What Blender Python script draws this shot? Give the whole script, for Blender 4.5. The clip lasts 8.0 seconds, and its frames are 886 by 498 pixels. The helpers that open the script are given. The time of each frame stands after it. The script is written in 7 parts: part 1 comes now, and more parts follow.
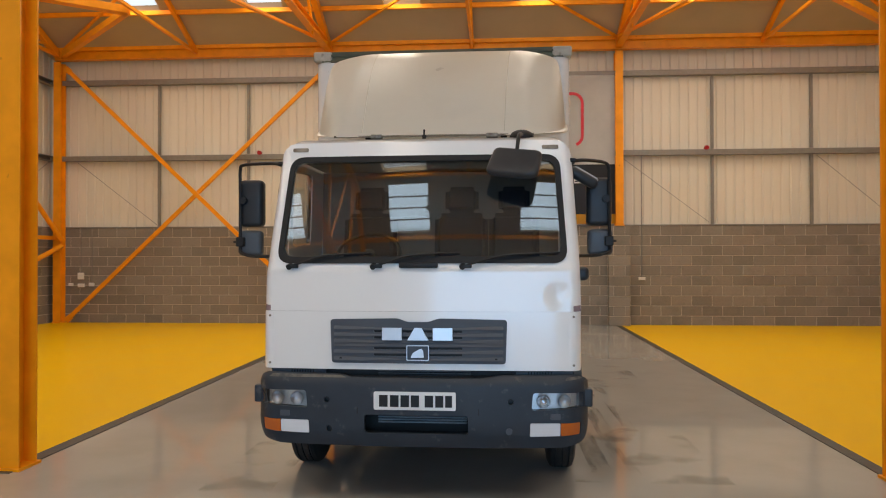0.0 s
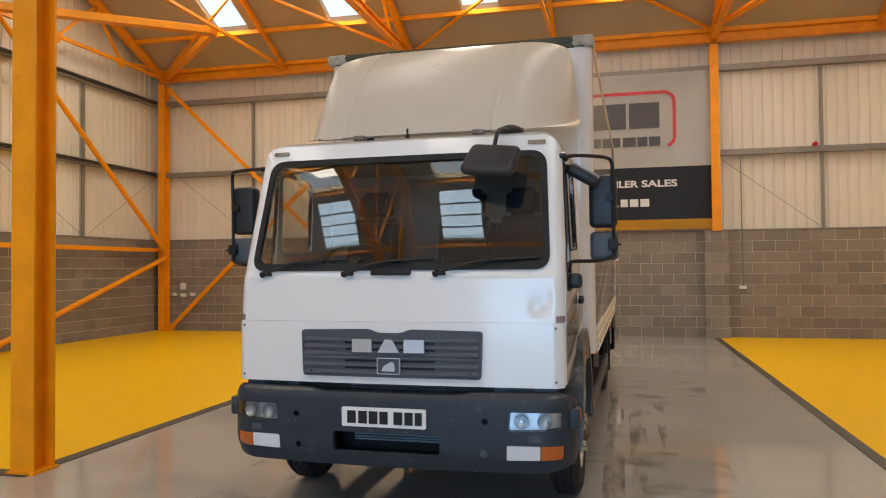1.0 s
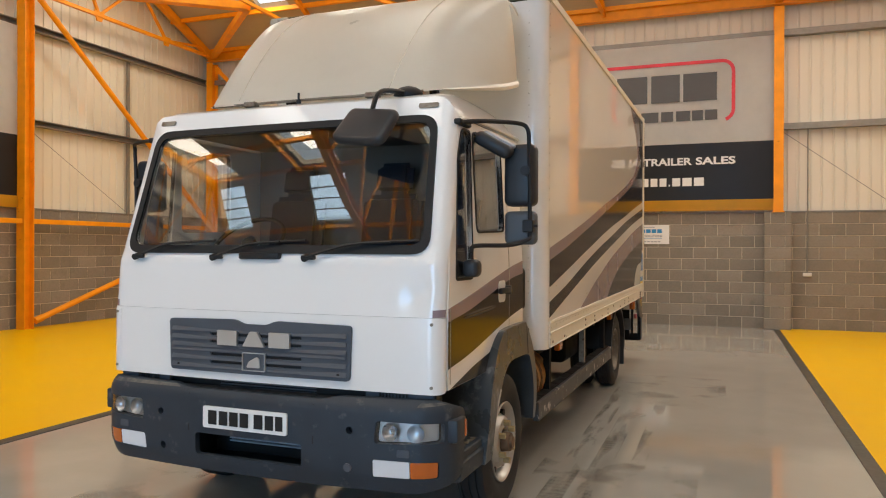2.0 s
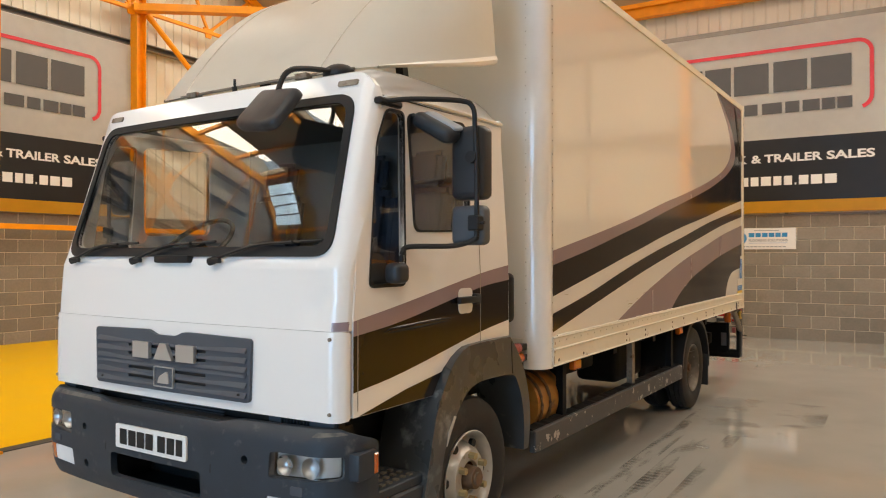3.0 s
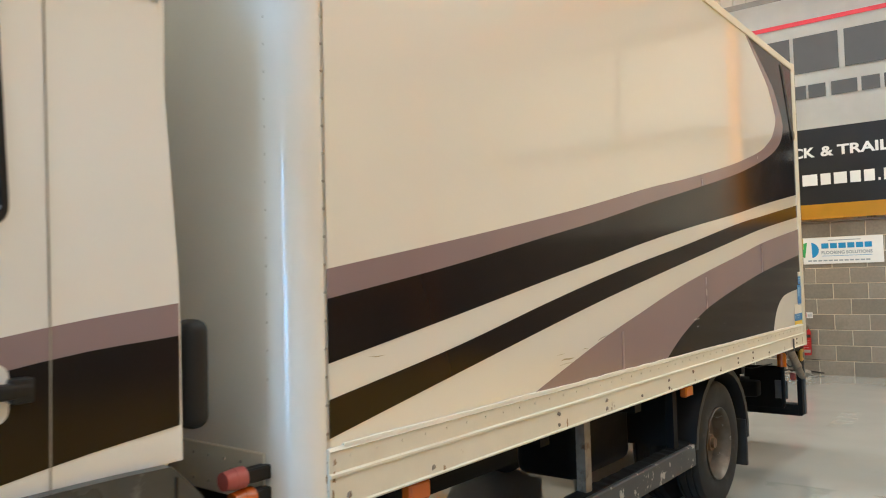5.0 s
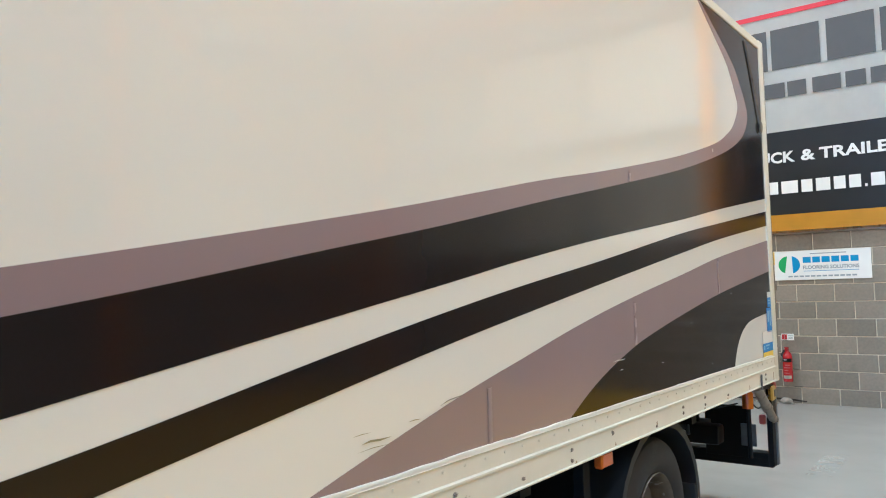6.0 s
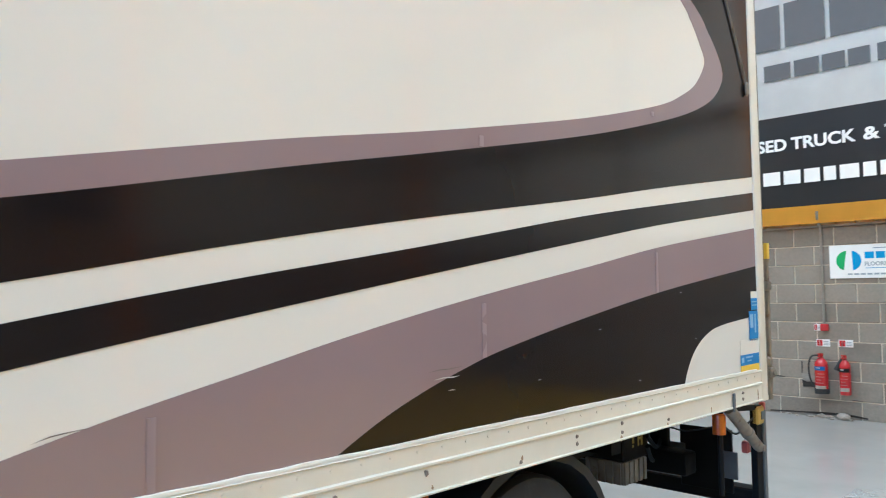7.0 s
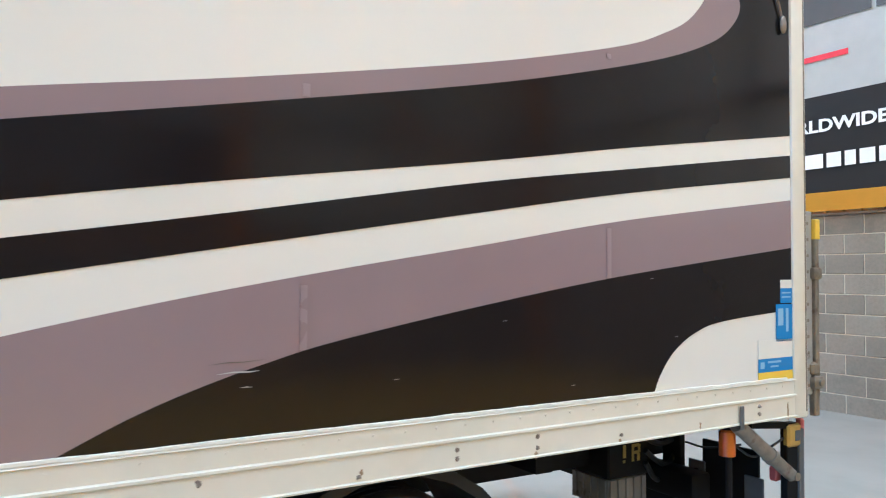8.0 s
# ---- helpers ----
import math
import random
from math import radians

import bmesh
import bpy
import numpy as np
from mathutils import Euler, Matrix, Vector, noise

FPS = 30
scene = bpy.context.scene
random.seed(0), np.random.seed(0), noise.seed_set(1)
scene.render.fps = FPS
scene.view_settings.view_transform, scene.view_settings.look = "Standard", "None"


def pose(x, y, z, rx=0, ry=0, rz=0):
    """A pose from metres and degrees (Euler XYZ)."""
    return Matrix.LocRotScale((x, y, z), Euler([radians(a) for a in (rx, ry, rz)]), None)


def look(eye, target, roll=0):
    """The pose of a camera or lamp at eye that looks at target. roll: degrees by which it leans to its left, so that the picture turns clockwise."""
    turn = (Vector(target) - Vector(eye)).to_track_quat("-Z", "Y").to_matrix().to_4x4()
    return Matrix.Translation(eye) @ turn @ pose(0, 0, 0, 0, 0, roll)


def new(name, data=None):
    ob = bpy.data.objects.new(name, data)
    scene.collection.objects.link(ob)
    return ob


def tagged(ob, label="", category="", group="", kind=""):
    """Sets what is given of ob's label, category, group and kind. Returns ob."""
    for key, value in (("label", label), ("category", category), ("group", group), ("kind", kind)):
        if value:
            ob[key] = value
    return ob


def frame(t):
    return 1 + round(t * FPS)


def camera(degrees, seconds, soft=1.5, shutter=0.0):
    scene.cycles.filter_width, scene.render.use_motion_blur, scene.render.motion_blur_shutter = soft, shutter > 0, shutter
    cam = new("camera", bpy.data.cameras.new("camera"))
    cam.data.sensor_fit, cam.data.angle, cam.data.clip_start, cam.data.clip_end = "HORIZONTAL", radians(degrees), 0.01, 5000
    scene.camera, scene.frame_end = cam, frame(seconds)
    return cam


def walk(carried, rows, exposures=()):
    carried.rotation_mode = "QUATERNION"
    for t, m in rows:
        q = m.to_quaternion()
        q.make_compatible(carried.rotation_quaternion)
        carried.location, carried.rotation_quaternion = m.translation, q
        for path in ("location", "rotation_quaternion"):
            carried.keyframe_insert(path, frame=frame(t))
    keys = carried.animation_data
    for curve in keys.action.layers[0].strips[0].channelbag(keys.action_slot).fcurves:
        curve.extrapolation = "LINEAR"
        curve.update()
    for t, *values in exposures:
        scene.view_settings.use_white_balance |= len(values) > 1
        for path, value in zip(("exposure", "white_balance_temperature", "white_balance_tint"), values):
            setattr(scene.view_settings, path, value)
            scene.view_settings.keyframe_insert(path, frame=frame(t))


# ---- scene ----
# camera and its walk
cam = camera(61.4, 8.0, soft=1.05, shutter=0.2)
PATH = [
    (0, (0.328, 0.353, 1.597), (0.19, 2.348, 1.618), -0.1),
    (0.5, (0.698, 0.58, 1.586), (0.371, 2.553, 1.631), -0.0),
    (1, (1.196, 0.827, 1.571), (0.732, 2.771, 1.62), -0.5),
    (1.5, (1.709, 1.182, 1.559), (1.134, 3.097, 1.573), -0.2),
    (1.7, (1.887, 1.424, 1.594), (1.271, 3.327, 1.596), 0.0),
    (3, (2.823, 2.774, 1.559), (1.774, 4.476, 1.577), -0.0),
    (3.5, (2.998, 3.433, 1.567), (1.809, 5.041, 1.593), -0.5),
    (4, (2.99, 4.115, 1.573), (1.743, 5.677, 1.643), -0.9),
    (4.5, (2.894, 4.805, 1.572), (1.643, 6.363, 1.654), -1.0),
    (4.7, (2.768, 5.073, 1.532), (1.537, 6.647, 1.612), -1.2),
    (6, (2.464, 6.864, 1.594), (1.273, 8.465, 1.717), -1.4),
    (6.5, (2.654, 7.554, 1.593), (1.416, 9.12, 1.72), -1.5),
    (7, (2.881, 8.192, 1.577), (1.49, 9.625, 1.692), -0.7),
    (7.5, (3.095, 8.83, 1.574), (1.49, 10.02, 1.66), -0.1),
    (8, (3.242, 9.427, 1.565), (1.547, 10.487, 1.637), 0.4),
]
EXPOSURES = [(0.0, -0.65, 6500, 12), (1.5, -0.46, 6350, 11), (3.0, -0.10, 6500, 9), (4.0, 0.06, 6650, 10), (4.5, 0.22, 5900, 1), (4.7, 0.23, 5600, -1), (5.8, 0.38, 4600, -2), (6.5, 0.48, 4350, -2), (8.0, 0.62, 4260, 1)]
walk(cam, [(t, look(eye, target, roll)) for t, eye, target, roll in PATH], EXPOSURES)

SKY, ROOF_W, DOOR_W = 0.12, 66.0, 680.0

# ---- world, sun, daylight through the openings ----
world = bpy.data.worlds.new("overcast_sky")
scene.world = world
world.use_nodes = True
wn = world.node_tree.nodes
sky = wn.new("ShaderNodeTexSky")
sky.sky_type = 'NISHITA'
sky.sun_disc = False
sky.sun_elevation = radians(42)
sky.sun_rotation = radians(200)
sky.air_density, sky.dust_density = 1.0, 4.0
world.node_tree.links.new(sky.outputs["Color"], wn["Background"].inputs["Color"])
wn["Background"].inputs["Strength"].default_value = SKY

sun = new("sun", bpy.data.lights.new("sun", 'SUN'))
sun.data.energy, sun.data.angle, sun.data.color = 0.8, radians(15), (1.0, 0.95, 0.88)
sun.matrix_world = look((0, 0, 30), (8, 22, 0))

# hall, in plan figures: eaves at y 17.0, ridge 11.35, valley 5.75, second ridge -3.2, back wall -9.2
X_L, X_R, Y_FAR, Y_BACK = -9.8, 9.8, 16.97, -9.2
EAVE_Z, SLOPE = 6.30, 0.445
RIDGE_A, VALLEY, RIDGE_B = 11.35, 5.75, -3.2
LIGHT_X = [-7.0, -4.33, -1.42, 1.4, 4.3, 7.0]
LIGHT_W = 0.76
# rooflights on each slope: where across the hall, and how wide
LIGHT_ROWS = [(LIGHT_X, LIGHT_W)] * 2 + [([-9.15, -5.56, -1.76, 2.03, 5.78], 1.2)] * 2


def site(x, y, z):
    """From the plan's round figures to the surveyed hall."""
    return Vector((1.0542 * x - 0.19, 5.82 + (y - 5.7) * 1.0815 if y > 5.7 else y + 0.12, z * 1.0378 if z < 2.25 else 2.335 + (z - 2.25) * 1.056))


def roof_z(y):
    """Height of the lining: two ridges of one height with a valley between."""
    if RIDGE_B < y < VALLEY:
        return roof_z(VALLEY) + (roof_z(RIDGE_A) - roof_z(VALLEY)) * (VALLEY - y) / (VALLEY - RIDGE_B)
    if y <= RIDGE_B:
        return roof_z(RIDGE_A) - SLOPE * (RIDGE_B - y)
    return EAVE_Z + SLOPE * (16.85 - RIDGE_A - abs(y - RIDGE_A))


# (lower edge, upper edge) of the rooflights on each slope
LIGHT_Y = [(15.69, 12.3), (6.8, 10.4), (3.0, -3.0), (-4.5, -3.4)]


def daylight(name, at, aim, w, h, power, colour=(1.0, 0.88, 0.70)):
    lamp = new(name, bpy.data.lights.new(name, 'AREA'))
    lamp.data.shape, lamp.data.size, lamp.data.size_y = 'RECTANGLE', w, h
    lamp.data.energy, lamp.data.color = power, colour
    lamp.matrix_world = look(at, aim)
    return lamp


for (ya, yb), (xs, width), share in zip(LIGHT_Y, LIGHT_ROWS, (2.2, 1.35, 3.8, 0.26)):
    yc = (ya + yb) / 2
    zc = roof_z(yc)
    s = -SLOPE if roof_z(ya - 0.01) > roof_z(ya) else SLOPE
    for xc in xs:
        p = site(xc, yc, zc + 0.03)
        daylight("rooflight_sky", p, p + Vector((0, s, -1)), width, abs(yb - ya) * 1.13, ROOF_W * share, (1.0, 0.88, 0.70) if yc > RIDGE_B else (0.56, 0.80, 1.0))
# the open goods door behind the camera
DOOR_X0, DOOR_X1, DOOR_Z = -1.7, 3.8, 5.2
daylight("goods_door_sky", ((DOOR_X0 + DOOR_X1) / 2, Y_BACK - 0.15, DOOR_Z / 2), ((DOOR_X0 + DOOR_X1) / 2, 5, 1.6),
         DOOR_X1 - DOOR_X0, DOOR_Z, DOOR_W, (0.17, 0.53, 1.0))

# ---- materials ----


def material(name, base, rough=0.5, metal=0.0, spread=0.06, grain=8.0, bump=0.0, bump_scale=120.0, stain=None, stain_scale=1.3,
             stain_at=0.62, stain_soft=0.12, coat=0.0, random_island=0.0, rough_spread=0.08, stretch=(1, 1, 1), spec=0.5, per_object=0.0, coat_rough=0.06):
    m = bpy.data.materials.new(name)
    m.use_nodes = True
    nt = m.node_tree
    n, l = nt.nodes, nt.links
    b = n["Principled BSDF"]
    b.inputs["Metallic"].default_value = metal
    b.inputs["Coat Weight"].default_value = coat
    b.inputs["Coat Roughness"].default_value = coat_rough
    b.inputs["Specular IOR Level"].default_value = spec
    geo = n.new("ShaderNodeNewGeometry")
    mp = n.new("ShaderNodeMapping")
    mp.inputs["Scale"].default_value = stretch
    l.new(geo.outputs["Position"], mp.inputs["Vector"])
    big = n.new("ShaderNodeTexNoise")
    big.inputs["Scale"].default_value, big.inputs["Detail"].default_value = stain_scale, 5
    fine = n.new("ShaderNodeTexNoise")
    fine.inputs["Scale"].default_value, fine.inputs["Detail"].default_value = grain, 6
    for t in (big, fine):
        l.new(mp.outputs["Vector"], t.inputs["Vector"])
    add = n.new("ShaderNodeMath")
    add.operation = 'MULTIPLY_ADD'
    l.new(fine.outputs["Fac"], add.inputs[0])
    add.inputs[1].default_value = 0.6
    half = n.new("ShaderNodeMath")
    half.operation = 'MULTIPLY'
    l.new(big.outputs["Fac"], half.inputs[0])
    half.inputs[1].default_value = 0.4
    l.new(half.outputs[0], add.inputs[2])
    ramp = n.new("ShaderNodeMapRange")
    ramp.inputs["From Min"].default_value, ramp.inputs["From Max"].default_value = 0.3, 0.7
    ramp.inputs["To Min"].default_value, ramp.inputs["To Max"].default_value = 1 - spread, 1 + spread
    l.new(add.outputs[0], ramp.inputs["Value"])
    value = ramp.outputs["Result"]
    if per_object:
        info = n.new("ShaderNodeObjectInfo")
        r2 = n.new("ShaderNodeMapRange")
        r2.inputs["To Min"].default_value, r2.inputs["To Max"].default_value = 1 - per_object, 1 + per_object
        l.new(info.outputs["Random"], r2.inputs["Value"])
        mul = n.new("ShaderNodeMath")
        mul.operation = 'MULTIPLY'
        l.new(value, mul.inputs[0])
        l.new(r2.outputs["Result"], mul.inputs[1])
        value = mul.outputs[0]
    if random_island:
        r3 = n.new("ShaderNodeMapRange")
        r3.inputs["To Min"].default_value, r3.inputs["To Max"].default_value = 1 - random_island, 1 + random_island
        l.new(geo.outputs["Random Per Island"], r3.inputs["Value"])
        mul2 = n.new("ShaderNodeMath")
        mul2.operation = 'MULTIPLY'
        l.new(value, mul2.inputs[0])
        l.new(r3.outputs["Result"], mul2.inputs[1])
        value = mul2.outputs[0]
    scale = n.new("ShaderNodeVectorMath")
    scale.operation = 'SCALE'
    scale.inputs[0].default_value = base
    l.new(value, scale.inputs["Scale"])
    colour = scale.outputs["Vector"]
    if stain:
        sn = n.new("ShaderNodeTexNoise")
        sn.inputs["Scale"].default_value, sn.inputs["Detail"].default_value, sn.inputs["Roughness"].default_value = stain_scale * 2.3, 8, 0.62
        l.new(mp.outputs["Vector"], sn.inputs["Vector"])
        sr = n.new("ShaderNodeMapRange")
        sr.inputs["From Min"].default_value, sr.inputs["From Max"].default_value = stain_at, stain_at + stain_soft
        l.new(sn.outputs["Fac"], sr.inputs["Value"])
        mix = n.new("ShaderNodeMix")
        mix.data_type = 'RGBA'
        l.new(sr.outputs["Result"], mix.inputs["Factor"])
        l.new(colour, mix.inputs[6])
        mix.inputs[7].default_value = (*stain, 1)
        colour = mix.outputs[2]
    l.new(colour, b.inputs["Base Color"])
    rr = n.new("ShaderNodeMapRange")
    rr.inputs["From Min"].default_value, rr.inputs["From Max"].default_value = 0.3, 0.7
    rr.inputs["To Min"].default_value = max(0.02, rough - rough_spread)
    rr.inputs["To Max"].default_value = min(1.0, rough + rough_spread)
    l.new(add.outputs[0], rr.inputs["Value"])
    l.new(rr.outputs["Result"], b.inputs["Roughness"])
    if bump:
        bn = n.new("ShaderNodeTexNoise")
        bn.inputs["Scale"].default_value, bn.inputs["Detail"].default_value = bump_scale, 4
        l.new(mp.outputs["Vector"], bn.inputs["Vector"])
        bp = n.new("ShaderNodeBump")
        bp.inputs["Strength"].default_value, bp.inputs["Distance"].default_value = bump, 0.01
        l.new(bn.outputs["Fac"], bp.inputs["Height"])
        l.new(bp.outputs["Normal"], b.inputs["Normal"])
    return m


def glass(name, tint, rough=0.0, ior=1.45):
    """A clear pane: mirror by Fresnel, else straight through with a tint."""
    m = bpy.data.materials.new(name)
    m.use_nodes = True
    n, l = m.node_tree.nodes, m.node_tree.links
    n.remove(n["Principled BSDF"])
    clear, shine, mix, fr, power, gloss = (n.new("ShaderNodeBsdf" + k) if k in ("Transparent", "Glossy") else n.new("ShaderNode" + k)
                                           for k in ("Transparent", "Glossy", "MixShader", "LayerWeight", "Math", "Math"))
    clear.inputs["Color"].default_value = (*tint, 1)
    shine.inputs["Roughness"].default_value = rough
    # gloss by angle: r0 + (1 - r0) (1 - cos)^5
    r0 = ((ior - 1) / (ior + 1)) ** 2
    fr.inputs["Blend"].default_value = 0.5
    power.operation, gloss.operation = 'POWER', 'MULTIPLY_ADD'
    l.new(fr.outputs["Facing"], power.inputs[0])
    power.inputs[1].default_value = 5.0
    l.new(power.outputs[0], gloss.inputs[0])
    gloss.inputs[1].default_value, gloss.inputs[2].default_value = 1 - r0, r0
    l.new(gloss.outputs[0], mix.inputs[0])
    l.new(clear.outputs[0], mix.inputs[1])
    l.new(shine.outputs[0], mix.inputs[2])
    l.new(mix.outputs[0], n["Material Output"].inputs["Surface"])
    return m


M_BLOCK = material("concrete_block", (0.245, 0.213, 0.172), 0.9, spread=0.16, grain=30, bump=0.5, bump_scale=90, per_object=0.15, stain=(0.165, 0.143, 0.115), stain_at=0.55, stain_soft=0.25)
M_MORTAR = material("mortar", (0.64, 0.56, 0.44), 0.95, spread=0.1, grain=40, bump=0.4)
M_CLAD = material("lining_sheet", (0.75, 0.70, 0.575), 0.42, spread=0.05, grain=3, stain=(0.70, 0.645, 0.52), stain_at=0.55, stain_soft=0.4, stretch=(1, 1, 0.25), per_object=0.03)
M_ROOF = material("roof_lining", (0.45, 0.375, 0.255), 0.6, spread=0.06, grain=2)
M_STEEL = material("orange_steel_paint", (0.90, 0.33, 0.004), 0.42, spread=0.1, grain=5, bump=0.08, bump_scale=40, stain=(0.5, 0.17, 0.01), stain_at=0.68, stain_soft=0.05, stain_scale=2.5, spec=0.3)
M_GALV = material("galvanised_steel", (0.27, 0.25, 0.215), 0.5, metal=0.3, spread=0.16, grain=14)
M_FLOOR = material("grey_floor_paint", (0.37, 0.355, 0.325), 0.075, spread=0.06, grain=1.6, rough_spread=0.045, stain=(0.31, 0.295, 0.265), stain_at=0.5, stain_soft=0.45, stain_scale=0.5, coat=0.1)
M_YELLOW = material("yellow_floor_paint", (0.85, 0.49, 0.0), 0.36, spread=0.03, grain=2, rough_spread=0.04, spec=0.08, coat=0.02)
M_BLACKLINE = material("black_floor_line", (0.055, 0.05, 0.042), 0.45, spread=0.2, grain=20)
M_VINYL_GREY = material("banner_vinyl_silver", (0.82, 0.80, 0.76), 0.42, spread=0.05, grain=5, bump=0.06, bump_scale=2.5)
M_VINYL_BLACK = material("banner_vinyl_black", (0.035, 0.034, 0.035), 0.42, spread=0.1, grain=4, bump=0.06, bump_scale=2.5)
M_PRINT_DARK = material("banner_print_dark", (0.075, 0.073, 0.073), 0.5, spread=0.08)
M_PRINT_RED = material("banner_print_red", (0.62, 0.03, 0.05), 0.5, spread=0.05)
M_PRINT_WHITE = material("banner_print_white", (0.80, 0.79, 0.77), 0.5, spread=0.03)
M_YELLOW_CLOTH = material("yellow_vinyl_sheet", (0.80, 0.42, 0.02), 0.45, spread=0.1, grain=3, bump=0.1, bump_scale=6)
M_PLASTIC_WHITE = material("white_plastic", (0.75, 0.73, 0.68), 0.4, spread=0.04)
M_RED = material("red_enamel", (0.42, 0.018, 0.022), 0.18, spread=0.06, coat=0.3)
M_BLACK_RUBBER = material("black_rubber", (0.022, 0.022, 0.022), 0.75, spread=0.2, grain=30, bump=0.15)
M_SIGN_BLUE = material("sign_print_blue", (0.03, 0.25, 0.55), 0.5)
M_SIGN_GREEN = material("sign_print_green", (0.05, 0.35, 0.09), 0.5)
M_BLUE = material("sticker_blue", (0.035, 0.21, 0.58), 0.4)
M_STICKER_PRINT = material("sticker_print", (0.30, 0.48, 0.72), 0.4)
M_LABEL_YELLOW = material("sticker_yellow", (0.8, 0.55, 0.03), 0.4)
M_GREY_PRINT = material("sign_print_grey", (0.3, 0.33, 0.36), 0.5)

# ---- building helpers ----


PLAN = True  # while the hall is built: plan figures go through site()


def finish(name, bm, mat, smooth=35):
    me = bpy.data.meshes.new(name)
    if PLAN:
        for v in bm.verts:
            v.co = site(*v.co)
    bmesh.ops.recalc_face_normals(bm, faces=bm.faces[:])
    bm.to_mesh(me)
    bm.free()
    if smooth:
        me.shade_smooth()
        me.set_sharp_from_angle(angle=radians(smooth))
    for m in (mat if isinstance(mat, (list, tuple)) else [mat]):
        me.materials.append(m)
    return new(name, me)


def part(name, bm, mat, parent=None, label="", smooth=35):
    """One mesh object, built at its place in the world, under its thing."""
    ob = finish(name, bm, mat, smooth)
    if parent is not None:
        ob.parent = parent
        ob.matrix_parent_inverse = world_of(parent).inverted()
    if label:
        ob["label"] = label
    return ob


def world_of(ob):
    m = ob.matrix_basis
    while ob.parent is not None:
        m = ob.parent.matrix_basis @ ob.matrix_parent_inverse @ m
        ob = ob.parent
    return m


def empty(name, at, label="", category="", group="", kind=""):
    ob = new(name)
    ob.empty_display_size = 0.2
    ob.matrix_basis = pose(*at)
    return tagged(ob, label, category, group, kind)


def box(bm, x0, x1, y0, y1, z0, z1, bevel=0.0, seg=1):
    """An upright box with bevelled edges, added to bm."""
    made = bmesh.ops.create_cube(bm, size=1.0, matrix=Matrix.LocRotScale(((x0 + x1) / 2, (y0 + y1) / 2, (z0 + z1) / 2), None, (x1 - x0, y1 - y0, z1 - z0)))
    if bevel:
        edges = {e for v in made["verts"] for e in v.link_edges}
        bmesh.ops.bevel(bm, geom=list(edges), offset=bevel, segments=seg, affect='EDGES', profile=0.5)
    return bm


def boxes(*rows, bevel=0.0, seg=1):
    bm = bmesh.new()
    for r in rows:
        box(bm, *r, bevel=bevel, seg=seg)
    return bm


def frame_to(p, q, up=(0, 0, 1)):
    """A matrix whose z runs from p to q, with y near up."""
    z = (Vector(q) - Vector(p)).normalized()
    u = Vector(up)
    if abs(z.dot(u)) > 0.98:
        u = Vector((0, 1, 0))
    x = u.cross(z).normalized()
    y = z.cross(x)
    m = Matrix((x, y, z)).transposed().to_4x4()
    m.translation = p
    return m


def bar(bm, p, q, w, h, bevel=0.0):
    """A rectangular bar from p to q: w across, h upward."""
    m = frame_to(p, q)
    ln = (Vector(q) - Vector(p)).length
    made = bmesh.ops.create_cube(bm, size=1.0, matrix=m @ Matrix.LocRotScale((0, 0, ln / 2), None, (w, h, ln)))
    if bevel:
        edges = {e for v in made["verts"] for e in v.link_edges}
        bmesh.ops.bevel(bm, geom=list(edges), offset=bevel, segments=1, affect='EDGES')
    return bm


def rod(bm, p, q, r, seg=12, r2=None):
    m = frame_to(p, q)
    ln = (Vector(q) - Vector(p)).length
    bmesh.ops.create_cone(bm, cap_ends=True, segments=seg, radius1=r, radius2=r if r2 is None else r2, depth=ln, matrix=m @ Matrix.Translation((0, 0, ln / 2)))
    return bm


def extrude_profile(bm, pts, m, length):
    """A closed outline pts (x, y) pushed along z of m for length."""
    a = [bm.verts.new(m @ Vector((x, y, 0))) for x, y in pts]
    b = [bm.verts.new(m @ Vector((x, y, length))) for x, y in pts]
    k = len(pts)
    for i in range(k):
        bm.faces.new((a[i], a[(i + 1) % k], b[(i + 1) % k], b[i]))
    bm.faces.new(a[::-1])
    bm.faces.new(b)
    return bm


def i_section(w, h, tf, tw):
    """Outline of a rolled I section, flanges at the two ends of its height."""
    a, b, c = w / 2, h / 2, tw / 2
    return [(-a, -b), (a, -b), (a, -b + tf), (c, -b + tf), (c, b - tf), (a, b - tf), (a, b), (-a, b), (-a, b - tf), (-c, b - tf), (-c, -b + tf), (-a, -b + tf)]


def i_beam(bm, p, q, w, h, tf=0.012, tw=0.01, up=(0, 0, 1)):
    ln = (Vector(q) - Vector(p)).length
    return extrude_profile(bm, i_section(w, h, tf, tw), frame_to(p, q, up), ln)


def spline(points, steps=8, closed=False):
    """A smooth line through a few points (Catmull-Rom)."""
    pts = [Vector(p) for p in points]
    k = len(pts)
    out = []
    for i in range(k if closed else k - 1):
        p0 = pts[(i - 1) % k] if closed or i > 0 else 2 * pts[0] - pts[1]
        p1, p2 = pts[i], pts[(i + 1) % k]
        p3 = pts[(i + 2) % k] if closed or i + 2 < k else 2 * pts[-1] - pts[-2]
        for s in range(steps):
            t = s / steps
            out.append(0.5 * ((2 * p1) + (p2 - p0) * t + (2 * p0 - 5 * p1 + 4 * p2 - p3) * t * t + (3 * p1 - p0 - 3 * p2 + p3) * t ** 3))
    if not closed:
        out.append(pts[-1])
    return out


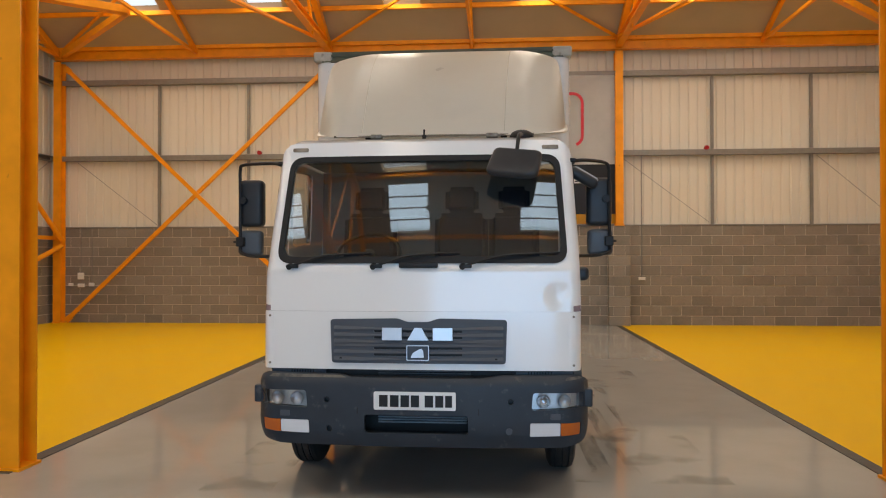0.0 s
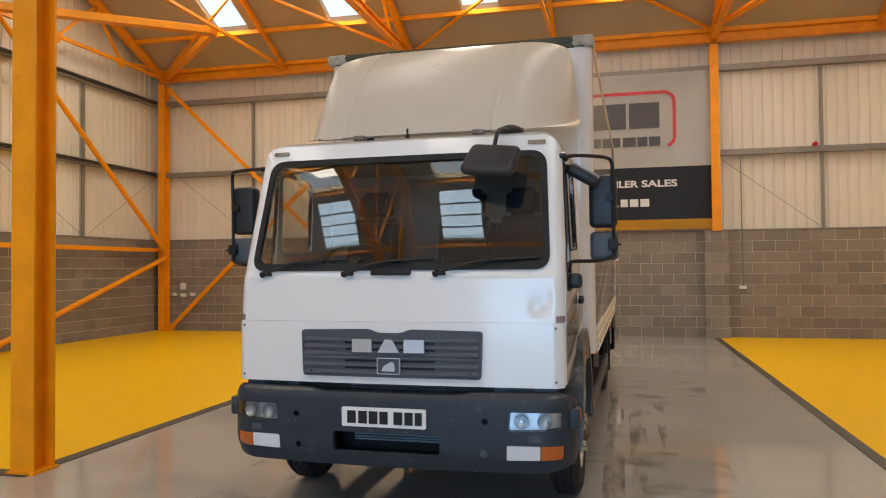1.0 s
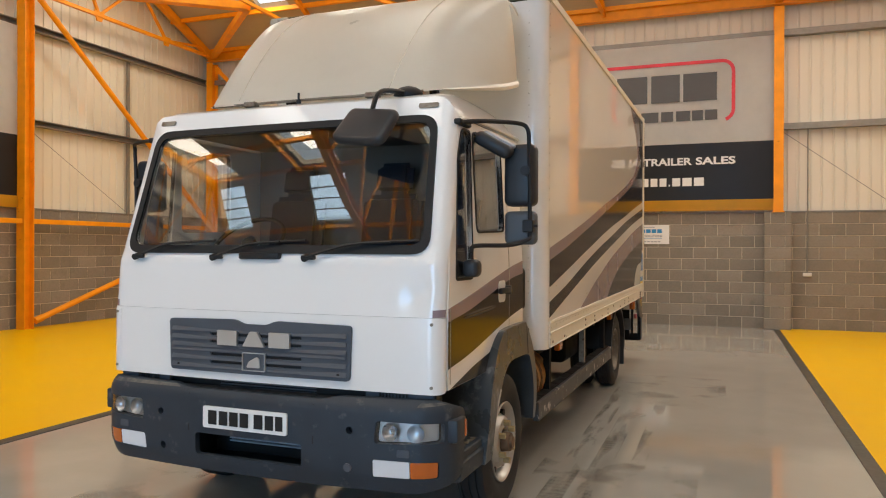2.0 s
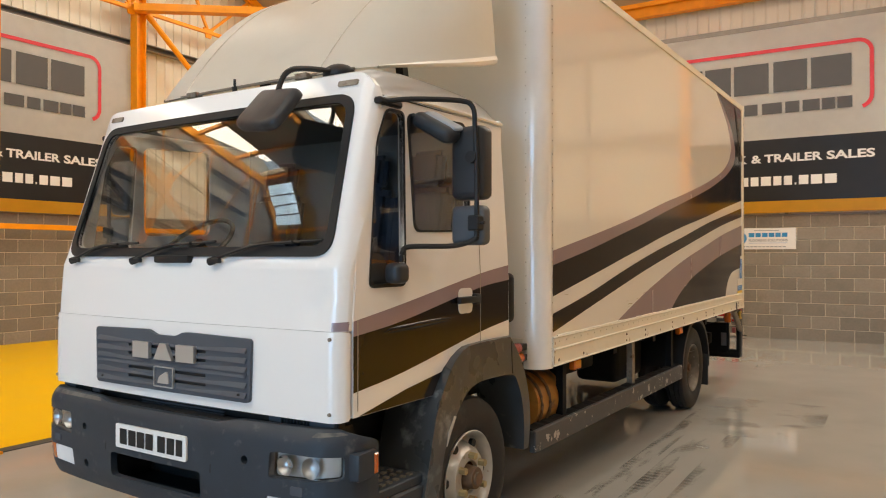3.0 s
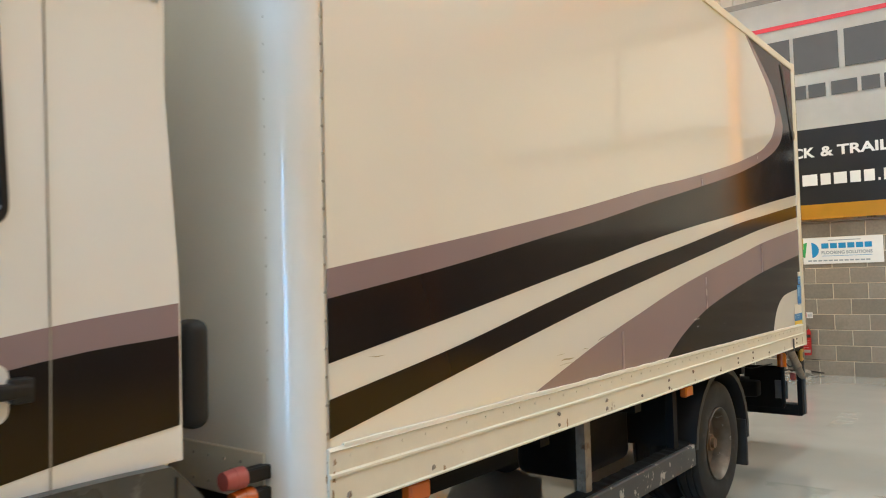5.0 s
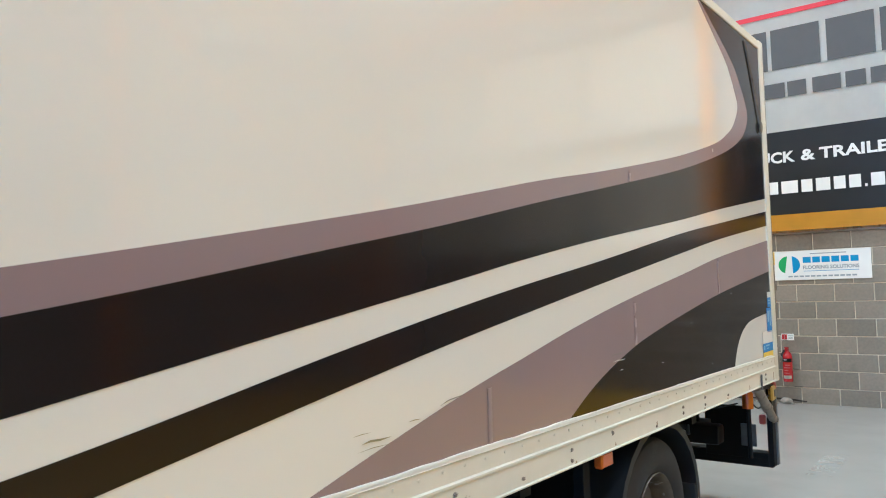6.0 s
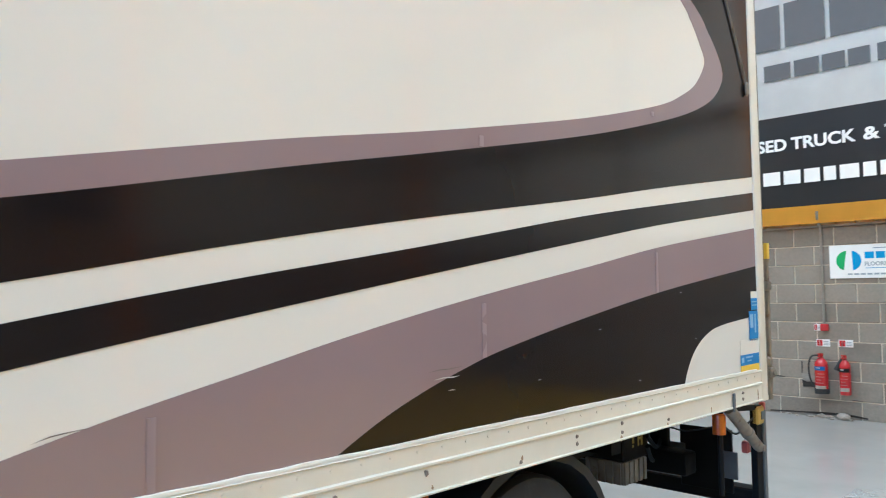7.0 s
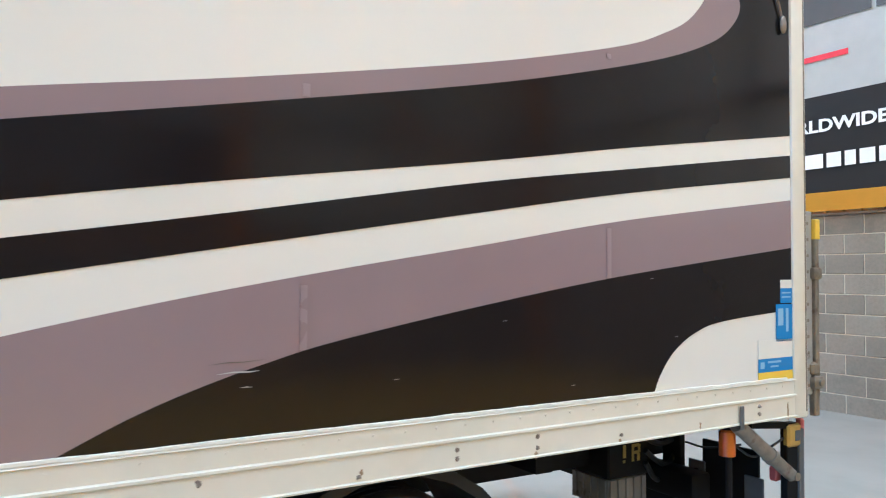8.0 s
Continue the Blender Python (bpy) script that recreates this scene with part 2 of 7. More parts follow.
def pipe(bm, points, r, seg=8, smooth_steps=6):
    """A bent round bar through a few points."""
    line = spline(points, smooth_steps) if smooth_steps else [Vector(p) for p in points]
    rings = []
    for i, p in enumerate(line):
        d = line[min(i + 1, len(line) - 1)] - line[max(i - 1, 0)]
        m = frame_to(p, p + d)
        rings.append([bm.verts.new(m @ Vector((r * math.cos(a), r * math.sin(a), 0))) for a in (2 * math.pi * j / seg for j in range(seg))])
    for a, b in zip(rings, rings[1:]):
        for j in range(seg):
            bm.faces.new((a[j], a[(j + 1) % seg], b[(j + 1) % seg], b[j]))
    bm.faces.new(rings[0][::-1])
    bm.faces.new(rings[-1])
    return bm


def rounded(x0, x1, z0, z1, r, seg=5):
    """Outline of a rectangle with round corners."""
    out = []
    for cx, cz, a0 in ((x1 - r, z0 + r, -90), (x1 - r, z1 - r, 0), (x0 + r, z1 - r, 90), (x0 + r, z0 + r, 180)):
        for i in range(seg + 1):
            a = radians(a0 + 90 * i / seg)
            out.append((cx + r * math.cos(a), cz + r * math.sin(a)))
    return out


def round_corners(pts, r, seg=5):
    """Outline with every corner of pts rounded by about r."""
    out = []
    k = len(pts)
    for i in range(k):
        p, a, b = Vector(pts[i]), Vector(pts[i - 1]), Vector(pts[(i + 1) % k])
        ra = min(r, (a - p).length * 0.45, (b - p).length * 0.45)
        s, e = p + (a - p).normalized() * ra, p + (b - p).normalized() * ra
        for j in range(seg + 1):
            t = j / seg
            out.append(tuple((1 - t) ** 2 * s + 2 * t * (1 - t) * p + t * t * e))
    return out


def sheet(outer, holes, place, thick, cuts_u=(), cuts_v=()):
    """A plate cut to the outline outer with holes, bent to its place by place(u, v, depth), thick deep."""
    bm = bmesh.new()
    for ring in [outer, *holes]:
        vs = [bm.verts.new((u, v, 0)) for u, v in ring]
        for i in range(len(vs)):
            bm.edges.new((vs[i], vs[(i + 1) % len(vs)]))
    bmesh.ops.triangle_fill(bm, edges=bm.edges[:], use_beauty=True, use_dissolve=False)
    for c, no in [(u, (1, 0, 0)) for u in cuts_u] + [(v, (0, 1, 0)) for v in cuts_v]:
        co = (c, 0, 0) if no[0] else (0, c, 0)
        bmesh.ops.bisect_plane(bm, geom=bm.verts[:] + bm.edges[:] + bm.faces[:], plane_co=co, plane_no=no, dist=1e-5)
    flat = [(v, v.co.x, v.co.y) for v in bm.verts]
    border = [e for e in bm.edges if len(e.link_faces) == 1]
    faces = bm.faces[:]
    back = {}
    for v, u, w in flat:
        back[v] = bm.verts.new(place(u, w, thick))
    for f in faces:
        bm.faces.new([back[v] for v in reversed(f.verts)])
    for e in border:
        a, b = e.verts
        bm.faces.new((a, b, back[b], back[a]))
    for v, u, w in flat:
        v.co = place(u, w, 0.0)
    return bm


def text_mesh(body, size, m, mat, parent, depth=0.002, width=None):
    """Writing laid flat on a surface, as a mesh."""
    cu = bpy.data.curves.new("writing", 'FONT')
    cu.body, cu.size, cu.extrude, cu.resolution_u, cu.offset = body, size, depth / 2, 3, size * 0.03
    ob = bpy.data.objects.new("writing", cu)
    scene.collection.objects.link(ob)
    dg = bpy.context.evaluated_depsgraph_get()
    me = bpy.data.meshes.new_from_object(ob.evaluated_get(dg))
    bpy.data.objects.remove(ob)
    bpy.data.curves.remove(cu)
    xs = [v.co.x for v in me.vertices]
    k = (width / (max(xs) - min(xs))) if width else 1.0
    me.transform(m @ Matrix.Diagonal((k, 1, 1, 1)) @ Matrix.Translation((-min(xs), 0, 0)))
    me.materials.clear()
    me.materials.append(mat)
    out = new("writing", me)
    out.parent = parent
    out.matrix_parent_inverse = world_of(parent).inverted()
    return out

# ---- the hall ----
STRIP_L, STRIP_R, BAY_Y = (-3.026, -2.9065), (3.1446, 3.247), 5.53
floor = tagged(part("floor", boxes((X_L - 0.3, X_R + 0.3, Y_BACK - 10, Y_FAR + 0.3, -0.2, 0.0)), M_FLOOR), "polished grey painted concrete floor with tyre marks", "floor", kind="structure")


def floor_paint(name, x0, x1, y0, y1, mat, label, h=0.004):
    bm = bmesh.new()
    box(bm, x0, x1, y0, y1, -0.01, h)
    return tagged(part(name, bm, mat), label, "floor marking", kind="structure")


floor_paint("floor_yellow_1", X_L, STRIP_L[0], BAY_Y + 0.15, Y_FAR, M_YELLOW, "glossy yellow painted floor bay beside the grey aisle")
floor_paint("floor_yellow_2", STRIP_R[1], X_R, BAY_Y + 0.15, Y_FAR, M_YELLOW, "glossy yellow painted floor bay beside the grey aisle")
for k, (x0, x1) in enumerate((STRIP_L, STRIP_R)):
    floor_paint("floor_line_%d" % (k + 1), x0, x1, BAY_Y, Y_FAR, M_BLACKLINE, "black painted line along the yellow floor bay", 0.006)
floor_paint("floor_line_3", X_L, STRIP_L[0], BAY_Y, BAY_Y + 0.15, M_BLACKLINE, "black painted line across the front of the bay", 0.006)
floor_paint("floor_line_4", STRIP_R[1], X_R, BAY_Y, BAY_Y + 0.15, M_BLACKLINE, "black painted line across the front of the bay", 0.006)

# walls: a mortar core with blocks proud of it up to 2.23 m, ribbed lining above
WALL_TOP = 2.23


def wall_core(name, label, *rows):
    return tagged(part(name, boxes(*rows), M_MORTAR), label, "wall", kind="structure")


wall_far = wall_core("wall_far", "block wall with cream ribbed lining above it", (X_L - 0.2, X_R + 0.2, Y_FAR + 0.008, Y_FAR + 0.22, 0, WALL_TOP - 0.004))
wall_left = wall_core("wall_left", "block wall with cream ribbed lining above it", (X_L - 0.2, X_L - 0.008, Y_BACK, Y_FAR + 0.2, 0, WALL_TOP - 0.004))
wall_right = wall_core("wall_right", "block wall with cream ribbed lining above it", (X_R + 0.008, X_R + 0.2, Y_BACK, Y_FAR + 0.2, 0, WALL_TOP - 0.004))
wall_back = tagged(part("wall_back", boxes((X_L - 0.2, DOOR_X0, Y_BACK - 0.2, Y_BACK, 0, 6.4), (DOOR_X1, X_R + 0.2, Y_BACK - 0.2, Y_BACK, 0, 6.4),
                                          (DOOR_X0, DOOR_X1, Y_BACK - 0.2, Y_BACK, DOOR_Z, 6.4)), M_CLAD), "cream lined end wall with an open goods door", "wall", kind="structure")

# ribbed lining sheets, 1 m wide, standing on the blocks


def ribbed(height, wide):
    """One lining sheet: about 1 m wide in x, facing -y, five ribs."""
    bm = bmesh.new()
    prof = []
    for k in range(5):
        a = k * 0.2
        prof += [(a, 0.0), (a + 0.150, 0.0), (a + 0.162, 0.022), (a + 0.188, 0.022)]
    prof.append((1.0, 0.0))
    lo = [bm.verts.new((x * wide, y, 0)) for x, y in prof]
    hi = [bm.verts.new((x * wide, y, height)) for x, y in prof]
    for i in range(len(prof) - 1):
        bm.faces.new((lo[i], lo[i + 1], hi[i + 1], hi[i]))
    me = bpy.data.meshes.new("lining_sheet")
    bm.to_mesh(me)
    bm.free()
    me.materials.append(M_CLAD)
    return me


def place_shared(name, me, m, parent):
    ob = new(name, me)
    ob.parent = parent
    ob.matrix_parent_inverse = world_of(parent).inverted()
    ob.matrix_basis = m
    return ob


rib_far, rib_gable = ribbed(4.55, 1.0542), ribbed(7.4, 1.0815)
for k in range(20):
    place_shared("lining_sheet", rib_far, pose(*site(X_L - 0.2 + k, Y_FAR + 0.10, WALL_TOP - 0.02)), wall_far)
for k in range(26):
    place_shared("lining_sheet", rib_gable, pose(*site(X_L - 0.10, Y_FAR + 0.2 - 26 + k, WALL_TOP - 0.02), 0, 0, 90), wall_left)
    place_shared("lining_sheet", rib_gable, pose(*site(X_R + 0.10, Y_FAR + 1.2 - 26 + k, WALL_TOP - 0.02), 0, 0, -90), wall_right)
tagged(part("wall_outer", boxes((X_L - 0.4, X_R + 0.4, Y_FAR + 0.22, Y_FAR + 0.3, 0, 6.6), (X_L - 0.4, X_L - 0.21, Y_BACK, Y_FAR + 0.3, 0, 9.3),
                                (X_R + 0.21, X_R + 0.4, Y_BACK, Y_FAR + 0.3, 0, 9.3), (X_L - 0.4, X_R + 0.4, Y_BACK - 0.3, Y_BACK - 0.21, DOOR_Z, 7)), M_CLAD),
       "outer skin of the hall", "wall", kind="structure")

# roof lining with openings for the rooflights
bm = bmesh.new()


def roof_patch(x0, x1, ya, yb):
    za, zb = roof_z(ya), roof_z(yb)
    lo = [bm.verts.new(p) for p in ((x0, ya, za), (x1, ya, za), (x1, yb, zb), (x0, yb, zb))]
    hi = [bm.verts.new(v.co + Vector((0, 0, 0.12))) for v in lo]
    bm.faces.new(lo)
    bm.faces.new(hi[::-1])
    for i in range(4):
        bm.faces.new((lo[i], hi[i], hi[(i + 1) % 4], lo[(i + 1) % 4]))


for (ya, yb), (xs, width), (low, high) in zip(LIGHT_Y, LIGHT_ROWS, ((Y_FAR + 0.25, RIDGE_A), (VALLEY, RIDGE_A), (VALLEY, RIDGE_B), (Y_BACK - 0.3, RIDGE_B))):
    x = X_L - 0.3
    for xc in xs:
        roof_patch(x, xc - width / 2, low, high)
        roof_patch(xc - width / 2, xc + width / 2, low, ya)
        roof_patch(xc - width / 2, xc + width / 2, yb, high)
        x = xc + width / 2
    roof_patch(x, X_R + 0.3, low, high)
ceiling = tagged(part("ceiling", bm, M_ROOF, smooth=0), "tan lined pitched roof with translucent rooflight strips", "ceiling", kind="structure")

# steel frame
COL_X = [-9.56, -3.2, 3.22, 9.56]


def steel(name, bm, label, category, group=""):
    return tagged(part(name, bm, M_STEEL, smooth=0), label, category, group)


def column(x, y, h, w=0.2, d=0.22, foot=True, z0=0.0):
    bm = bmesh.new()
    i_beam(bm, (x, y, z0), (x, y, h), w, d, 0.016, 0.012, up=(0, 1, 0))
    if foot:
        box(bm, x - w * 0.6, x + w * 0.6, y - d * 0.6, y + d * 0.6, z0, z0 + 0.02)
    return bm


for x in (-2.979, 3.225):
    steel("steel_column", column(x, 5.70, 6.2), "orange painted steel column standing between floor bays", "column", "columns of the hall")
for x in COL_X:
    inner = abs(x) < 5
    steel("steel_column", column(x, 16.84, 6.05, 0.17, z0=2.222 if inner else 0.0), "orange painted steel column standing on a block pier" if inner else "orange painted steel column standing against the end wall", "column", "columns of the hall")
for x in (-9.62, 9.62):
    for y in (11.75, 5.75, 0.1):
        bm = bmesh.new()
        i_beam(bm, (x, y, 0), (x, y, 6.7), 0.2, 0.2, 0.016, 0.012)
        steel("steel_column", bm, "orange painted steel column standing against the side wall", "column", "columns of the hall")

for y, lab in ((16.8, "orange painted eaves beam along the end wall"), (5.70, "orange painted valley beam between columns")):
    bm = bmesh.new()
    i_beam(bm, (X_L + 0.15, y, 6.24), (X_R - 0.15, y, 6.24), 0.16, 0.30, 0.014, 0.012)
    steel("steel_beam", bm, lab, "beam", "beams of the hall")

# rafters, ties and webs over each line of columns
for x, gable in [(COL_X[0], True), (COL_X[1], False), (COL_X[2], False), (COL_X[3], True)]:
    truss = empty("roof_truss", (x, 11.35, 6.2), "orange painted steel roof truss spanning from wall to valley", "roof truss", "roof trusses")
    for y0, y1 in ((16.85, RIDGE_A), (VALLEY, RIDGE_A)):
        bm = bmesh.new()
        bar(bm, (x, y0, roof_z(y0) - 0.12), (x, y1, roof_z(y1) - 0.12), 0.13, 0.16, 0.004)
        part("rafter", bm, M_STEEL, truss, smooth=0)
    bm = bmesh.new()
    if gable:
        bar(bm, (x, 16.85, 6.2), (x, 5.8, 6.2), 0.07, 0.07, 0.004)
    else:
        i_beam(bm, (x, 16.85, 6.22), (x, 5.8, 6.22), 0.15, 0.16)
    part("tie", bm, M_STEEL, truss, smooth=0)
    nodes = [(15.25, 14.4), (13.35, 12.7), (11.55, 11.0), (9.6, 8.7), (7.6, 7.0)]
    for ya, yb in nodes:
        for y in (ya - 0.32, ya + 0.28):
            bm = bmesh.new()
            top = ya + (1.15 if y > ya else -0.95)
            top = min(max(top, 6.2), 16.4)
            bar(bm, (x, ya, 6.2), (x, top, roof_z(top) - 0.14), 0.05, 0.05)
            part("web", bm, M_STEEL, truss, smooth=0)
        bm = bmesh.new()
        extrude_profile(bm, [(-0.13, 0.08), (0.13, 0.08), (0.06, -0.12), (-0.06, -0.12)], Matrix.Translation((x - 0.012, ya, 6.2)) @ pose(0, 0, 0, 90, 0, 90), 0.03)
        part("gusset", bm, M_STEEL, truss, smooth=0)

# second row of roof trusses, behind the camera
for x in COL_X:
    truss = empty("roof_truss", (x, 0.1, 6.2), "orange painted steel roof truss spanning from valley to wall", "roof truss", "roof trusses")
    for y0, y1 in ((VALLEY, RIDGE_B), (Y_BACK, RIDGE_B)):
        bm = bmesh.new()
        bar(bm, (x, y0, roof_z(y0) - 0.12), (x, y1, roof_z(y1) - 0.12), 0.13, 0.16, 0.004)
        part("rafter", bm, M_STEEL, truss, smooth=0)
    bm = bmesh.new()
    i_beam(bm, (x, 5.7, 6.22), (x, Y_BACK, 6.22), 0.15, 0.16)
    part("tie", bm, M_STEEL, truss, smooth=0)
    for ya, lean in ((4.2, 1.0), (2.2, 0.9), (0.2, 0.8), (-1.8, 0.7), (-3.8, -0.8), (-5.8, -0.8), (-7.6, -0.7)):
        for top in (ya + 1.0, ya - lean):
            bm = bmesh.new()
            bar(bm, (x, ya, 6.2), (x, top, roof_z(top) - 0.14), 0.05, 0.05)
            part("web", bm, M_STEEL, truss, smooth=0)

# secondary rafters, purlins and bracing under the roof lining
for x in (-6.3, 0.0, 6.3):
    bm = bmesh.new()
    for y0, y1 in ((16.85, RIDGE_A), (VALLEY, RIDGE_A), (VALLEY, RIDGE_B)):
        bar(bm, (x, y0, roof_z(y0) - 0.09), (x, y1, roof_z(y1) - 0.09), 0.08, 0.1)
    steel("roof_rafter", bm, "slender orange painted steel rafter under the roof", "rafter", "rafters")
    bm = bmesh.new()
    bar(bm, (x, 16.85, 6.22), (x, 5.8, 6.22), 0.06, 0.06)
    steel("roof_tie", bm, "slender orange painted steel tie under the roof", "roof tie", "roof ties")
for y in (15.69, 14.0, 12.4, 10.3, 8.5, 6.7, 4.8, 3.15, 1.5, -0.1, -1.7, -3.1, -4.6, -6.2, -7.8):
    bm = bmesh.new()
    bar(bm, (X_L, y, roof_z(y) - 0.05), (X_R, y, roof_z(y) - 0.05), 0.07, 0.09)
    steel("purlin", bm, "orange painted steel purlin under the roof lining", "purlin", "purlins")
bm = bmesh.new()
bar(bm, (X_L, 16.72, roof_z(16.72) - 0.03), (X_R, 16.72, roof_z(16.72) - 0.03), 0.05, 0.08)
steel("purlin", bm, "orange painted steel purlin along the eaves", "purlin", "purlins")
for x, s in ((-9.3, 1), (-3.14, -1), (-3.14, 1), (3.16, -1), (3.16, 1), (9.3, -1)):
    bm = bmesh.new()
    bar(bm, (x, 16.6, roof_z(16.6) - 0.1), (x + s * 3.0, 14.5, roof_z(14.5) - 0.1), 0.05, 0.05)
    steel("roof_brace", bm, "slim orange painted diagonal roof brace", "roof brace", "roof braces")
for s in (-1, 1):
    for p, q, w in (((-9.4, 16.7), (-6.42, 13.9), 0.12), ((-6.42, 13.9), (-9.5, 11.6), 0.2), ((-3.14, 16.2), (-4.9, 11.6), 0.055)):
        bm = bmesh.new()
        bar(bm, (s * -p[0] if s > 0 else p[0], p[1], 6.2), (s * -q[0] if s > 0 else q[0], q[1], 6.2), w, 0.14 if w > 0.1 else w, 0.004)
        steel("wind_brace", bm, "orange painted horizontal wind brace below the roof", "wind brace", "wind braces")

# thin bars across the rooflights of the back pitch
for xc in LIGHT_ROWS[3][0]:
    for y in (-3.66, -3.92, -4.18):
        bm = bmesh.new()
        bar(bm, (xc - 0.6, y, roof_z(y) - 0.02), (xc + 0.6, y, roof_z(y) - 0.02), 0.025, 0.025)
        tagged(part("glazing_bar", bm, M_GALV, smooth=0), "thin dark bar across a rooflight", "glazing bar", "glazing bars")

# bracing on the walls
def wall_brace(p, q, r=0.045, flat=True):
    bm = bmesh.new()
    if flat:
        bar(bm, p, q, 0.06, 0.09, 0.004)
    else:
        rod(bm, p, q, r, 14)
    for e, o in ((p, q), (q, p)):
        d = (Vector(o) - Vector(e)).normalized() * 0.16
        bar(bm, e, Vector(e) + d, 0.02, 0.13)
    return steel("wall_brace", bm, "orange painted diagonal steel wall brace", "brace", "wall braces")


wall_brace((-9.34, 16.70, 5.9), (-3.22, 16.70, 0.06))
wall_brace((-9.34, 16.76, 0.06), (-3.22, 16.76, 5.85))
for s in (1, -1):
    wall_brace((s * -9.5, 11.85, 6.15), (s * -9.42, 16.7, 1.95), 0.055, False)
    wall_brace((s * -9.5, 11.85, 0.15), (s * -9.42, 16.7, 1.8), 0.055, False)
    for y0, y1 in ((11.87, 16.7), (5.82, 11.63), (0.22, 5.58)):
        bm = bmesh.new()
        box(bm, *sorted((s * -9.64, s * -9.54)), y0, y1, 1.95, 2.04, 0.004)
        steel("wall_rail", bm, "orange painted steel rail along the top of the block wall", "rail", "wall rails")

# galvanised sheeting rails and struts
def rail(p, q, deep=0.16):
    bm = bmesh.new()
    m = frame_to(p, q)
    extrude_profile(bm, [(-0.075, -deep / 2), (0.075, -deep / 2), (0.075, -deep / 2 + 0.012), (-0.062, -deep / 2 + 0.012), (-0.062, deep / 2 - 0.012),
                         (0.075, deep / 2 - 0.012), (0.075, deep / 2), (-0.075, deep / 2)], m, (Vector(q) - Vector(p)).length)
    return tagged(part("sheeting_rail", bm, M_GALV, smooth=0), "dull galvanised steel sheeting rail across the wall lining", "rail", "sheeting rails")


for z in (3.84, 5.60):
    rail((X_L, Y_FAR + 0.02, z), (X_R, Y_FAR + 0.02, z), 0.115)
    for s in (-1, 1):
        rail((s * 9.81, Y_FAR, z), (s * 9.81, Y_BACK, z), 0.115)
# unseen roof-sloped bars, added so the windscreen mirrors dark lines from this gable
for drop in (0.5, 1.05, 1.6, 2.15, 2.7, 3.25):
    rail((-9.78, 5.5, roof_z(5.5) - drop), (-9.78, RIDGE_B, roof_z(RIDGE_B) - drop), 0.07)
for x in (-7.26, -5.15, -1.0, 1.1, 5.28, 7.40):
    for z0, z1 in ((WALL_TOP, 3.77), (3.92, 5.52)):
        tagged(part("sag_strut", boxes((x - 0.03, x + 0.03, Y_FAR + 0.02, Y_FAR + 0.07, z0, z1)), M_GALV, smooth=0), "thin galvanised strut between sheeting rails", "strut", "sag struts")
for s in (-1, 1):
    for y in (14.4, 8.8, 2.9):
        for z0, z1 in ((WALL_TOP, 3.77), (3.92, 5.52)):
            tagged(part("sag_strut", boxes((s * 9.83 - 0.025, s * 9.83 + 0.025, y - 0.03, y + 0.03, z0, z1)), M_GALV, smooth=0), "thin galvanised strut between sheeting rails", "strut", "sag struts")
tagged(part("sill_flashing", boxes((X_L, X_R, Y_FAR - 0.01, Y_FAR + 0.12, WALL_TOP, WALL_TOP + 0.025), (X_L - 0.12, X_L + 0.01, Y_BACK, Y_FAR - 0.01, WALL_TOP, WALL_TOP + 0.025),
                                   (X_R - 0.01, X_R + 0.12, Y_BACK, Y_FAR - 0.01, WALL_TOP, WALL_TOP + 0.025)), M_GALV), "metal flashing on top of the block wall", "trim", kind="structure")

# bright overcast sky seen through the rooflights and the goods door
M_SKYGLOW = bpy.data.materials.new("overcast_sky_glow")
M_SKYGLOW.use_nodes = True
b = M_SKYGLOW.node_tree.nodes["Principled BSDF"]
b.inputs["Base Color"].default_value = (0.8, 0.8, 0.8, 1)
b.inputs["Emission Color"].default_value = (0.78, 0.90, 1.0, 1)
b.inputs["Emission Strength"].default_value = 1.8
tagged(part("backdrop_sky", boxes((-30, 30, -25, 35, 13.0, 13.05)), M_SKYGLOW), "bright overcast sky above the roof", "sky", kind="structure")
tagged(part("backdrop_yard", boxes((-16, 16, -20.05, -20, -0.2, 12)), M_SKYGLOW), "bright overcast sky beyond the goods door", "sky", kind="structure")

# ---- the truck ----
PLAN = False
M_WHITE = material("white_truck_paint", (0.79, 0.79, 0.785), 0.30, spread=0.006, grain=1.5, coat=0.7, rough_spread=0.0, coat_rough=0.07)
M_GRP = material("white_box_panel", (0.80, 0.785, 0.745), 0.30, spread=0.004, grain=1.0, coat=1.0, rough_spread=0.0, coat_rough=0.025, stain_scale=0.4)
M_DEFLECT = material("white_moulded_fairing", (0.92, 0.87, 0.77), 0.34, spread=0.02, grain=3, stain=(0.84, 0.79, 0.69), stain_at=0.55, stain_soft=0.4, stain_scale=0.8)
M_ALU = material("white_corner_extrusion", (0.82, 0.80, 0.76), 0.14, spread=0.03, rough_spread=0.03, grain=4, coat=0.4, stain=(0.30, 0.22, 0.14), stain_at=0.74, stain_soft=0.05, stain_scale=4)
M_RAIL = material("cream_side_rail_paint", (0.74, 0.70, 0.60), 0.4, spread=0.05, grain=8, stain=(0.22, 0.13, 0.07), stain_at=0.70, stain_soft=0.06, stain_scale=3.5)
M_BLACKV = material("black_vinyl_stripe", (0.0125, 0.0105, 0.0122), 0.12, spread=0.15, grain=3, rough_spread=0.04, coat=0.0, spec=0.24)
M_MAUVE = material("mauve_vinyl_stripe", (0.268, 0.203, 0.224), 0.21, spread=0.04, rough_spread=0.03, grain=2, coat=0.2)
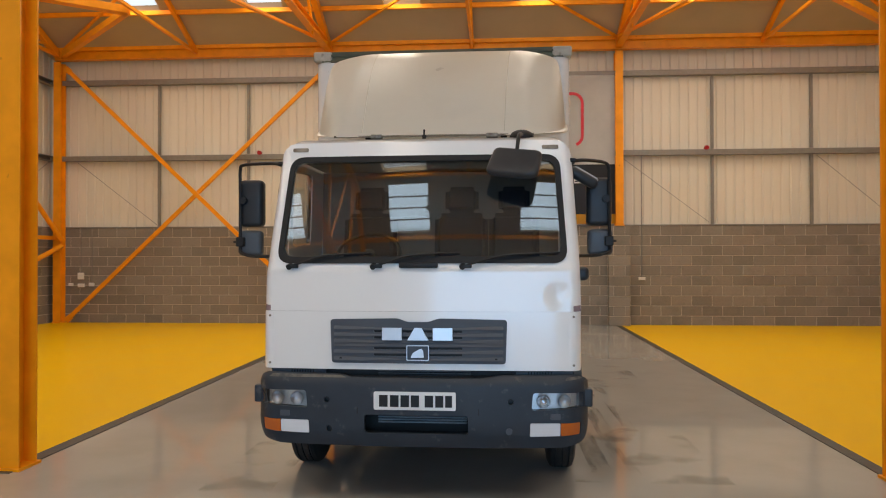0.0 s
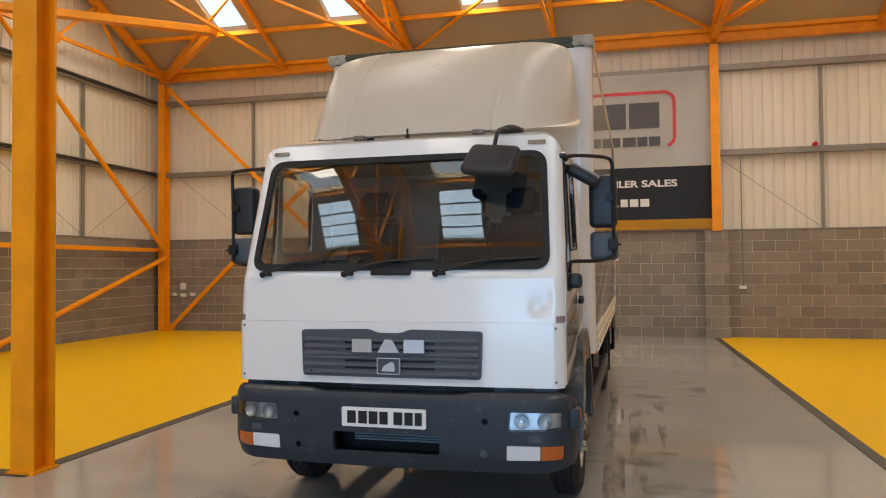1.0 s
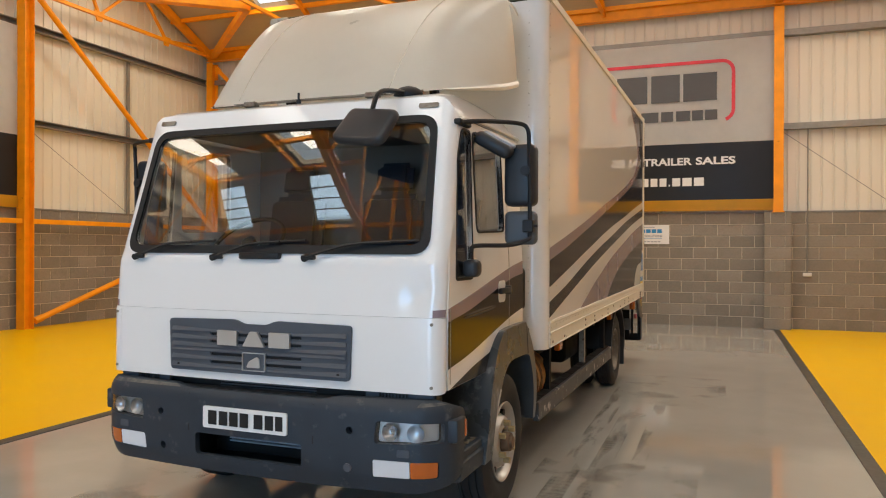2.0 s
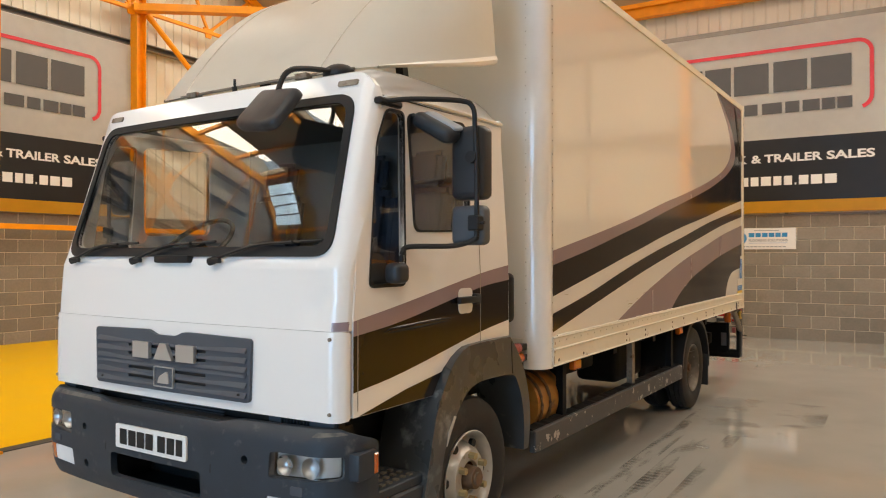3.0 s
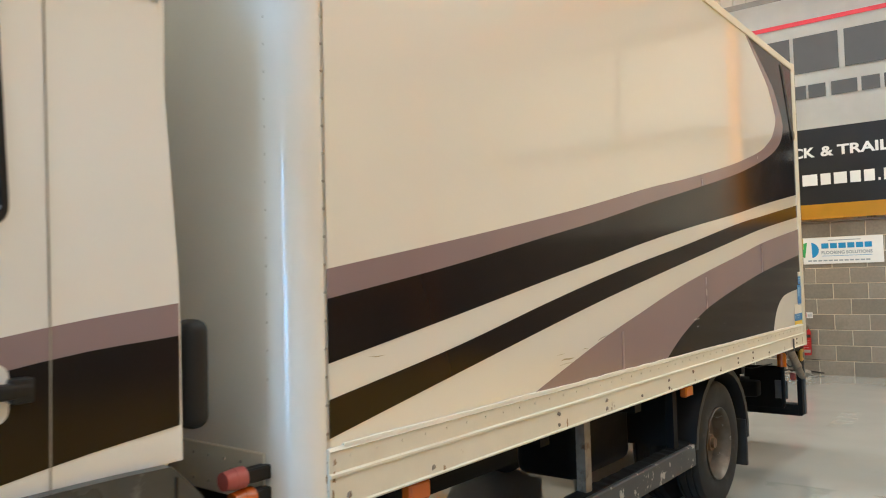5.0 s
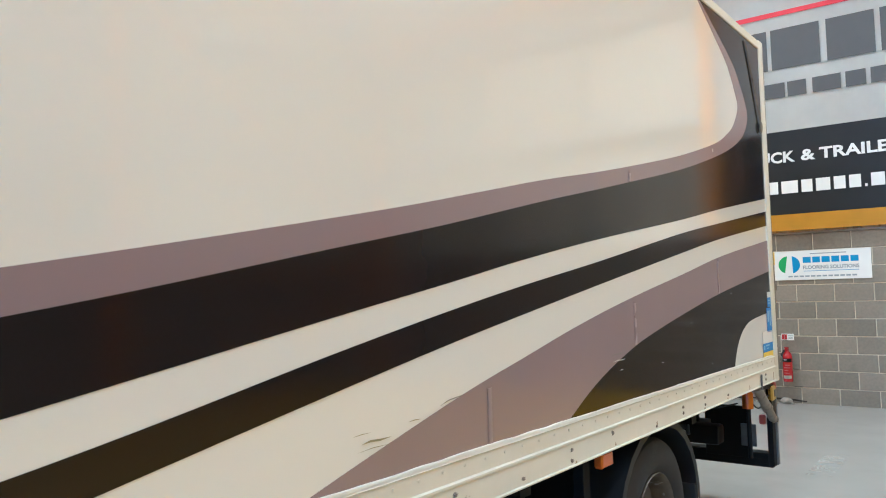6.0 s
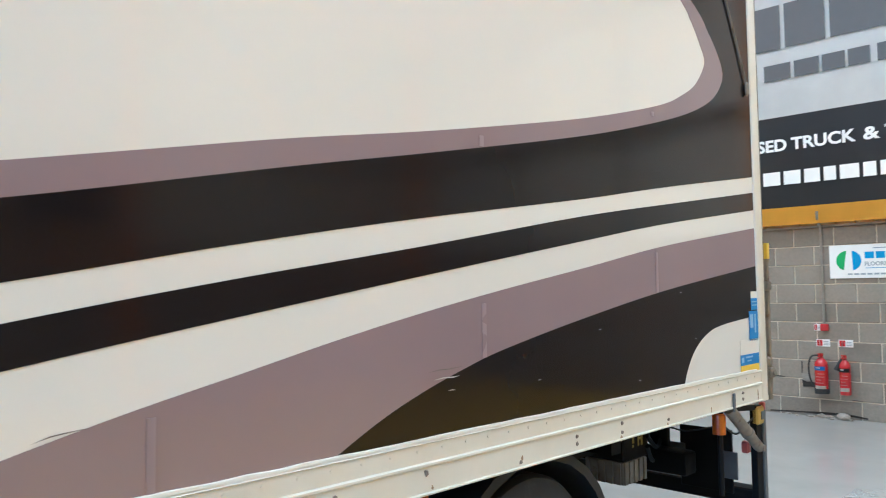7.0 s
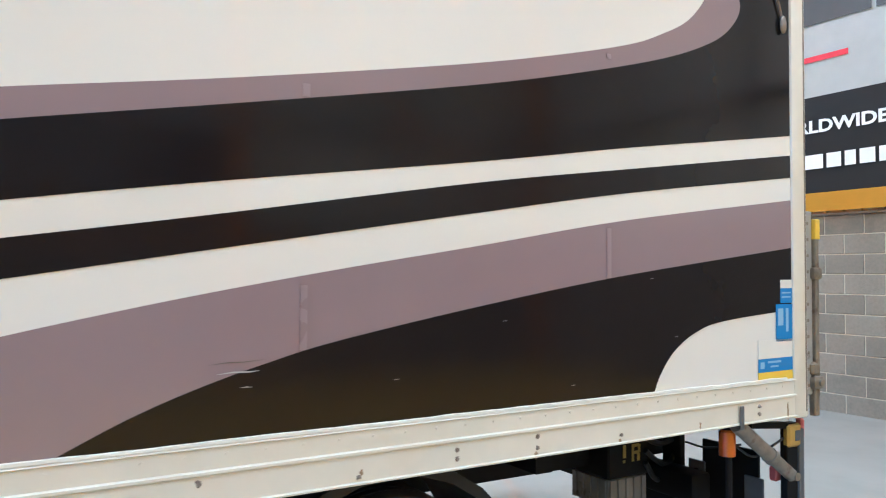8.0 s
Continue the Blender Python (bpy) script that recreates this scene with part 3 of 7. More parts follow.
M_BUMPER = material("dark_grey_bumper_plastic", (0.028, 0.037, 0.050), 0.48, spread=0.12, grain=8, bump=0.08, bump_scale=200, stain=(0.12, 0.12, 0.12), stain_at=0.60, stain_soft=0.16, stain_scale=4.5, spec=0.32)
M_GRILLE = material("grey_grille_plastic", (0.070, 0.080, 0.098), 0.5, spread=0.08, grain=8, spec=0.32)
M_SLAT = material("pale_blue_grey_slat", (0.30, 0.33, 0.37), 0.5, spread=0.15, grain=10)
M_BLACK = material("black_plastic", (0.014, 0.014, 0.015), 0.5, spread=0.15, grain=10, spec=0.32)
M_MIRRORBODY = material("black_mirror_plastic", (0.030, 0.032, 0.036), 0.40, spread=0.15, grain=12, bump=0.05, bump_scale=300, spec=0.32)
M_GREYMIRROR = material("dark_grey_mirror_plastic", (0.075, 0.085, 0.098), 0.5, spread=0.1, grain=12)
M_SEAL = material("black_rubber_seal", (0.012, 0.012, 0.013), 0.6, spread=0.1, spec=0.32)
M_CHASSIS = material("black_chassis_paint", (0.008, 0.008, 0.009), 0.6, spread=0.3, grain=9, stain=(0.022, 0.018, 0.014), stain_at=0.6, stain_soft=0.2, stain_scale=3, spec=0.14)
M_GUARD = material("chipped_grey_guard_rail", (0.055, 0.058, 0.062), 0.5, spread=0.15, grain=8, stain=(0.42, 0.41, 0.38), stain_at=0.60, stain_soft=0.015, stain_scale=5.5)
M_ARCH = material("scuffed_grey_wheel_arch", (0.050, 0.056, 0.062), 0.30, spread=0.2, grain=6, bump=0.05, bump_scale=200, stain=(0.24, 0.25, 0.26), stain_at=0.56, stain_soft=0.14, stain_scale=2.6, spec=0.5)
M_TYRE = material("tyre_rubber", (0.017, 0.016, 0.016), 0.75, spread=0.25, grain=14, stain=(0.05, 0.045, 0.04), stain_at=0.58, stain_soft=0.2, stain_scale=4)
M_RIM = material("silver_wheel_paint", (0.46, 0.45, 0.43), 0.36, metal=0.6, spread=0.1, grain=12, stain=(0.20, 0.14, 0.09), stain_at=0.63, stain_soft=0.1, stain_scale=7)
M_RUST = material("rusty_hub_steel", (0.16, 0.10, 0.06), 0.7, metal=0.3, spread=0.35, grain=25)
M_NUT = material("brass_coloured_nut", (0.42, 0.34, 0.18), 0.4, metal=0.6, spread=0.2, grain=30)
M_SILVER = material("silver_badge", (0.58, 0.59, 0.61), 0.36, metal=0.8, spread=0.05)
M_REFLECTOR = material("headlamp_reflector", (0.66, 0.65, 0.63), 0.38, metal=0.6, rough_spread=0.04, spread=0.05)
M_BOWL = material("lamp_bowl", (0.40, 0.40, 0.40), 0.3, metal=0.9, spread=0.05, rough_spread=0.04)
M_LENS = glass("headlamp_lens", (0.96, 0.97, 0.98))
M_ORANGE = material("orange_lamp_lens", (0.50, 0.11, 0.010), 0.18, spread=0.1, coat=0.5)
M_WHITELENS = material("white_lamp_lens", (0.72, 0.74, 0.77), 0.18, spread=0.05, coat=0.5)
M_REDLENS = material("faded_red_lamp", (0.42, 0.10, 0.09), 0.3, spread=0.1)
M_PLATE = material("number_plate_white", (0.80, 0.80, 0.79), 0.3, spread=0.02, coat=0.3)
M_INTERIOR = material("dark_cab_trim", (0.065, 0.06, 0.056), 0.7, spread=0.15, grain=8)
M_HEADLINER = material("grey_headliner", (0.14, 0.13, 0.12), 0.85, spread=0.1)
M_SEAT = material("dark_blue_seat_cloth", (0.020, 0.020, 0.030), 0.9, spread=0.15, grain=30, bump=0.15, bump_scale=250)
M_AMBER = material("ochre_painted_tank", (0.36, 0.17, 0.035), 0.45, spread=0.2, grain=6, stain=(0.09, 0.05, 0.025), stain_at=0.56, stain_soft=0.15, stain_scale=4)
M_HEADER = material("weathered_green_header", (0.085, 0.085, 0.045), 0.6, spread=0.35, grain=9, stretch=(1, 1, 8), stain=(0.26, 0.24, 0.17), stain_at=0.6)
M_WORN = material("worn_bare_steel", (0.24, 0.21, 0.17), 0.55, metal=0.4, spread=0.35, grain=18, stain=(0.12, 0.07, 0.04), stain_at=0.56, stain_soft=0.12, stain_scale=5)
M_GLASS = glass("windscreen_glass", (0.91, 0.91, 0.89), ior=1.78)
M_MIRROR = material("mirror_glass", (0.9, 0.9, 0.9), 0.02, metal=1.0, spread=0.0, rough_spread=0.0)
M_GAP = material("shaded_door_gap", (0.30, 0.275, 0.225), 0.7, spread=0.2)
M_GLASS_SIDE = glass("side_window_glass", (0.88, 0.90, 0.92), ior=1.8)
M_CAP = material("weathered_cream_cap", (0.46, 0.42, 0.34), 0.55, spread=0.2, grain=14, stain=(0.20, 0.17, 0.12), stain_at=0.55, stain_soft=0.15, stain_scale=7)
M_REARRIM = material("dirty_rear_rim", (0.14, 0.115, 0.09), 0.42, metal=0.5, spread=0.35, grain=18, stain=(0.42, 0.40, 0.37), stain_at=0.62, stain_soft=0.08, stain_scale=6)
M_BACKTRIM = material("grey_cab_back_lining", (0.19, 0.172, 0.15), 0.85, spread=0.1, grain=6)
M_SEAM = material("fairing_joint_line", (0.74, 0.68, 0.56), 0.6, spread=0.15, grain=20)
M_HOOD = material("faded_blue_grey_plastic", (0.30, 0.34, 0.39), 0.5, spread=0.1, grain=12)
M_PLATFORM = material("pale_lift_platform", (0.36, 0.36, 0.35), 0.5, metal=0.3, spread=0.15, grain=12, stain=(0.16, 0.11, 0.07), stain_at=0.62, stain_soft=0.1, stain_scale=5)
M_GREYPLATE = material("blue_grey_steel_plate", (0.105, 0.11, 0.118), 0.5, metal=0.2, spread=0.25, grain=14)
M_DULLYELLOW = material("dull_yellow_housing", (0.42, 0.27, 0.045), 0.5, spread=0.25, grain=16)
M_CABLE = material("black_cable", (0.015, 0.015, 0.015), 0.5)

CX = -0.16
truck = empty("box_truck", (CX, 9.0, 0), "white box truck with black and mauve stripes on grey floor", "truck")


def tp(name, bm, mat, label="", parent=None, smooth=35):
    return part(name, bm, mat, parent or truck, label, smooth)


# -- cab shell: front, two sides, roof, back --
def half(z):
    """Half the cab's width at height z."""
    return 1.037 - max(0.0, z - 1.45) * 0.042


def front_y(u, z):
    """The cab's front, u across from its middle."""
    if z < 1.51:
        y = 5.125 + max(0.0, z - 1.2) * 0.075
    elif z < 1.56:
        y = 5.148 + (z - 1.51) * 0.4
    else:
        y = 5.168 + (z - 1.56) * 0.300
    y += 0.030 * u * u
    d = abs(u) - (half(z) - 0.07)
    if d > 0:
        y += 0.07 - math.sqrt(max(0.0, 0.0049 - min(d, 0.07) ** 2))
    return y


def on_front(lift=0.0):
    def place(u, z, depth):
        return (CX + u * (1 - 0.0), front_y(u, z) - lift + depth, z)
    return place


def on_side(s, lift=0.0):
    def place(y, z, depth):
        return (CX + s * (half(z) + lift - depth), y, z)
    return place


def cuts(a, b, n):
    return [a + (b - a) * i / n for i in range(1, n)]


U_CUTS = [-1.03, -1.015, -1.0, -0.985, -0.97, -0.8, -0.6, -0.4, -0.2, 0, 0.2, 0.4, 0.6, 0.8, 0.97, 0.985, 1.0, 1.015, 1.03]
SCREEN = round_corners([(-0.955, 1.555), (0.955, 1.555), (0.915, 2.285), (-0.915, 2.285)], 0.10, 6)
SCREEN_IN = round_corners([(-0.915, 1.600), (0.915, 1.600), (0.880, 2.245), (-0.880, 2.245)], 0.075, 6)
w1, w2, w3 = half(1.25), half(1.6), half(2.36)
upper = [(-w1 + 0.004, 1.2462), (w1 - 0.004, 1.2462), (w1 - 0.004, 1.45), (w2, 1.7), (w3, 2.275), (w3 - 0.012, 2.318), (w3 - 0.035, 2.352), (w3 - 0.07, 2.376), (w3 - 0.11, 2.385), (-w3 + 0.11, 2.385), (-w3 + 0.07, 2.376), (-w3 + 0.035, 2.352), (-w3 + 0.012, 2.318), (-w3, 2.275), (-w2, 1.7), (-w1 + 0.004, 1.45)]


def dented(u, z, depth):
    """The front with the crumple beside its seam, above the near lamp."""
    x, y, zz = on_front()(u, z, depth)
    for du, dz, ru, rz, d in ((0.88, 1.33, 0.055, 0.075, 0.013), (0.945, 1.385, 0.03, 0.04, 0.008), (0.86, 1.275, 0.05, 0.03, -0.003), (0.92, 1.44, 0.04, 0.03, 0.002)):
        y += d * math.exp(-((u - du) / ru) ** 2 - ((z - dz) / rz) ** 2)
    return (x, y, zz)


DENT_U = sorted(set(U_CUTS + [0.78 + 0.015 * k for k in range(13)]))
DENT_Z = [1.25 + 0.016 * k for k in range(1, 15)] + [1.495, 1.51, 1.535, 1.56, 1.7, 1.85, 2.0, 2.1, 2.25, 2.33]
tp("front_panel", sheet(upper, [SCREEN_IN], dented, 0.025, DENT_U, DENT_Z), M_WHITE, "glossy white cab front with dents above the seam")
lower = round_corners([(-w1 + 0.004, 0.872), (w1 - 0.004, 0.872), (w1 - 0.004, 1.2450), (-w1 + 0.004, 1.2450)], 0.012, 2)
tp("front_flap", sheet(lower, [], on_front(0.007), 0.025, U_CUTS, cuts(0.9, 1.24, 3)), M_WHITE, "white lower front flap")
for s in (-1, 1):
    tp("corner_trim", sheet(round_corners([(s * 0.955, 0.885), (s * 1.035, 0.885), (s * 1.035, 1.235), (s * 0.955, 1.235)], 0.012, 2), [], on_front(0.0085), 0.012, [s * 0.97, s * 0.985, s * 1.0, s * 1.015, s * 1.03]), M_WHITE, "white plastic corner trim")
for s in (-1, 1):
    for z in (0.908, 1.215):
        bm = bmesh.new()
        y = front_y(0.975, z)
        rod(bm, (CX + s * 0.985, y - 0.013, z), (CX + s * 0.985, y - 0.005, z), 0.008, 10)
        tp("trim_screw", bm, M_WORN, "dark trim screw")
screen_seal = tp("screen_seal", sheet(SCREEN, [SCREEN_IN], on_front(0.012), 0.03, U_CUTS[4:-4], ()), M_SEAL, "thick black rubber windscreen seal")
pane = tp("windscreen", sheet(SCREEN_IN, [], on_front(-0.004), 0.004, U_CUTS[5:-5], cuts(1.6, 2.24, 6)), M_GLASS, "laminated windscreen reflecting the roof")
pane.visible_shadow = False

SIDE = [(5.235, 0.884), (5.83, 0.884), (5.92, 1.0), (6.0, 1.055), (6.10, 1.095), (6.62, 1.105), (6.615, 1.6), (6.58, 2.29), (5.53, 2.275), (5.455, 2.2), (5.280, 1.62), (5.258, 1.55), (5.235, 1.3)]
QUARTER = round_corners([(5.342, 1.435), (5.600, 1.435), (5.632, 2.215), (5.50, 2.212), (5.425, 2.06)], 0.035, 4)
DOORWIN = round_corners([(5.697, 1.678), (6.198, 1.695), (6.178, 2.245), (5.672, 2.218)], 0.05, 5)
for s, side in ((1, "near"), (-1, "far")):
    tp("cab_side", sheet(SIDE, [QUARTER, DOORWIN], on_side(s), 0.03, (), [1.3, 1.45, 1.6, 1.8, 2.0, 2.15]), M_WHITE, "white cab door side with striped vinyl below the window")
    for win, grow in ((QUARTER, 0.012), (DOORWIN, 0.012)):
        cy, cz = sum(p[0] for p in win) / len(win), sum(p[1] for p in win) / len(win)
        out = [(cy + (y - cy) * 1.05, cz + (z - cz) * 1.035) for y, z in win]
        tp("window_seal", sheet(out, [win], on_side(s, 0.006), 0.03), M_SEAL, "black window seal")
        pane = tp("window_pane", sheet(win, [], on_side(s, -0.010), 0.004), M_GLASS_SIDE, "tinted side window")
        pane.visible_shadow = False
    # painted and vinyl bands, 2 mm proud
    top = spline([(5.235, 1.285, 0), (5.6, 1.343, 0), (6.27, 1.460, 0), (6.612, 1.505, 0)], 4)
    mid = spline([(5.235, 1.222, 0), (5.6, 1.266, 0), (6.27, 1.387, 0), (6.612, 1.422, 0)], 4)
    low = spline([(5.235, 0.988, 0), (5.6, 1.032, 0), (6.27, 1.150, 0), (6.612, 1.195, 0)], 4)
    ring = lambda a, b: [(p.x, p.y) for p in a] + [(p.x, p.y) for p in reversed(b)]
    tp("stripe", sheet(ring(mid, top), [], on_side(s, 0.002), 0.002), M_MAUVE, "mauve vinyl stripe")
    tp("stripe", sheet(ring(low, mid), [], on_side(s, 0.0022), 0.002), M_BLACKV, "black vinyl stripe")
    tp("stripe", sheet([(5.27, 0.886), (5.828, 0.886), (5.91, 0.99), (5.6, 0.948)], [], on_side(s, 0.002), 0.002), M_BLACKV, "black vinyl stripe")
    # door edges and shut lines
    for y, z0, z1 in ((5.262, 0.91, 1.29), (6.292, 1.09, 2.25)):
        tp("door_gap", sheet([(y - 0.0018, z0), (y + 0.0018, z0), (y + 0.0018, z1), (y - 0.0018, z1)], [], on_side(s, 0.0032), 0.002, (), [1.3, 1.45, 1.8, 2.0]), M_GAP)
    # pressed flute, handle and gutter
    bm = bmesh.new()
    pipe(bm, [(CX + s * 1.008, 5.36, 1.212), (CX + s * 1.021, 5.48, 1.226), (CX + s * 1.025, 5.66, 1.234), (CX + s * 1.023, 5.90, 1.242), (CX + s * 1.010, 6.19, 1.250)], 0.021, 12, 4)
    tp("door_flute", bm, M_BLACKV)
    bm = sheet(rounded(6.065, 6.205, 1.262, 1.392, 0.03), [], on_side(s, 0.004), 0.02)
    cup = tp("handle_cup", bm, M_WHITE, "white recessed handle cup")
    bm = bmesh.new()
    box(bm, *sorted((CX + s * 1.045, CX + s * 1.075)), 6.035, 6.245, 1.315, 1.35, 0.010, 2)
    box(bm, *sorted((CX + s * 1.03, CX + s * 1.072)), 6.200, 6.248, 1.305, 1.36, 0.008, 2)
    tp("door_handle", bm, M_BLACK, "black door handle")
    bm = bmesh.new()
    pipe(bm, [(CX + s * 0.990, 5.46, 2.235), (CX + s * 1.008, 5.56, 2.283), (CX + s * 1.010, 6.1, 2.302), (CX + s * 1.008, 6.585, 2.305)], 0.010, 6, 5)
    tp("gutter", bm, M_WHITE)

for s in (-1, 1):
    tp("stripe", sheet([(s * 0.985, 1.2475), (s * 1.034, 1.2475), (s * 1.034, 1.286), (s * 0.985, 1.283)], [], on_front(0.0025), 0.002, [s * 1.0, s * 1.015, s * 1.03]), M_MAUVE, "mauve vinyl stripe")
# roof
bm = bmesh.new()
rows = []
ROOF_U = sorted(g * v for g in (-1, 1) for v in (0.0001, 0.2, 0.4, 0.6, 0.78, 0.86, 0.88, 0.90, 0.92, 0.94, 0.955, 0.97, 0.98, 0.99, 1.0))
RY = [5.42, 5.44, 5.46, 5.49, 5.52, 5.56, 5.6, 5.75, 5.9, 6.05, 6.2, 6.35, 6.42, 6.47, 6.51, 6.54, 6.56, 6.575, 6.588, 6.595]
crown = [2.372, 2.388, 2.400, 2.411, 2.420, 2.427, 2.432, 2.445, 2.450, 2.450, 2.448, 2.443, 2.438, 2.431, 2.420, 2.407, 2.394, 2.380, 2.362, 2.335]
for y, c in zip(RY, crown):
    w = 1.0 if y > 5.5 else 1.0 - (5.5 - y) * 0.35
    row = []
    for u in ROOF_U:
        z = c - (c - 2.285) * max(0.0, (abs(u) - 0.86) / 0.14) ** 2.6
        # the brow follows the front's curve and its rounded corners
        d = min(0.07, max(0.0, abs(u * w) - 0.929))
        turn = 0.03 * u * u + 0.07 - math.sqrt(max(0.0, 0.0049 - d * d))
        row.append(bm.verts.new((CX + u * w, y + turn * max(0.0, 1 - (y - 5.42) / 0.35), z)))
    rows.append(row)
for a, b in zip(rows, rows[1:]):
    for i in range(len(a) - 1):
        bm.faces.new((a[i], a[i + 1], b[i + 1], b[i]))
bmesh.ops.solidify(bm, geom=bm.faces[:], thickness=0.03)
tp("cab_roof", bm, M_WHITE, "white rounded cab roof", smooth=70)
tp("cab_back", boxes((CX - 1.0, CX + 1.0, 6.575, 6.605, 1.0, 2.33), bevel=0.008), M_WHITE)
tp("cab_back_trim", boxes((CX - 0.98, CX + 0.98, 6.53, 6.57, 1.0, 2.30)), M_BACKTRIM)
tp("headliner", boxes((CX - 0.95, CX + 0.95, 5.50, 6.53, 2.30, 2.335)), M_HEADLINER)
tp("cab_floor", boxes((CX - 1.0, CX + 1.0, 5.17, 6.6, 1.03, 1.08)), M_INTERIOR)
for s in (-1, 1):
    tp("marker_lamp", sheet(rounded(s * 0.855 - 0.055, s * 0.855 + 0.055, 2.323, 2.350, 0.008), [], on_front(0.008), 0.012), M_WORN, "dull roof marker lamp")

# -- cab inside --
bm = bmesh.new()
extrude_profile(bm, round_corners([(5.20, 1.1), (5.55, 1.1), (5.62, 1.42), (5.52, 1.57), (5.22, 1.575)], 0.04, 3), Matrix(((0, 0, 1, CX - 0.97), (1, 0, 0, 0), (0, 1, 0, 0), (0, 0, 0, 1))), 1.94)
tp("dashboard", bm, M_INTERIOR, "dark dashboard behind the windscreen")
bm = bmesh.new()
wheel_m = Matrix.Translation((CX - 0.42, 5.62, 1.62)) @ pose(0, 0, 0, 40, 0, 0)
pts = [wheel_m @ Vector((0.225 * math.cos(a), 0.225 * math.sin(a), 0)) for a in (2 * math.pi * k / 32 for k in range(33))]
pipe(bm, pts, 0.014, 8, 0)
for a in (200, 340, 270):
    rod(bm, wheel_m @ Vector((0, 0, -0.03)), wheel_m @ Vector((0.22 * math.cos(radians(a)), 0.22 * math.sin(radians(a)), 0)), 0.012, 8)
rod(bm, wheel_m @ Vector((0, 0, 0.01)), wheel_m @ Vector((0, 0, -0.32)), 0.045, 12)
tp("steering_wheel", bm, M_BLACK, "black steering wheel")


def seat(x, w):
    bm = bmesh.new()
    box(bm, x - w, x + w, 5.85, 6.3, 1.34, 1.50, 0.05, 3)
    m = pose(x, 6.27, 1.43, -10, 0, 0)
    made = bmesh.ops.create_cube(bm, size=1.0, matrix=m @ Matrix.LocRotScale((0, 0.03, 0.26), None, (2 * w, 0.13, 0.54)))
    bmesh.ops.bevel(bm, geom=list({e for v in made["verts"] for e in v.link_edges}), offset=0.05, segments=3, affect='EDGES')
    made = bmesh.ops.create_cube(bm, size=1.0, matrix=m @ Matrix.LocRotScale((0, 0.03, 0.64), None, (w * 1.25, 0.10, 0.22)))
    bmesh.ops.bevel(bm, geom=list({e for v in made["verts"] for e in v.link_edges}), offset=0.04, segments=3, affect='EDGES')
    for d in (-0.07, 0.07):
        rod(bm, m @ Vector((x * 0 + d, 0.03, 0.5)), m @ Vector((d, 0.03, 0.6)), 0.008, 8)
    tp("cab_seat", bm, M_SEAT, "dark cloth cab seat with headrest")


seat(CX - 0.54, 0.215)
seat(CX + 0.20, 0.215)
seat(CX + 0.62, 0.20)

# -- grille, badge shapes and number plate --
GX0, GX1, GZ0, GZ1 = -0.735, 0.405, 0.915, 1.195
g0, g1, gm = GX0 - CX, GX1 - CX, (GX0 + GX1) / 2 - CX
out = round_corners([(g0 + 0.01, GZ0), (g1 - 0.01, GZ0), (g1, GZ1), (gm + 0.13, GZ1 + 0.008), (gm + 0.07, GZ1 - 0.015), (gm - 0.07, GZ1 - 0.015), (gm - 0.13, GZ1 + 0.008), (g0, GZ1)], 0.022, 4)
slots = [rounded(gm - 0.285, gm + 0.285, z, z + 0.016, 0.006, 2) for z in (0.962, 1.004, 1.072, 1.112)]
grille = tp("grille", sheet(out, slots, on_front(0.022), 0.02, [-0.4, -0.3, -0.1, 0.0, 0.1, 0.3]), M_GRILLE, "grey ribbed grille with black slots")
tp("grille_backing", sheet([(g0 + 0.02, GZ0 + 0.01), (g1 - 0.02, GZ0 + 0.01), (g1 - 0.02, GZ1 - 0.02), (g0 + 0.02, GZ1 - 0.02)], [], on_front(0.0125), 0.004, [-0.3, -0.1, 0.0, 0.1, 0.3]), M_BLACK, parent=grille)
for z in (0.946, 0.990, 1.036, 1.058, 1.099, 1.142):
    for a, b in ((g0 + 0.025, g1 - 0.025),):
        def louvre(u, v, depth, z=z):
            return (CX + u, front_y(u, v) - 0.024 - 0.011 * min(1.0, max(0.0, (z + 0.012 - v) / 0.022)) + depth, v)
        bm = sheet([(a, z - 0.010), (b, z - 0.010), (b, z + 0.012), (a, z + 0.012)], [], louvre, 0.006)
        tp("rib", bm, M_GRILLE, parent=grille)
for u in (g0 + 0.07, g1 - 0.07):
    bm = bmesh.new()
    rod(bm, (CX + u, front_y(u, 0.95) - 0.030, 0.945), (CX + u, front_y(u, 0.95) - 0.01, 0.945), 0.009, 10)
    tp("screw", bm, M_BLACK, parent=grille)
# plain silver blocks where the maker's letters are
for k in range(3):
    u = gm - 0.228 + k * 0.163
    shape = [[(0, 0), (0.125, 0), (0.125, 0.078), (0, 0.078)], [(0, 0), (0.135, 0), (0.09, 0.078), (0.045, 0.078)], [(0, 0), (0.125, 0), (0.125, 0.078), (0, 0.078)]][k]
    tp("badge_block", sheet([(u + a, 1.065 + b) for a, b in shape], [], on_front(0.040), 0.018), M_SILVER, "plain silver badge block", grille)
tp("badge_frame", sheet(rounded(gm - 0.072, gm + 0.072, 0.935, 1.032, 0.006, 2), [rounded(gm - 0.0675, gm + 0.0675, 0.9395, 1.0275, 0.004, 2)], on_front(0.034), 0.012), M_SILVER, "thin silver badge frame", grille)
tp("badge_field", sheet(rounded(gm - 0.067, gm + 0.067, 0.940, 1.027, 0.004, 2), [], on_front(0.027), 0.005), M_GRILLE, "", grille)
tp("badge_shape", sheet(round_corners([(gm - 0.045, 0.953), (gm + 0.04, 0.953), (gm + 0.035, 1.0), (gm + 0.02, 1.012), (gm - 0.03, 0.985)], 0.008, 3), [], on_front(0.033), 0.006), M_SILVER, "plain silver badge shape", grille)

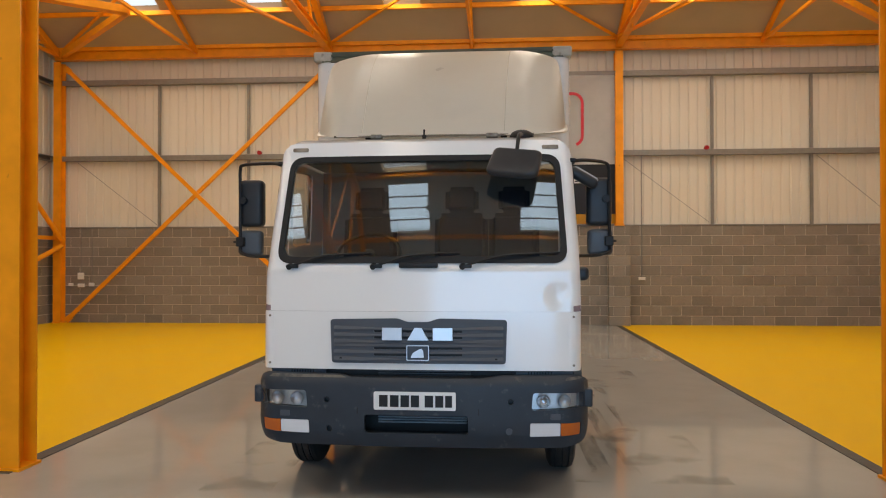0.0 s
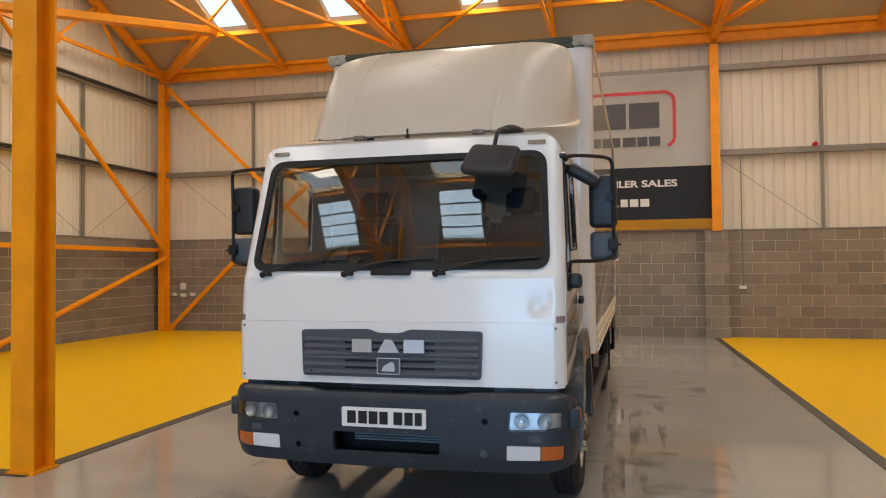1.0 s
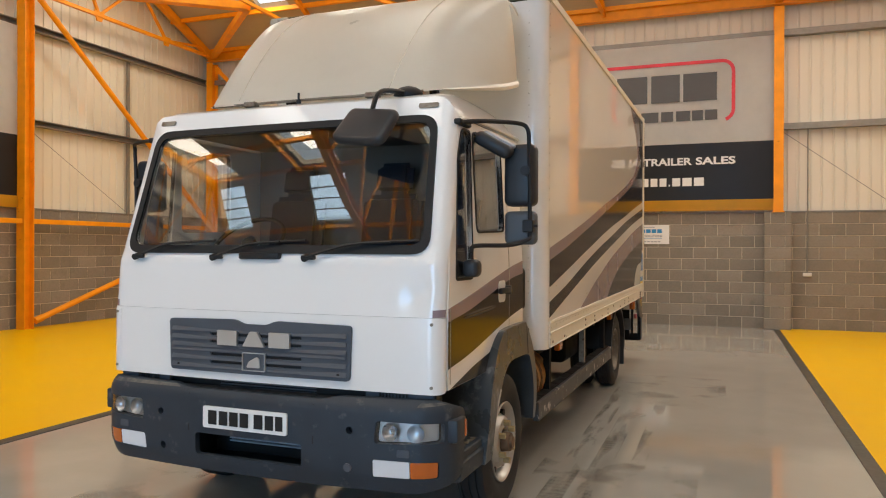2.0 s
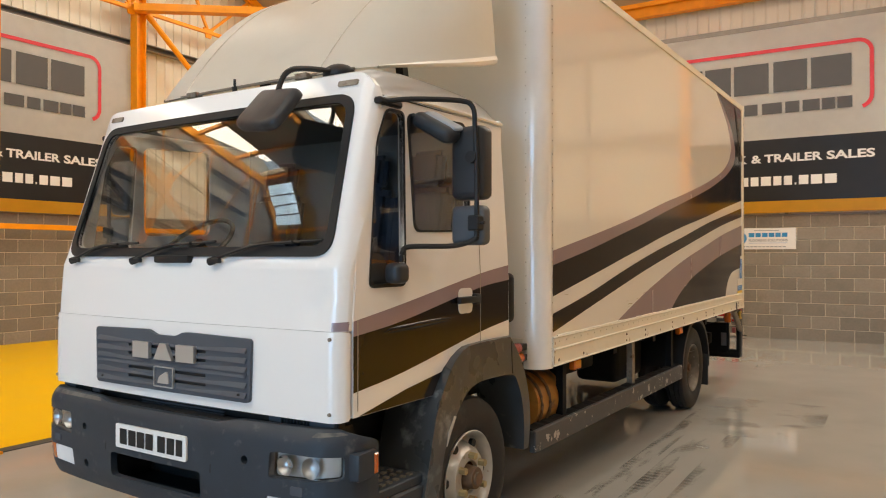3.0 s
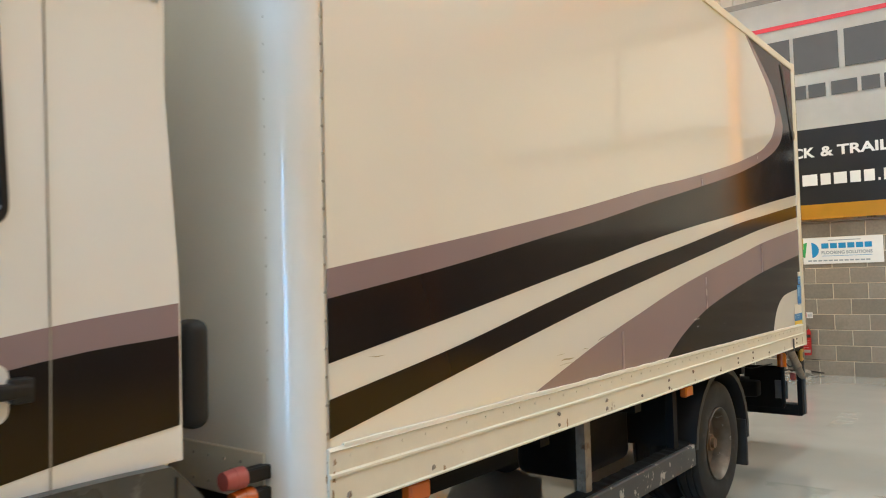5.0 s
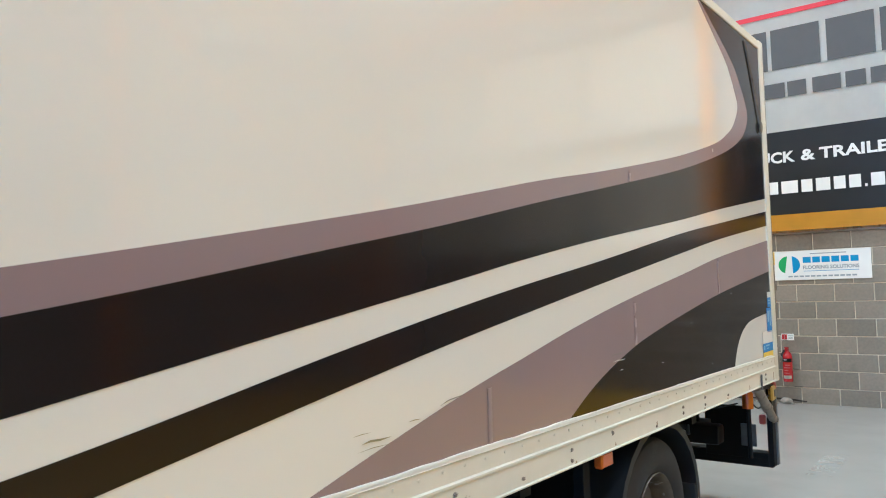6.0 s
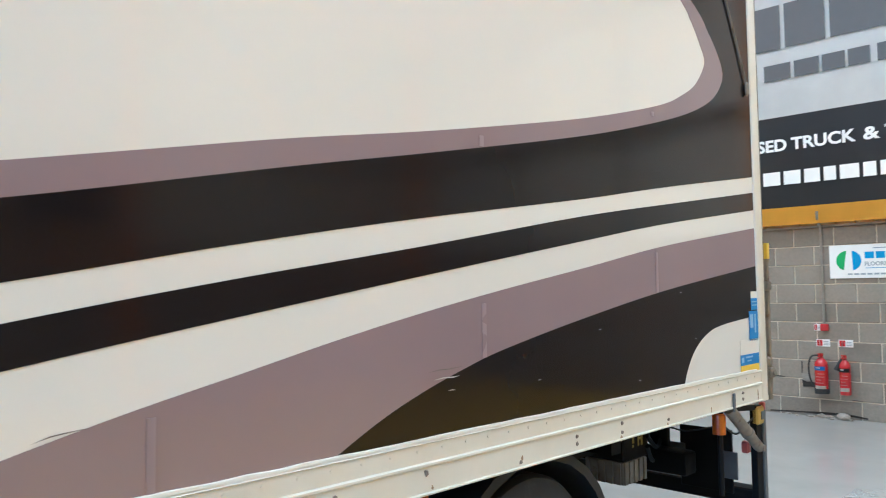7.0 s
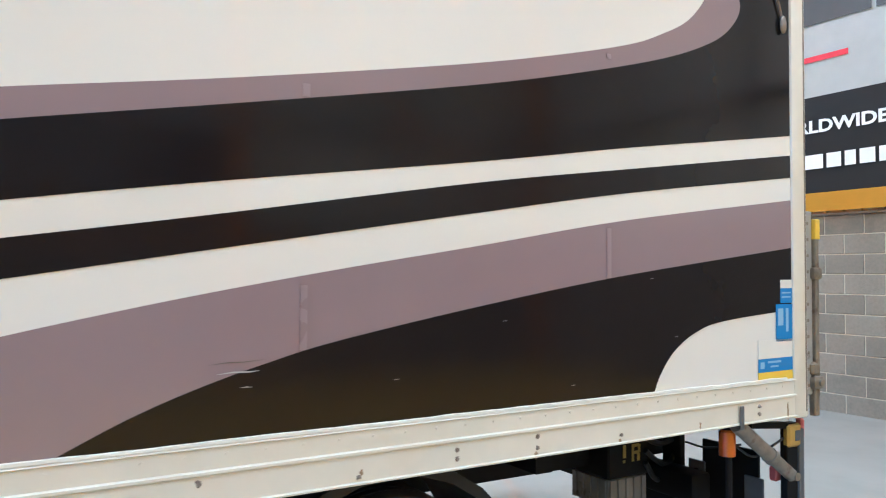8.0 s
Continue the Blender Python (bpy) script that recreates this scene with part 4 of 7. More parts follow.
# -- bumper, wrapped round the front --
BA, BR, BT = 0.885, 0.20, 0.06


def wrap(s):
    a = abs(s)
    sg = 1 if s >= 0 else -1
    if a <= BA:
        return CX + s, 5.035 + 0.05 * (a / BA) ** 2, 0.0, -1.0
    if a <= BA + BR * math.pi / 2:
        th = (a - BA) / BR
        return CX + sg * (BA + BR * math.sin(th)), 5.085 + BR * (1 - math.cos(th)), sg * math.sin(th), -math.cos(th)
    return CX + sg * (BA + BR), 5.085 + BR + (a - BA - BR * math.pi / 2), float(sg), 0.0


def hung(z):
    """Heights on the bumper, which sags towards its lower edge."""
    return z - 0.017 - 0.018 * max(0.0, (0.56 - z) / 0.135)


def on_bumper(lift=0.0):
    def place(s, z, depth):
        x, y, nx, ny = wrap(s)
        tuck = 0.05 * max(0.0, (0.56 - z) / 0.15) ** 2 + 0.045 * max(0.0, (z - 0.79) / 0.08) ** 2
        k = lift - depth - tuck
        return (x + nx * k, y + ny * k, hung(z))
    return place


SE = BA + BR * math.pi / 2 + BT
S_CUTS = [v * g for g in (-1, 1) for v in (0.2, 0.45, 0.7, 0.885, 0.925, 0.965, 1.005, 1.045, 1.085, 1.125, 1.165, 1.2)] + [0.0]
edge = round_corners([(-SE, 0.47), (-0.9, 0.425), (0.9, 0.425), (SE, 0.47), (SE, 0.80), (1.05, 0.865), (0.50, 0.862), (0.42, 0.845), (-0.42, 0.845), (-0.50, 0.862), (-1.05, 0.865), (-SE, 0.80)], 0.03, 3)
lamp_hole, low_hole = {}, {}
for s in (-1, 1):
    lamp_hole[s] = round_corners([(s * 0.715, 0.648), (s * 1.075, 0.664), (s * 1.075, 0.757), (s * 0.725, 0.760)], 0.018, 3)
    low_hole[s] = round_corners([(s * 0.700, 0.492), (s * 1.045, 0.500), (s * 1.045, 0.572), (s * 0.705, 0.572)], 0.012, 3)
mouth = round_corners([(-0.34, 0.505), (0.32, 0.505), (0.32, 0.615), (-0.34, 0.615)], 0.02, 3)
caps = [[(c + 0.019 * math.cos(a), z + 0.019 * math.sin(a)) for a in (2 * math.pi * k / 12 for k in range(12))] for c, z in ((-0.585, 0.705), (-0.57, 0.525), (0.585, 0.705))]
bumper = tp("bumper", sheet(edge, [lamp_hole[-1], lamp_hole[1], low_hole[-1], low_hole[1], mouth, *caps], on_bumper(), 0.035, S_CUTS, [0.46, 0.50, 0.56, 0.79, 0.81, 0.83, 0.85]), M_BUMPER, "scuffed dark grey plastic bumper", smooth=40)
tp("bumper_core", boxes((CX - 0.62, CX - 0.36, 5.10, 5.16, 0.43, 0.83), (CX + 0.36, CX + 0.62, 5.10, 5.16, 0.43, 0.83), (CX - 0.355, CX + 0.355, 5.10, 5.16, 0.64, 0.83), (CX - 0.98, CX + 0.98, 5.22, 5.30, 0.66, 0.84), (CX - 0.98, CX - 0.43, 5.222, 5.298, 0.42, 0.655), (CX + 0.43, CX + 0.98, 5.222, 5.298, 0.42, 0.655)), M_BLACK, parent=bumper)
tp("radiator", boxes((CX - 0.42, CX + 0.42, 5.33, 5.37, 0.40, 0.66), bevel=0.004), M_BLACK, "black radiator core behind the slats", bumper)
for c, z in ((0.575, 0.525),):
    bm = bmesh.new()
    x, y, _, _ = wrap(c)
    rod(bm, (x, y - 0.004, hung(z)), (x, y + 0.02, hung(z)), 0.021, 14)
    tp("bumper_cap", bm, M_GRILLE, "grey round bumper cap", bumper)
for k in range(6):
    z = 0.500 + k * 0.0165
    tp("slat", boxes((CX - 0.29, CX + 0.30, 5.27, 5.295, z, z + 0.008), bevel=0.002), M_SLAT, parent=bumper)
# black tray with side walls, added to keep light out of the mouth
tp("mouth_dark_liner", boxes((CX - 0.42, CX + 0.42, 5.075, 5.335, 0.415, 0.43), (CX - 0.44, CX - 0.425, 5.09, 5.335, 0.415, 0.66), (CX + 0.425, CX + 0.44, 5.09, 5.335, 0.415, 0.66)), M_BLACK, "", bumper)
M_DUST = material("dusty_scuffed_plastic", (0.11, 0.105, 0.095), 0.6, spread=0.3, grain=20, stain=(0.045, 0.05, 0.055), stain_at=0.48, stain_soft=0.12, stain_scale=5)
for u0, u1, z0, z1 in ((-1.0, -0.46, 0.838, 0.858), (0.93, 1.10, 0.835, 0.852)):
    tp("scuffed_edge", sheet(round_corners([(u0, z0), (u1, z0 + 0.006), (u1 - 0.03, z1), (u0 + 0.02, z1)], 0.006, 2), [], on_bumper(0.0012), 0.002, [-0.965, -0.925, -0.885, -0.7, 0.965, 1.005, 1.045, 1.085]), M_DUST, "pale dusty scuff on the bumper edge", bumper)
for u in (-0.385, 0.385):
    tp("bumper_joint", sheet([(u - 0.003, 0.62), (u + 0.003, 0.62), (u + 0.003, 0.82), (u - 0.003, 0.82)], [], on_bumper(0.001), 0.004), M_BLACK, parent=bumper)
for s in (-1, 1):
    lamp = tp("headlamp", sheet([(a * 1.0, b) for a, b in lamp_hole[s]], [], on_bumper(-0.052), 0.006, [s * 0.8, s * 0.885, s * 0.925, s * 0.965]), M_REFLECTOR, "clear twin-bowl headlamp", bumper)
    for u in (0.79, 0.925):
        bm = bmesh.new()
        x, y, nx, ny = wrap(s * u)
        n = Vector((nx, ny, 0))
        base = Vector((x, y, hung(0.706))) - n * 0.05
        rings = []
        for r, d in ((0.012, 0.004), (0.022, 0.008), (0.034, 0.018), (0.044, 0.034)):
            m = frame_to(base + n * d, base + n * (d + 1))
            rings.append([bm.verts.new(m @ Vector((r * math.cos(a), r * math.sin(a), 0))) for a in (2 * math.pi * k / 20 for k in range(20))])
        for a, b in zip(rings, rings[1:]):
            for k in range(20):
                bm.faces.new((a[k], a[(k + 1) % 20], b[(k + 1) % 20], b[k]))
        bm.faces.new(rings[0])
        tp("reflector_bowl", bm, M_BOWL, parent=lamp)
    pane = tp("lens", sheet(lamp_hole[s], [], on_bumper(-0.004), 0.004, [s * 0.8, s * 0.885, s * 0.925, s * 0.965]), M_LENS, "clear lamp lens", lamp)
    pane.visible_shadow = False
    split = 0.895
    tp("fog_lamp", sheet(round_corners([(s * 0.705, 0.494), (s * split, 0.497), (s * split, 0.570), (s * 0.708, 0.570)], 0.008, 2), [], on_bumper(-0.003), 0.02, [s * 0.8]), M_WHITELENS, "white lower lamp", bumper)
    tp("indicator_lamp", sheet(round_corners([(s * (split + 0.004), 0.497), (s * 1.04, 0.502), (s * 1.04, 0.570), (s * (split + 0.004), 0.570)], 0.008, 2), [], on_bumper(-0.003), 0.02, [s * 0.925, s * 0.965, s * 1.005]), M_ORANGE, "orange indicator lamp", bumper)
    tp("washer_cover", sheet(rounded(s * 0.865 - 0.032, s * 0.865 + 0.032, 0.592, 0.628, 0.006, 2), [], on_bumper(0.003), 0.006), M_GRILLE, "grey square cover", bumper)
    # side repeater box on the bumper's end
    xs = sorted((CX + s * (BA + BR - 0.05), CX + s * (BA + BR + 0.022)))
    rep = tp("side_lamp", boxes((*xs, 5.185, 5.315, 0.638, 0.753), bevel=0.012, seg=2), M_BUMPER, "dark side lamp housing", bumper)
    xs = sorted((CX + s * (BA + BR + 0.012), CX + s * (BA + BR + 0.026)))
    tp("amber_lens", boxes((*xs, 5.288, 5.314, 0.653, 0.738), bevel=0.004), M_ORANGE, "orange side lens", rep)
plate = tp("number_plate", sheet(rounded(-0.437 - CX, 0.083 - CX, 0.650, 0.764, 0.01, 3), [], on_bumper(0.012), 0.010), M_PLATE, "white number plate with black bars", bumper)
for k, (a, b) in enumerate(((0.035, 0.09), (0.105, 0.16), (0.172, 0.226), (0.238, 0.29), (0.325, 0.378), (0.392, 0.442), (0.454, 0.497))):
    u = -0.437 - CX
    tp("bar", sheet([(u + a, 0.670), (u + b, 0.670), (u + b, 0.744), (u + a, 0.744)], [], on_bumper(0.0135), 0.0014), M_BLACK, parent=plate)
# dark slot between bumper and flap, with cooling fins
tp("lower_valance", boxes((CX - 0.99, CX + 0.99, 5.20, 5.24, 0.80, 0.93)), M_BLACK)
for s in (-1, 1):
    bm = sheet([(s * 0.62, 0.838), (s * 0.98, 0.838), (s * 0.98, 0.870), (s * 0.62, 0.870)], [], on_front(-0.03), 0.02, [s * 0.8])
    v = tp("vent_strip", bm, M_GRILLE, "grey vent strip")
    for k in range(9):
        u = s * (0.70 + k * 0.018)
        tp("fin", sheet([(u - 0.004, 0.840), (u + 0.004, 0.840), (u + 0.004, 0.868), (u - 0.004, 0.868)], [], on_front(-0.022), 0.01), M_BLACK, parent=v)
for k in range(5):
    z = 0.812 + k * 0.014
    tp("cooling_fin", boxes((CX - 0.27, CX + 0.33, 5.165, 5.175, z, z + 0.005)), M_GRILLE)

# -- wipers --
for u0, u1 in ((-0.86, -0.42), (-0.30, 0.16), (0.28, 0.80)):
    bm = bmesh.new()
    def scr(u, z, o):
        return (CX + u, front_y(u, z) - o, z)
    pipe(bm, [scr(u0 + 0.0, 1.535, 0.03), scr(u0 + 0.08, 1.56, 0.035), scr((u0 + u1) / 2, 1.605, 0.035), scr(u1 - 0.05, 1.618, 0.03)], 0.008, 6, 4)
    pipe(bm, [scr(u0 + 0.14, 1.590, 0.012), scr((u0 + u1) / 2 + 0.05, 1.612, 0.012), scr(u1 + 0.10, 1.625, 0.012)], 0.007, 6, 4)
    rod(bm, scr(u0, 1.53, 0.035), scr(u0, 1.545, -0.01), 0.018, 10)
    box(bm, CX + u0 - 0.02, CX + u0 + 0.06, front_y(u0, 1.54) - 0.04, front_y(u0, 1.54) - 0.015, 1.525, 1.548, 0.005)
    tp("wiper", bm, M_BLACK, "black windscreen wiper")
tp("wiper_box", boxes((CX - 0.13, CX + 0.12, 5.128, 5.18, 1.525, 1.562), bevel=0.008, seg=2), M_BLACK, "black cover below the windscreen")

# -- mirrors --
def mirror_head(name, x0, x1, y0, y1, z0, z1, mat, label, parent, r=0.035):
    bm = bmesh.new()
    box(bm, x0, x1, y0, y1, z0, z1, r, 4)
    head = tp(name, bm, mat, label, parent)
    tp("mirror_glass", boxes((x0 + 0.015, x1 - 0.015, y1 - 0.002, y1 + 0.003, z0 + 0.02, z1 - 0.02), bevel=0.002), M_MIRROR, parent=head)
    return head


for s, out, back in ((1, -0.055, 0.085), (-1, 0.045, 0.0)):
    def sx(u):
        return CX + s * (u + (out if u > 1.1 else 0.0))
    bm = bmesh.new()
    pipe(bm, [(sx(1.005), 5.47, 2.245), (sx(1.10), 5.53 + back * 0.4, 2.262), (sx(1.30), 5.66 + back, 2.270), (sx(1.345), 5.70 + back, 2.24), (sx(1.350), 5.71 + back, 2.15)], 0.012, 8, 6)
    pipe(bm, [(sx(1.350), 5.71 + back, 2.16), (sx(1.352), 5.72 + back, 1.95), (sx(1.352), 5.72 + back, 1.68), (sx(1.345), 5.71 + back, 1.635), (sx(1.25), 5.68 + back, 1.605), (sx(1.05), 5.62, 1.600), (sx(1.035), 5.585, 1.57), (sx(1.032), 5.58, 1.53)], 0.012, 8, 6)
    box(bm, *sorted((sx(0.985), sx(1.03))), 5.43, 5.60, 2.232, 2.262, 0.008)
    arm = tp("mirror_arm", bm, M_BLACK, "black tubular mirror arm")
    mirror_head("main_mirror", *sorted((sx(1.195), sx(1.375))), 5.735 + back, 5.85 + back, 1.822, 2.170, M_MIRRORBODY, "tall black mirror head", arm)
    mirror_head("wide_mirror", *sorted((sx(1.200), sx(1.380))), 5.73 + back, 5.82 + back, 1.608, 1.795, M_GREYMIRROR, "square dark grey wide-angle mirror head", arm, 0.03)
    bm = bmesh.new()
    box(bm, *sorted((sx(1.318), sx(1.378))), 5.69 + back, 5.745 + back, 1.675, 1.745, 0.006)
    rod(bm, (sx(1.375), 5.71 + back, 1.71), (sx(1.40), 5.71 + back, 1.71), 0.008, 8)
    tp("clamp", bm, M_BLACK, parent=arm)
    bm = bmesh.new()
    rod(bm, (sx(1.33), 5.70 + back, 2.015), (sx(1.33), 5.76 + back, 2.015), 0.028, 12)
    tp("clamp", bm, M_BLACK, parent=arm)
# small kerb mirror low on the near door, with its black foot
mirror_head("kerb_mirror", 0.868, 0.955, 5.445, 5.545, 1.435, 1.528, M_MIRRORBODY, "small black mirror beside the quarter window", None, 0.03)
bm = bmesh.new()
km = pose(0.945, 5.76, 2.162, 10, 30, 8)
made = bmesh.ops.create_cube(bm, size=1.0, matrix=km @ Matrix.LocRotScale((0, 0, 0), None, (0.225, 0.13, 0.078)))
bmesh.ops.bevel(bm, geom=list({e for v in made["verts"] for e in v.link_edges}), offset=0.034, segments=4, affect='EDGES', profile=0.5)
door_mirror = tp("door_mirror", bm, M_MIRRORBODY, "rounded dark kerb mirror over the door window", smooth=60)
bm = bmesh.new()
made = bmesh.ops.create_cube(bm, size=1.0, matrix=km @ Matrix.LocRotScale((0.01, 0.03, 0.036), None, (0.19, 0.10, 0.026)))
bmesh.ops.bevel(bm, geom=list({e for v in made["verts"] for e in v.link_edges}), offset=0.016, segments=3, affect='EDGES', profile=0.5)
tp("mirror_hood", bm, M_HOOD, "pale faded mirror hood", door_mirror, smooth=60)
bm = bmesh.new()
rod(bm, (0.85, 5.70, 2.22), (0.94, 5.71, 2.17), 0.012, 8)
tp("mirror_stem", bm, M_BLACK, parent=door_mirror)

# front mirror hung from the roof edge
bm = bmesh.new()
pipe(bm, [(0.51, 5.56, 2.44), (0.50, 5.42, 2.425), (0.49, 5.32, 2.408), (0.484, 5.265, 2.388), (0.478, 5.225, 2.345), (0.465, 5.195, 2.245)], 0.013, 8, 4)
arm = tp("front_mirror_arm", bm, M_BLACK, "black bent mirror arm")
bm = bmesh.new()
bmesh.ops.create_uvsphere(bm, u_segments=18, v_segments=10, radius=1.0, matrix=Matrix.LocRotScale((0.507, 5.575, 2.43), None, (0.085, 0.075, 0.05)))
tp("mirror_foot", bm, M_BLACK, parent=arm)
bm = bmesh.new()
fm = pose(0.455, 5.165, 2.202, 0, 0, -14) @ pose(0, 0, 0, 0, 7, 0) @ pose(0, 0, 0, -37, 0, 0)
rings = []
for d, k in ((-0.034, 0.84), (-0.030, 0.94), (-0.018, 1.01), (0.0, 1.04), (0.022, 1.03), (0.028, 1.0)):
    rings.append([bm.verts.new(fm @ Vector((px * k * 1.10, d * 0.8, pz * k * 1.24))) for px, pz in round_corners([(-0.150, -0.075), (-0.10, -0.092), (0.10, -0.092), (0.150, -0.075), (0.140, 0.085), (-0.140, 0.085)], 0.03, 4)])
for a, b in zip(rings, rings[1:]):
    for k in range(len(a)):
        bm.faces.new((a[k], a[(k + 1) % len(a)], b[(k + 1) % len(a)], b[k]))
bm.faces.new(rings[0][::-1])
bm.faces.new(rings[-1])
tp("front_mirror", bm, M_MIRRORBODY, "black front mirror head", arm)

# -- roof fairing --
def fairing(s, v):
    a = abs(s)
    sg = 1 if s >= 0 else -1
    # profile of the middle, bottom to top
    p0, p1, p2 = Vector((5.545, 2.445)), Vector((6.08, 3.21)), Vector((6.70, 3.345))
    q = (1 - v) ** 2 * p0 + 2 * v * (1 - v) * p1 + v * v * p2
    cheek = max(0.0, (a - 0.5) / 0.5)
    x = 1.0 * (a * 0.66 / 0.5 if cheek == 0 else 0.66 + 0.34 * math.sin(cheek * math.pi / 2))
    x *= 0.99 - 0.075 * v
    y = q.x + 0.05 * (a ** 2) + (max(0.0, 6.47 - q.x - 0.05)) * (1 - math.cos(cheek * math.pi / 2)) ** 0.78
    z = q.y + 0.22 * (1 - v) * cheek ** 1.5 - 0.17 * v * cheek ** 1.8
    return (CX + 0.045 + sg * x, y, z)


bm = bmesh.new()
NS, NV = 60, 18
grid = [[bm.verts.new(fairing(-1 + 2 * i / NS, j / NV)) for i in range(NS + 1)] for j in range(NV + 1)]
for j in range(NV):
    for i in range(NS):
        bm.faces.new((grid[j][i], grid[j][i + 1], grid[j + 1][i + 1], grid[j + 1][i]))
bmesh.ops.solidify(bm, geom=bm.faces[:], thickness=0.02)
fair = tp("roof_fairing", bm, M_DEFLECT, "white moulded wind fairing on the cab roof", smooth=50)
for s in (-1, 1):
    # rolled lip along the lower edge of the cheek
    bm = bmesh.new()
    prev = None
    for k in range(19):
        a = 0.62 + 0.38 * k / 18
        p = Vector(fairing(s * a, 0.0))
        w = 0.036 * min(1.0, k / 14)
        row = [bm.verts.new(p + Vector((s * dx, dy, dz))) for dx, dy, dz in ((-0.01, 0.01, 0.004), (0.008, -0.004, 0.004), (0.016, -0.006, -w * 0.5), (0.010, -0.002, -w), (-0.02, 0.02, -w))]
        if prev:
            for i in range(5):
                bm.faces.new((prev[i], prev[(i + 1) % 5], row[(i + 1) % 5], row[i]))
        else:
            bm.faces.new(row)
        prev = row
    bm.faces.new(prev[::-1])
    tp("lower_lip", bm, M_DEFLECT, parent=fair)
    bm = bmesh.new()
    bar(bm, (CX + s * 0.54, 6.30, 2.43), (CX + s * 0.54, 6.22, 2.86), 0.05, 0.05)
    tp("bracket", bm, M_BLACK, parent=fair)
bm = bmesh.new()
pipe(bm, [fairing(k, 0.0) for k in (-0.55, -0.3, 0, 0.3, 0.55)], 0.008, 6, 4)
tp("lower_seam", bm, M_WORN, parent=fair)
for s in (-1, 1):
    # joint between the middle and the cheek
    bm = bmesh.new()
    pipe(bm, [Vector(fairing(s * (0.385 + 0.07 * k / 12), 0.02 + 0.94 * k / 12)) + Vector((0, -0.001, 0.001)) for k in range(13)], 0.0028, 6, 2)
    tp("joint", bm, M_SEAM, parent=fair)
for u in (-0.30, 0.32):
    p = Vector(fairing(u, 0.0))
    tp("clip", boxes((p.x - 0.04, p.x + 0.04, p.y - 0.03, p.y + 0.02, p.z - 0.02, p.z + 0.01), bevel=0.004), M_WORN, "worn metal clip", fair)
bm = bmesh.new()
rod(bm, (CX - 0.01, 5.53, 2.43), (CX - 0.01, 5.53, 2.485), 0.007, 8)
rod(bm, (CX - 0.01, 5.53, 2.415), (CX - 0.01, 5.53, 2.445), 0.014, 10)
tp("aerial_stub", bm, M_BLACK, "short black aerial stub")

# -- box body, tail slightly high: every height falls by 5 mm per metre towards the cab --
BX0, BX1, BY0, BY1, BZ0, BZ1 = -1.31, 0.955, 6.932, 12.87, 0.908, 3.43
NOSE = -0.005
body = empty("box_body", (CX, 9.8, 0.9))
body.parent = truck
body.matrix_parent_inverse = world_of(truck).inverted()
body["label"] = "white box body with black and mauve stripes"


def settled(p):
    """From the vinyl's cutting plan to its place on the panel."""
    return Vector((p.x, 7.054 + (p.y - 6.962) * 0.979, p.z - 0.016 + 0.0102 * (p.y - 6.962)))


def bp(name, bm, mat, label="", smooth=35, lean=True):
    if lean:
        for v in bm.verts:
            v.co.z += (BY1 - v.co.y) * NOSE
    else:
        for v in bm.verts:
            v.co = settled(v.co)
    return part(name, bm, mat, body, label, smooth)


R_POST = 0.105
M_BOLT = material("dull_weathered_bolt", (0.24, 0.20, 0.165), 0.6, metal=0.2, spread=0.4, grain=40)
M_RIVET = material("dull_rivet", (0.42, 0.39, 0.34), 0.5, metal=0.3, spread=0.2, grain=40)
bp("floor_frame", boxes((BX0 + 0.03, BX1 - 0.03, BY0 + 0.05, BY1, BZ0 + 0.05, BZ0 + 0.18)), M_CHASSIS)
bp("side_panel", boxes((BX1 - 0.025, BX1, BY0 + R_POST + 0.005, BY1 - 0.11, BZ0 + 0.16, BZ1 - 0.03)), M_GRP, "glossy white side panel")
bp("side_panel", boxes((BX0, BX0 + 0.025, BY0 + R_POST + 0.005, BY1 - 0.11, BZ0 + 0.16, BZ1 - 0.03)), M_GRP, "glossy white side panel")
bp("front_bulkhead", boxes((BX0 + R_POST, BX1 - R_POST, BY0, BY0 + 0.025, BZ0 + 0.05, BZ1 - 0.06)), M_GRP, "white front bulkhead panel")
bp("roof_panel", boxes((BX0 + 0.02, BX1 - 0.02, BY0 + 0.05, BY1 - 0.02, BZ1 - 0.01, BZ1 + 0.025)), M_GRP)
bp("rear_wall", boxes((BX0 + 0.02, BX1 - 0.02, BY1 - 0.10, BY1 - 0.05, BZ0 + 0.1, BZ1)), M_GRP)
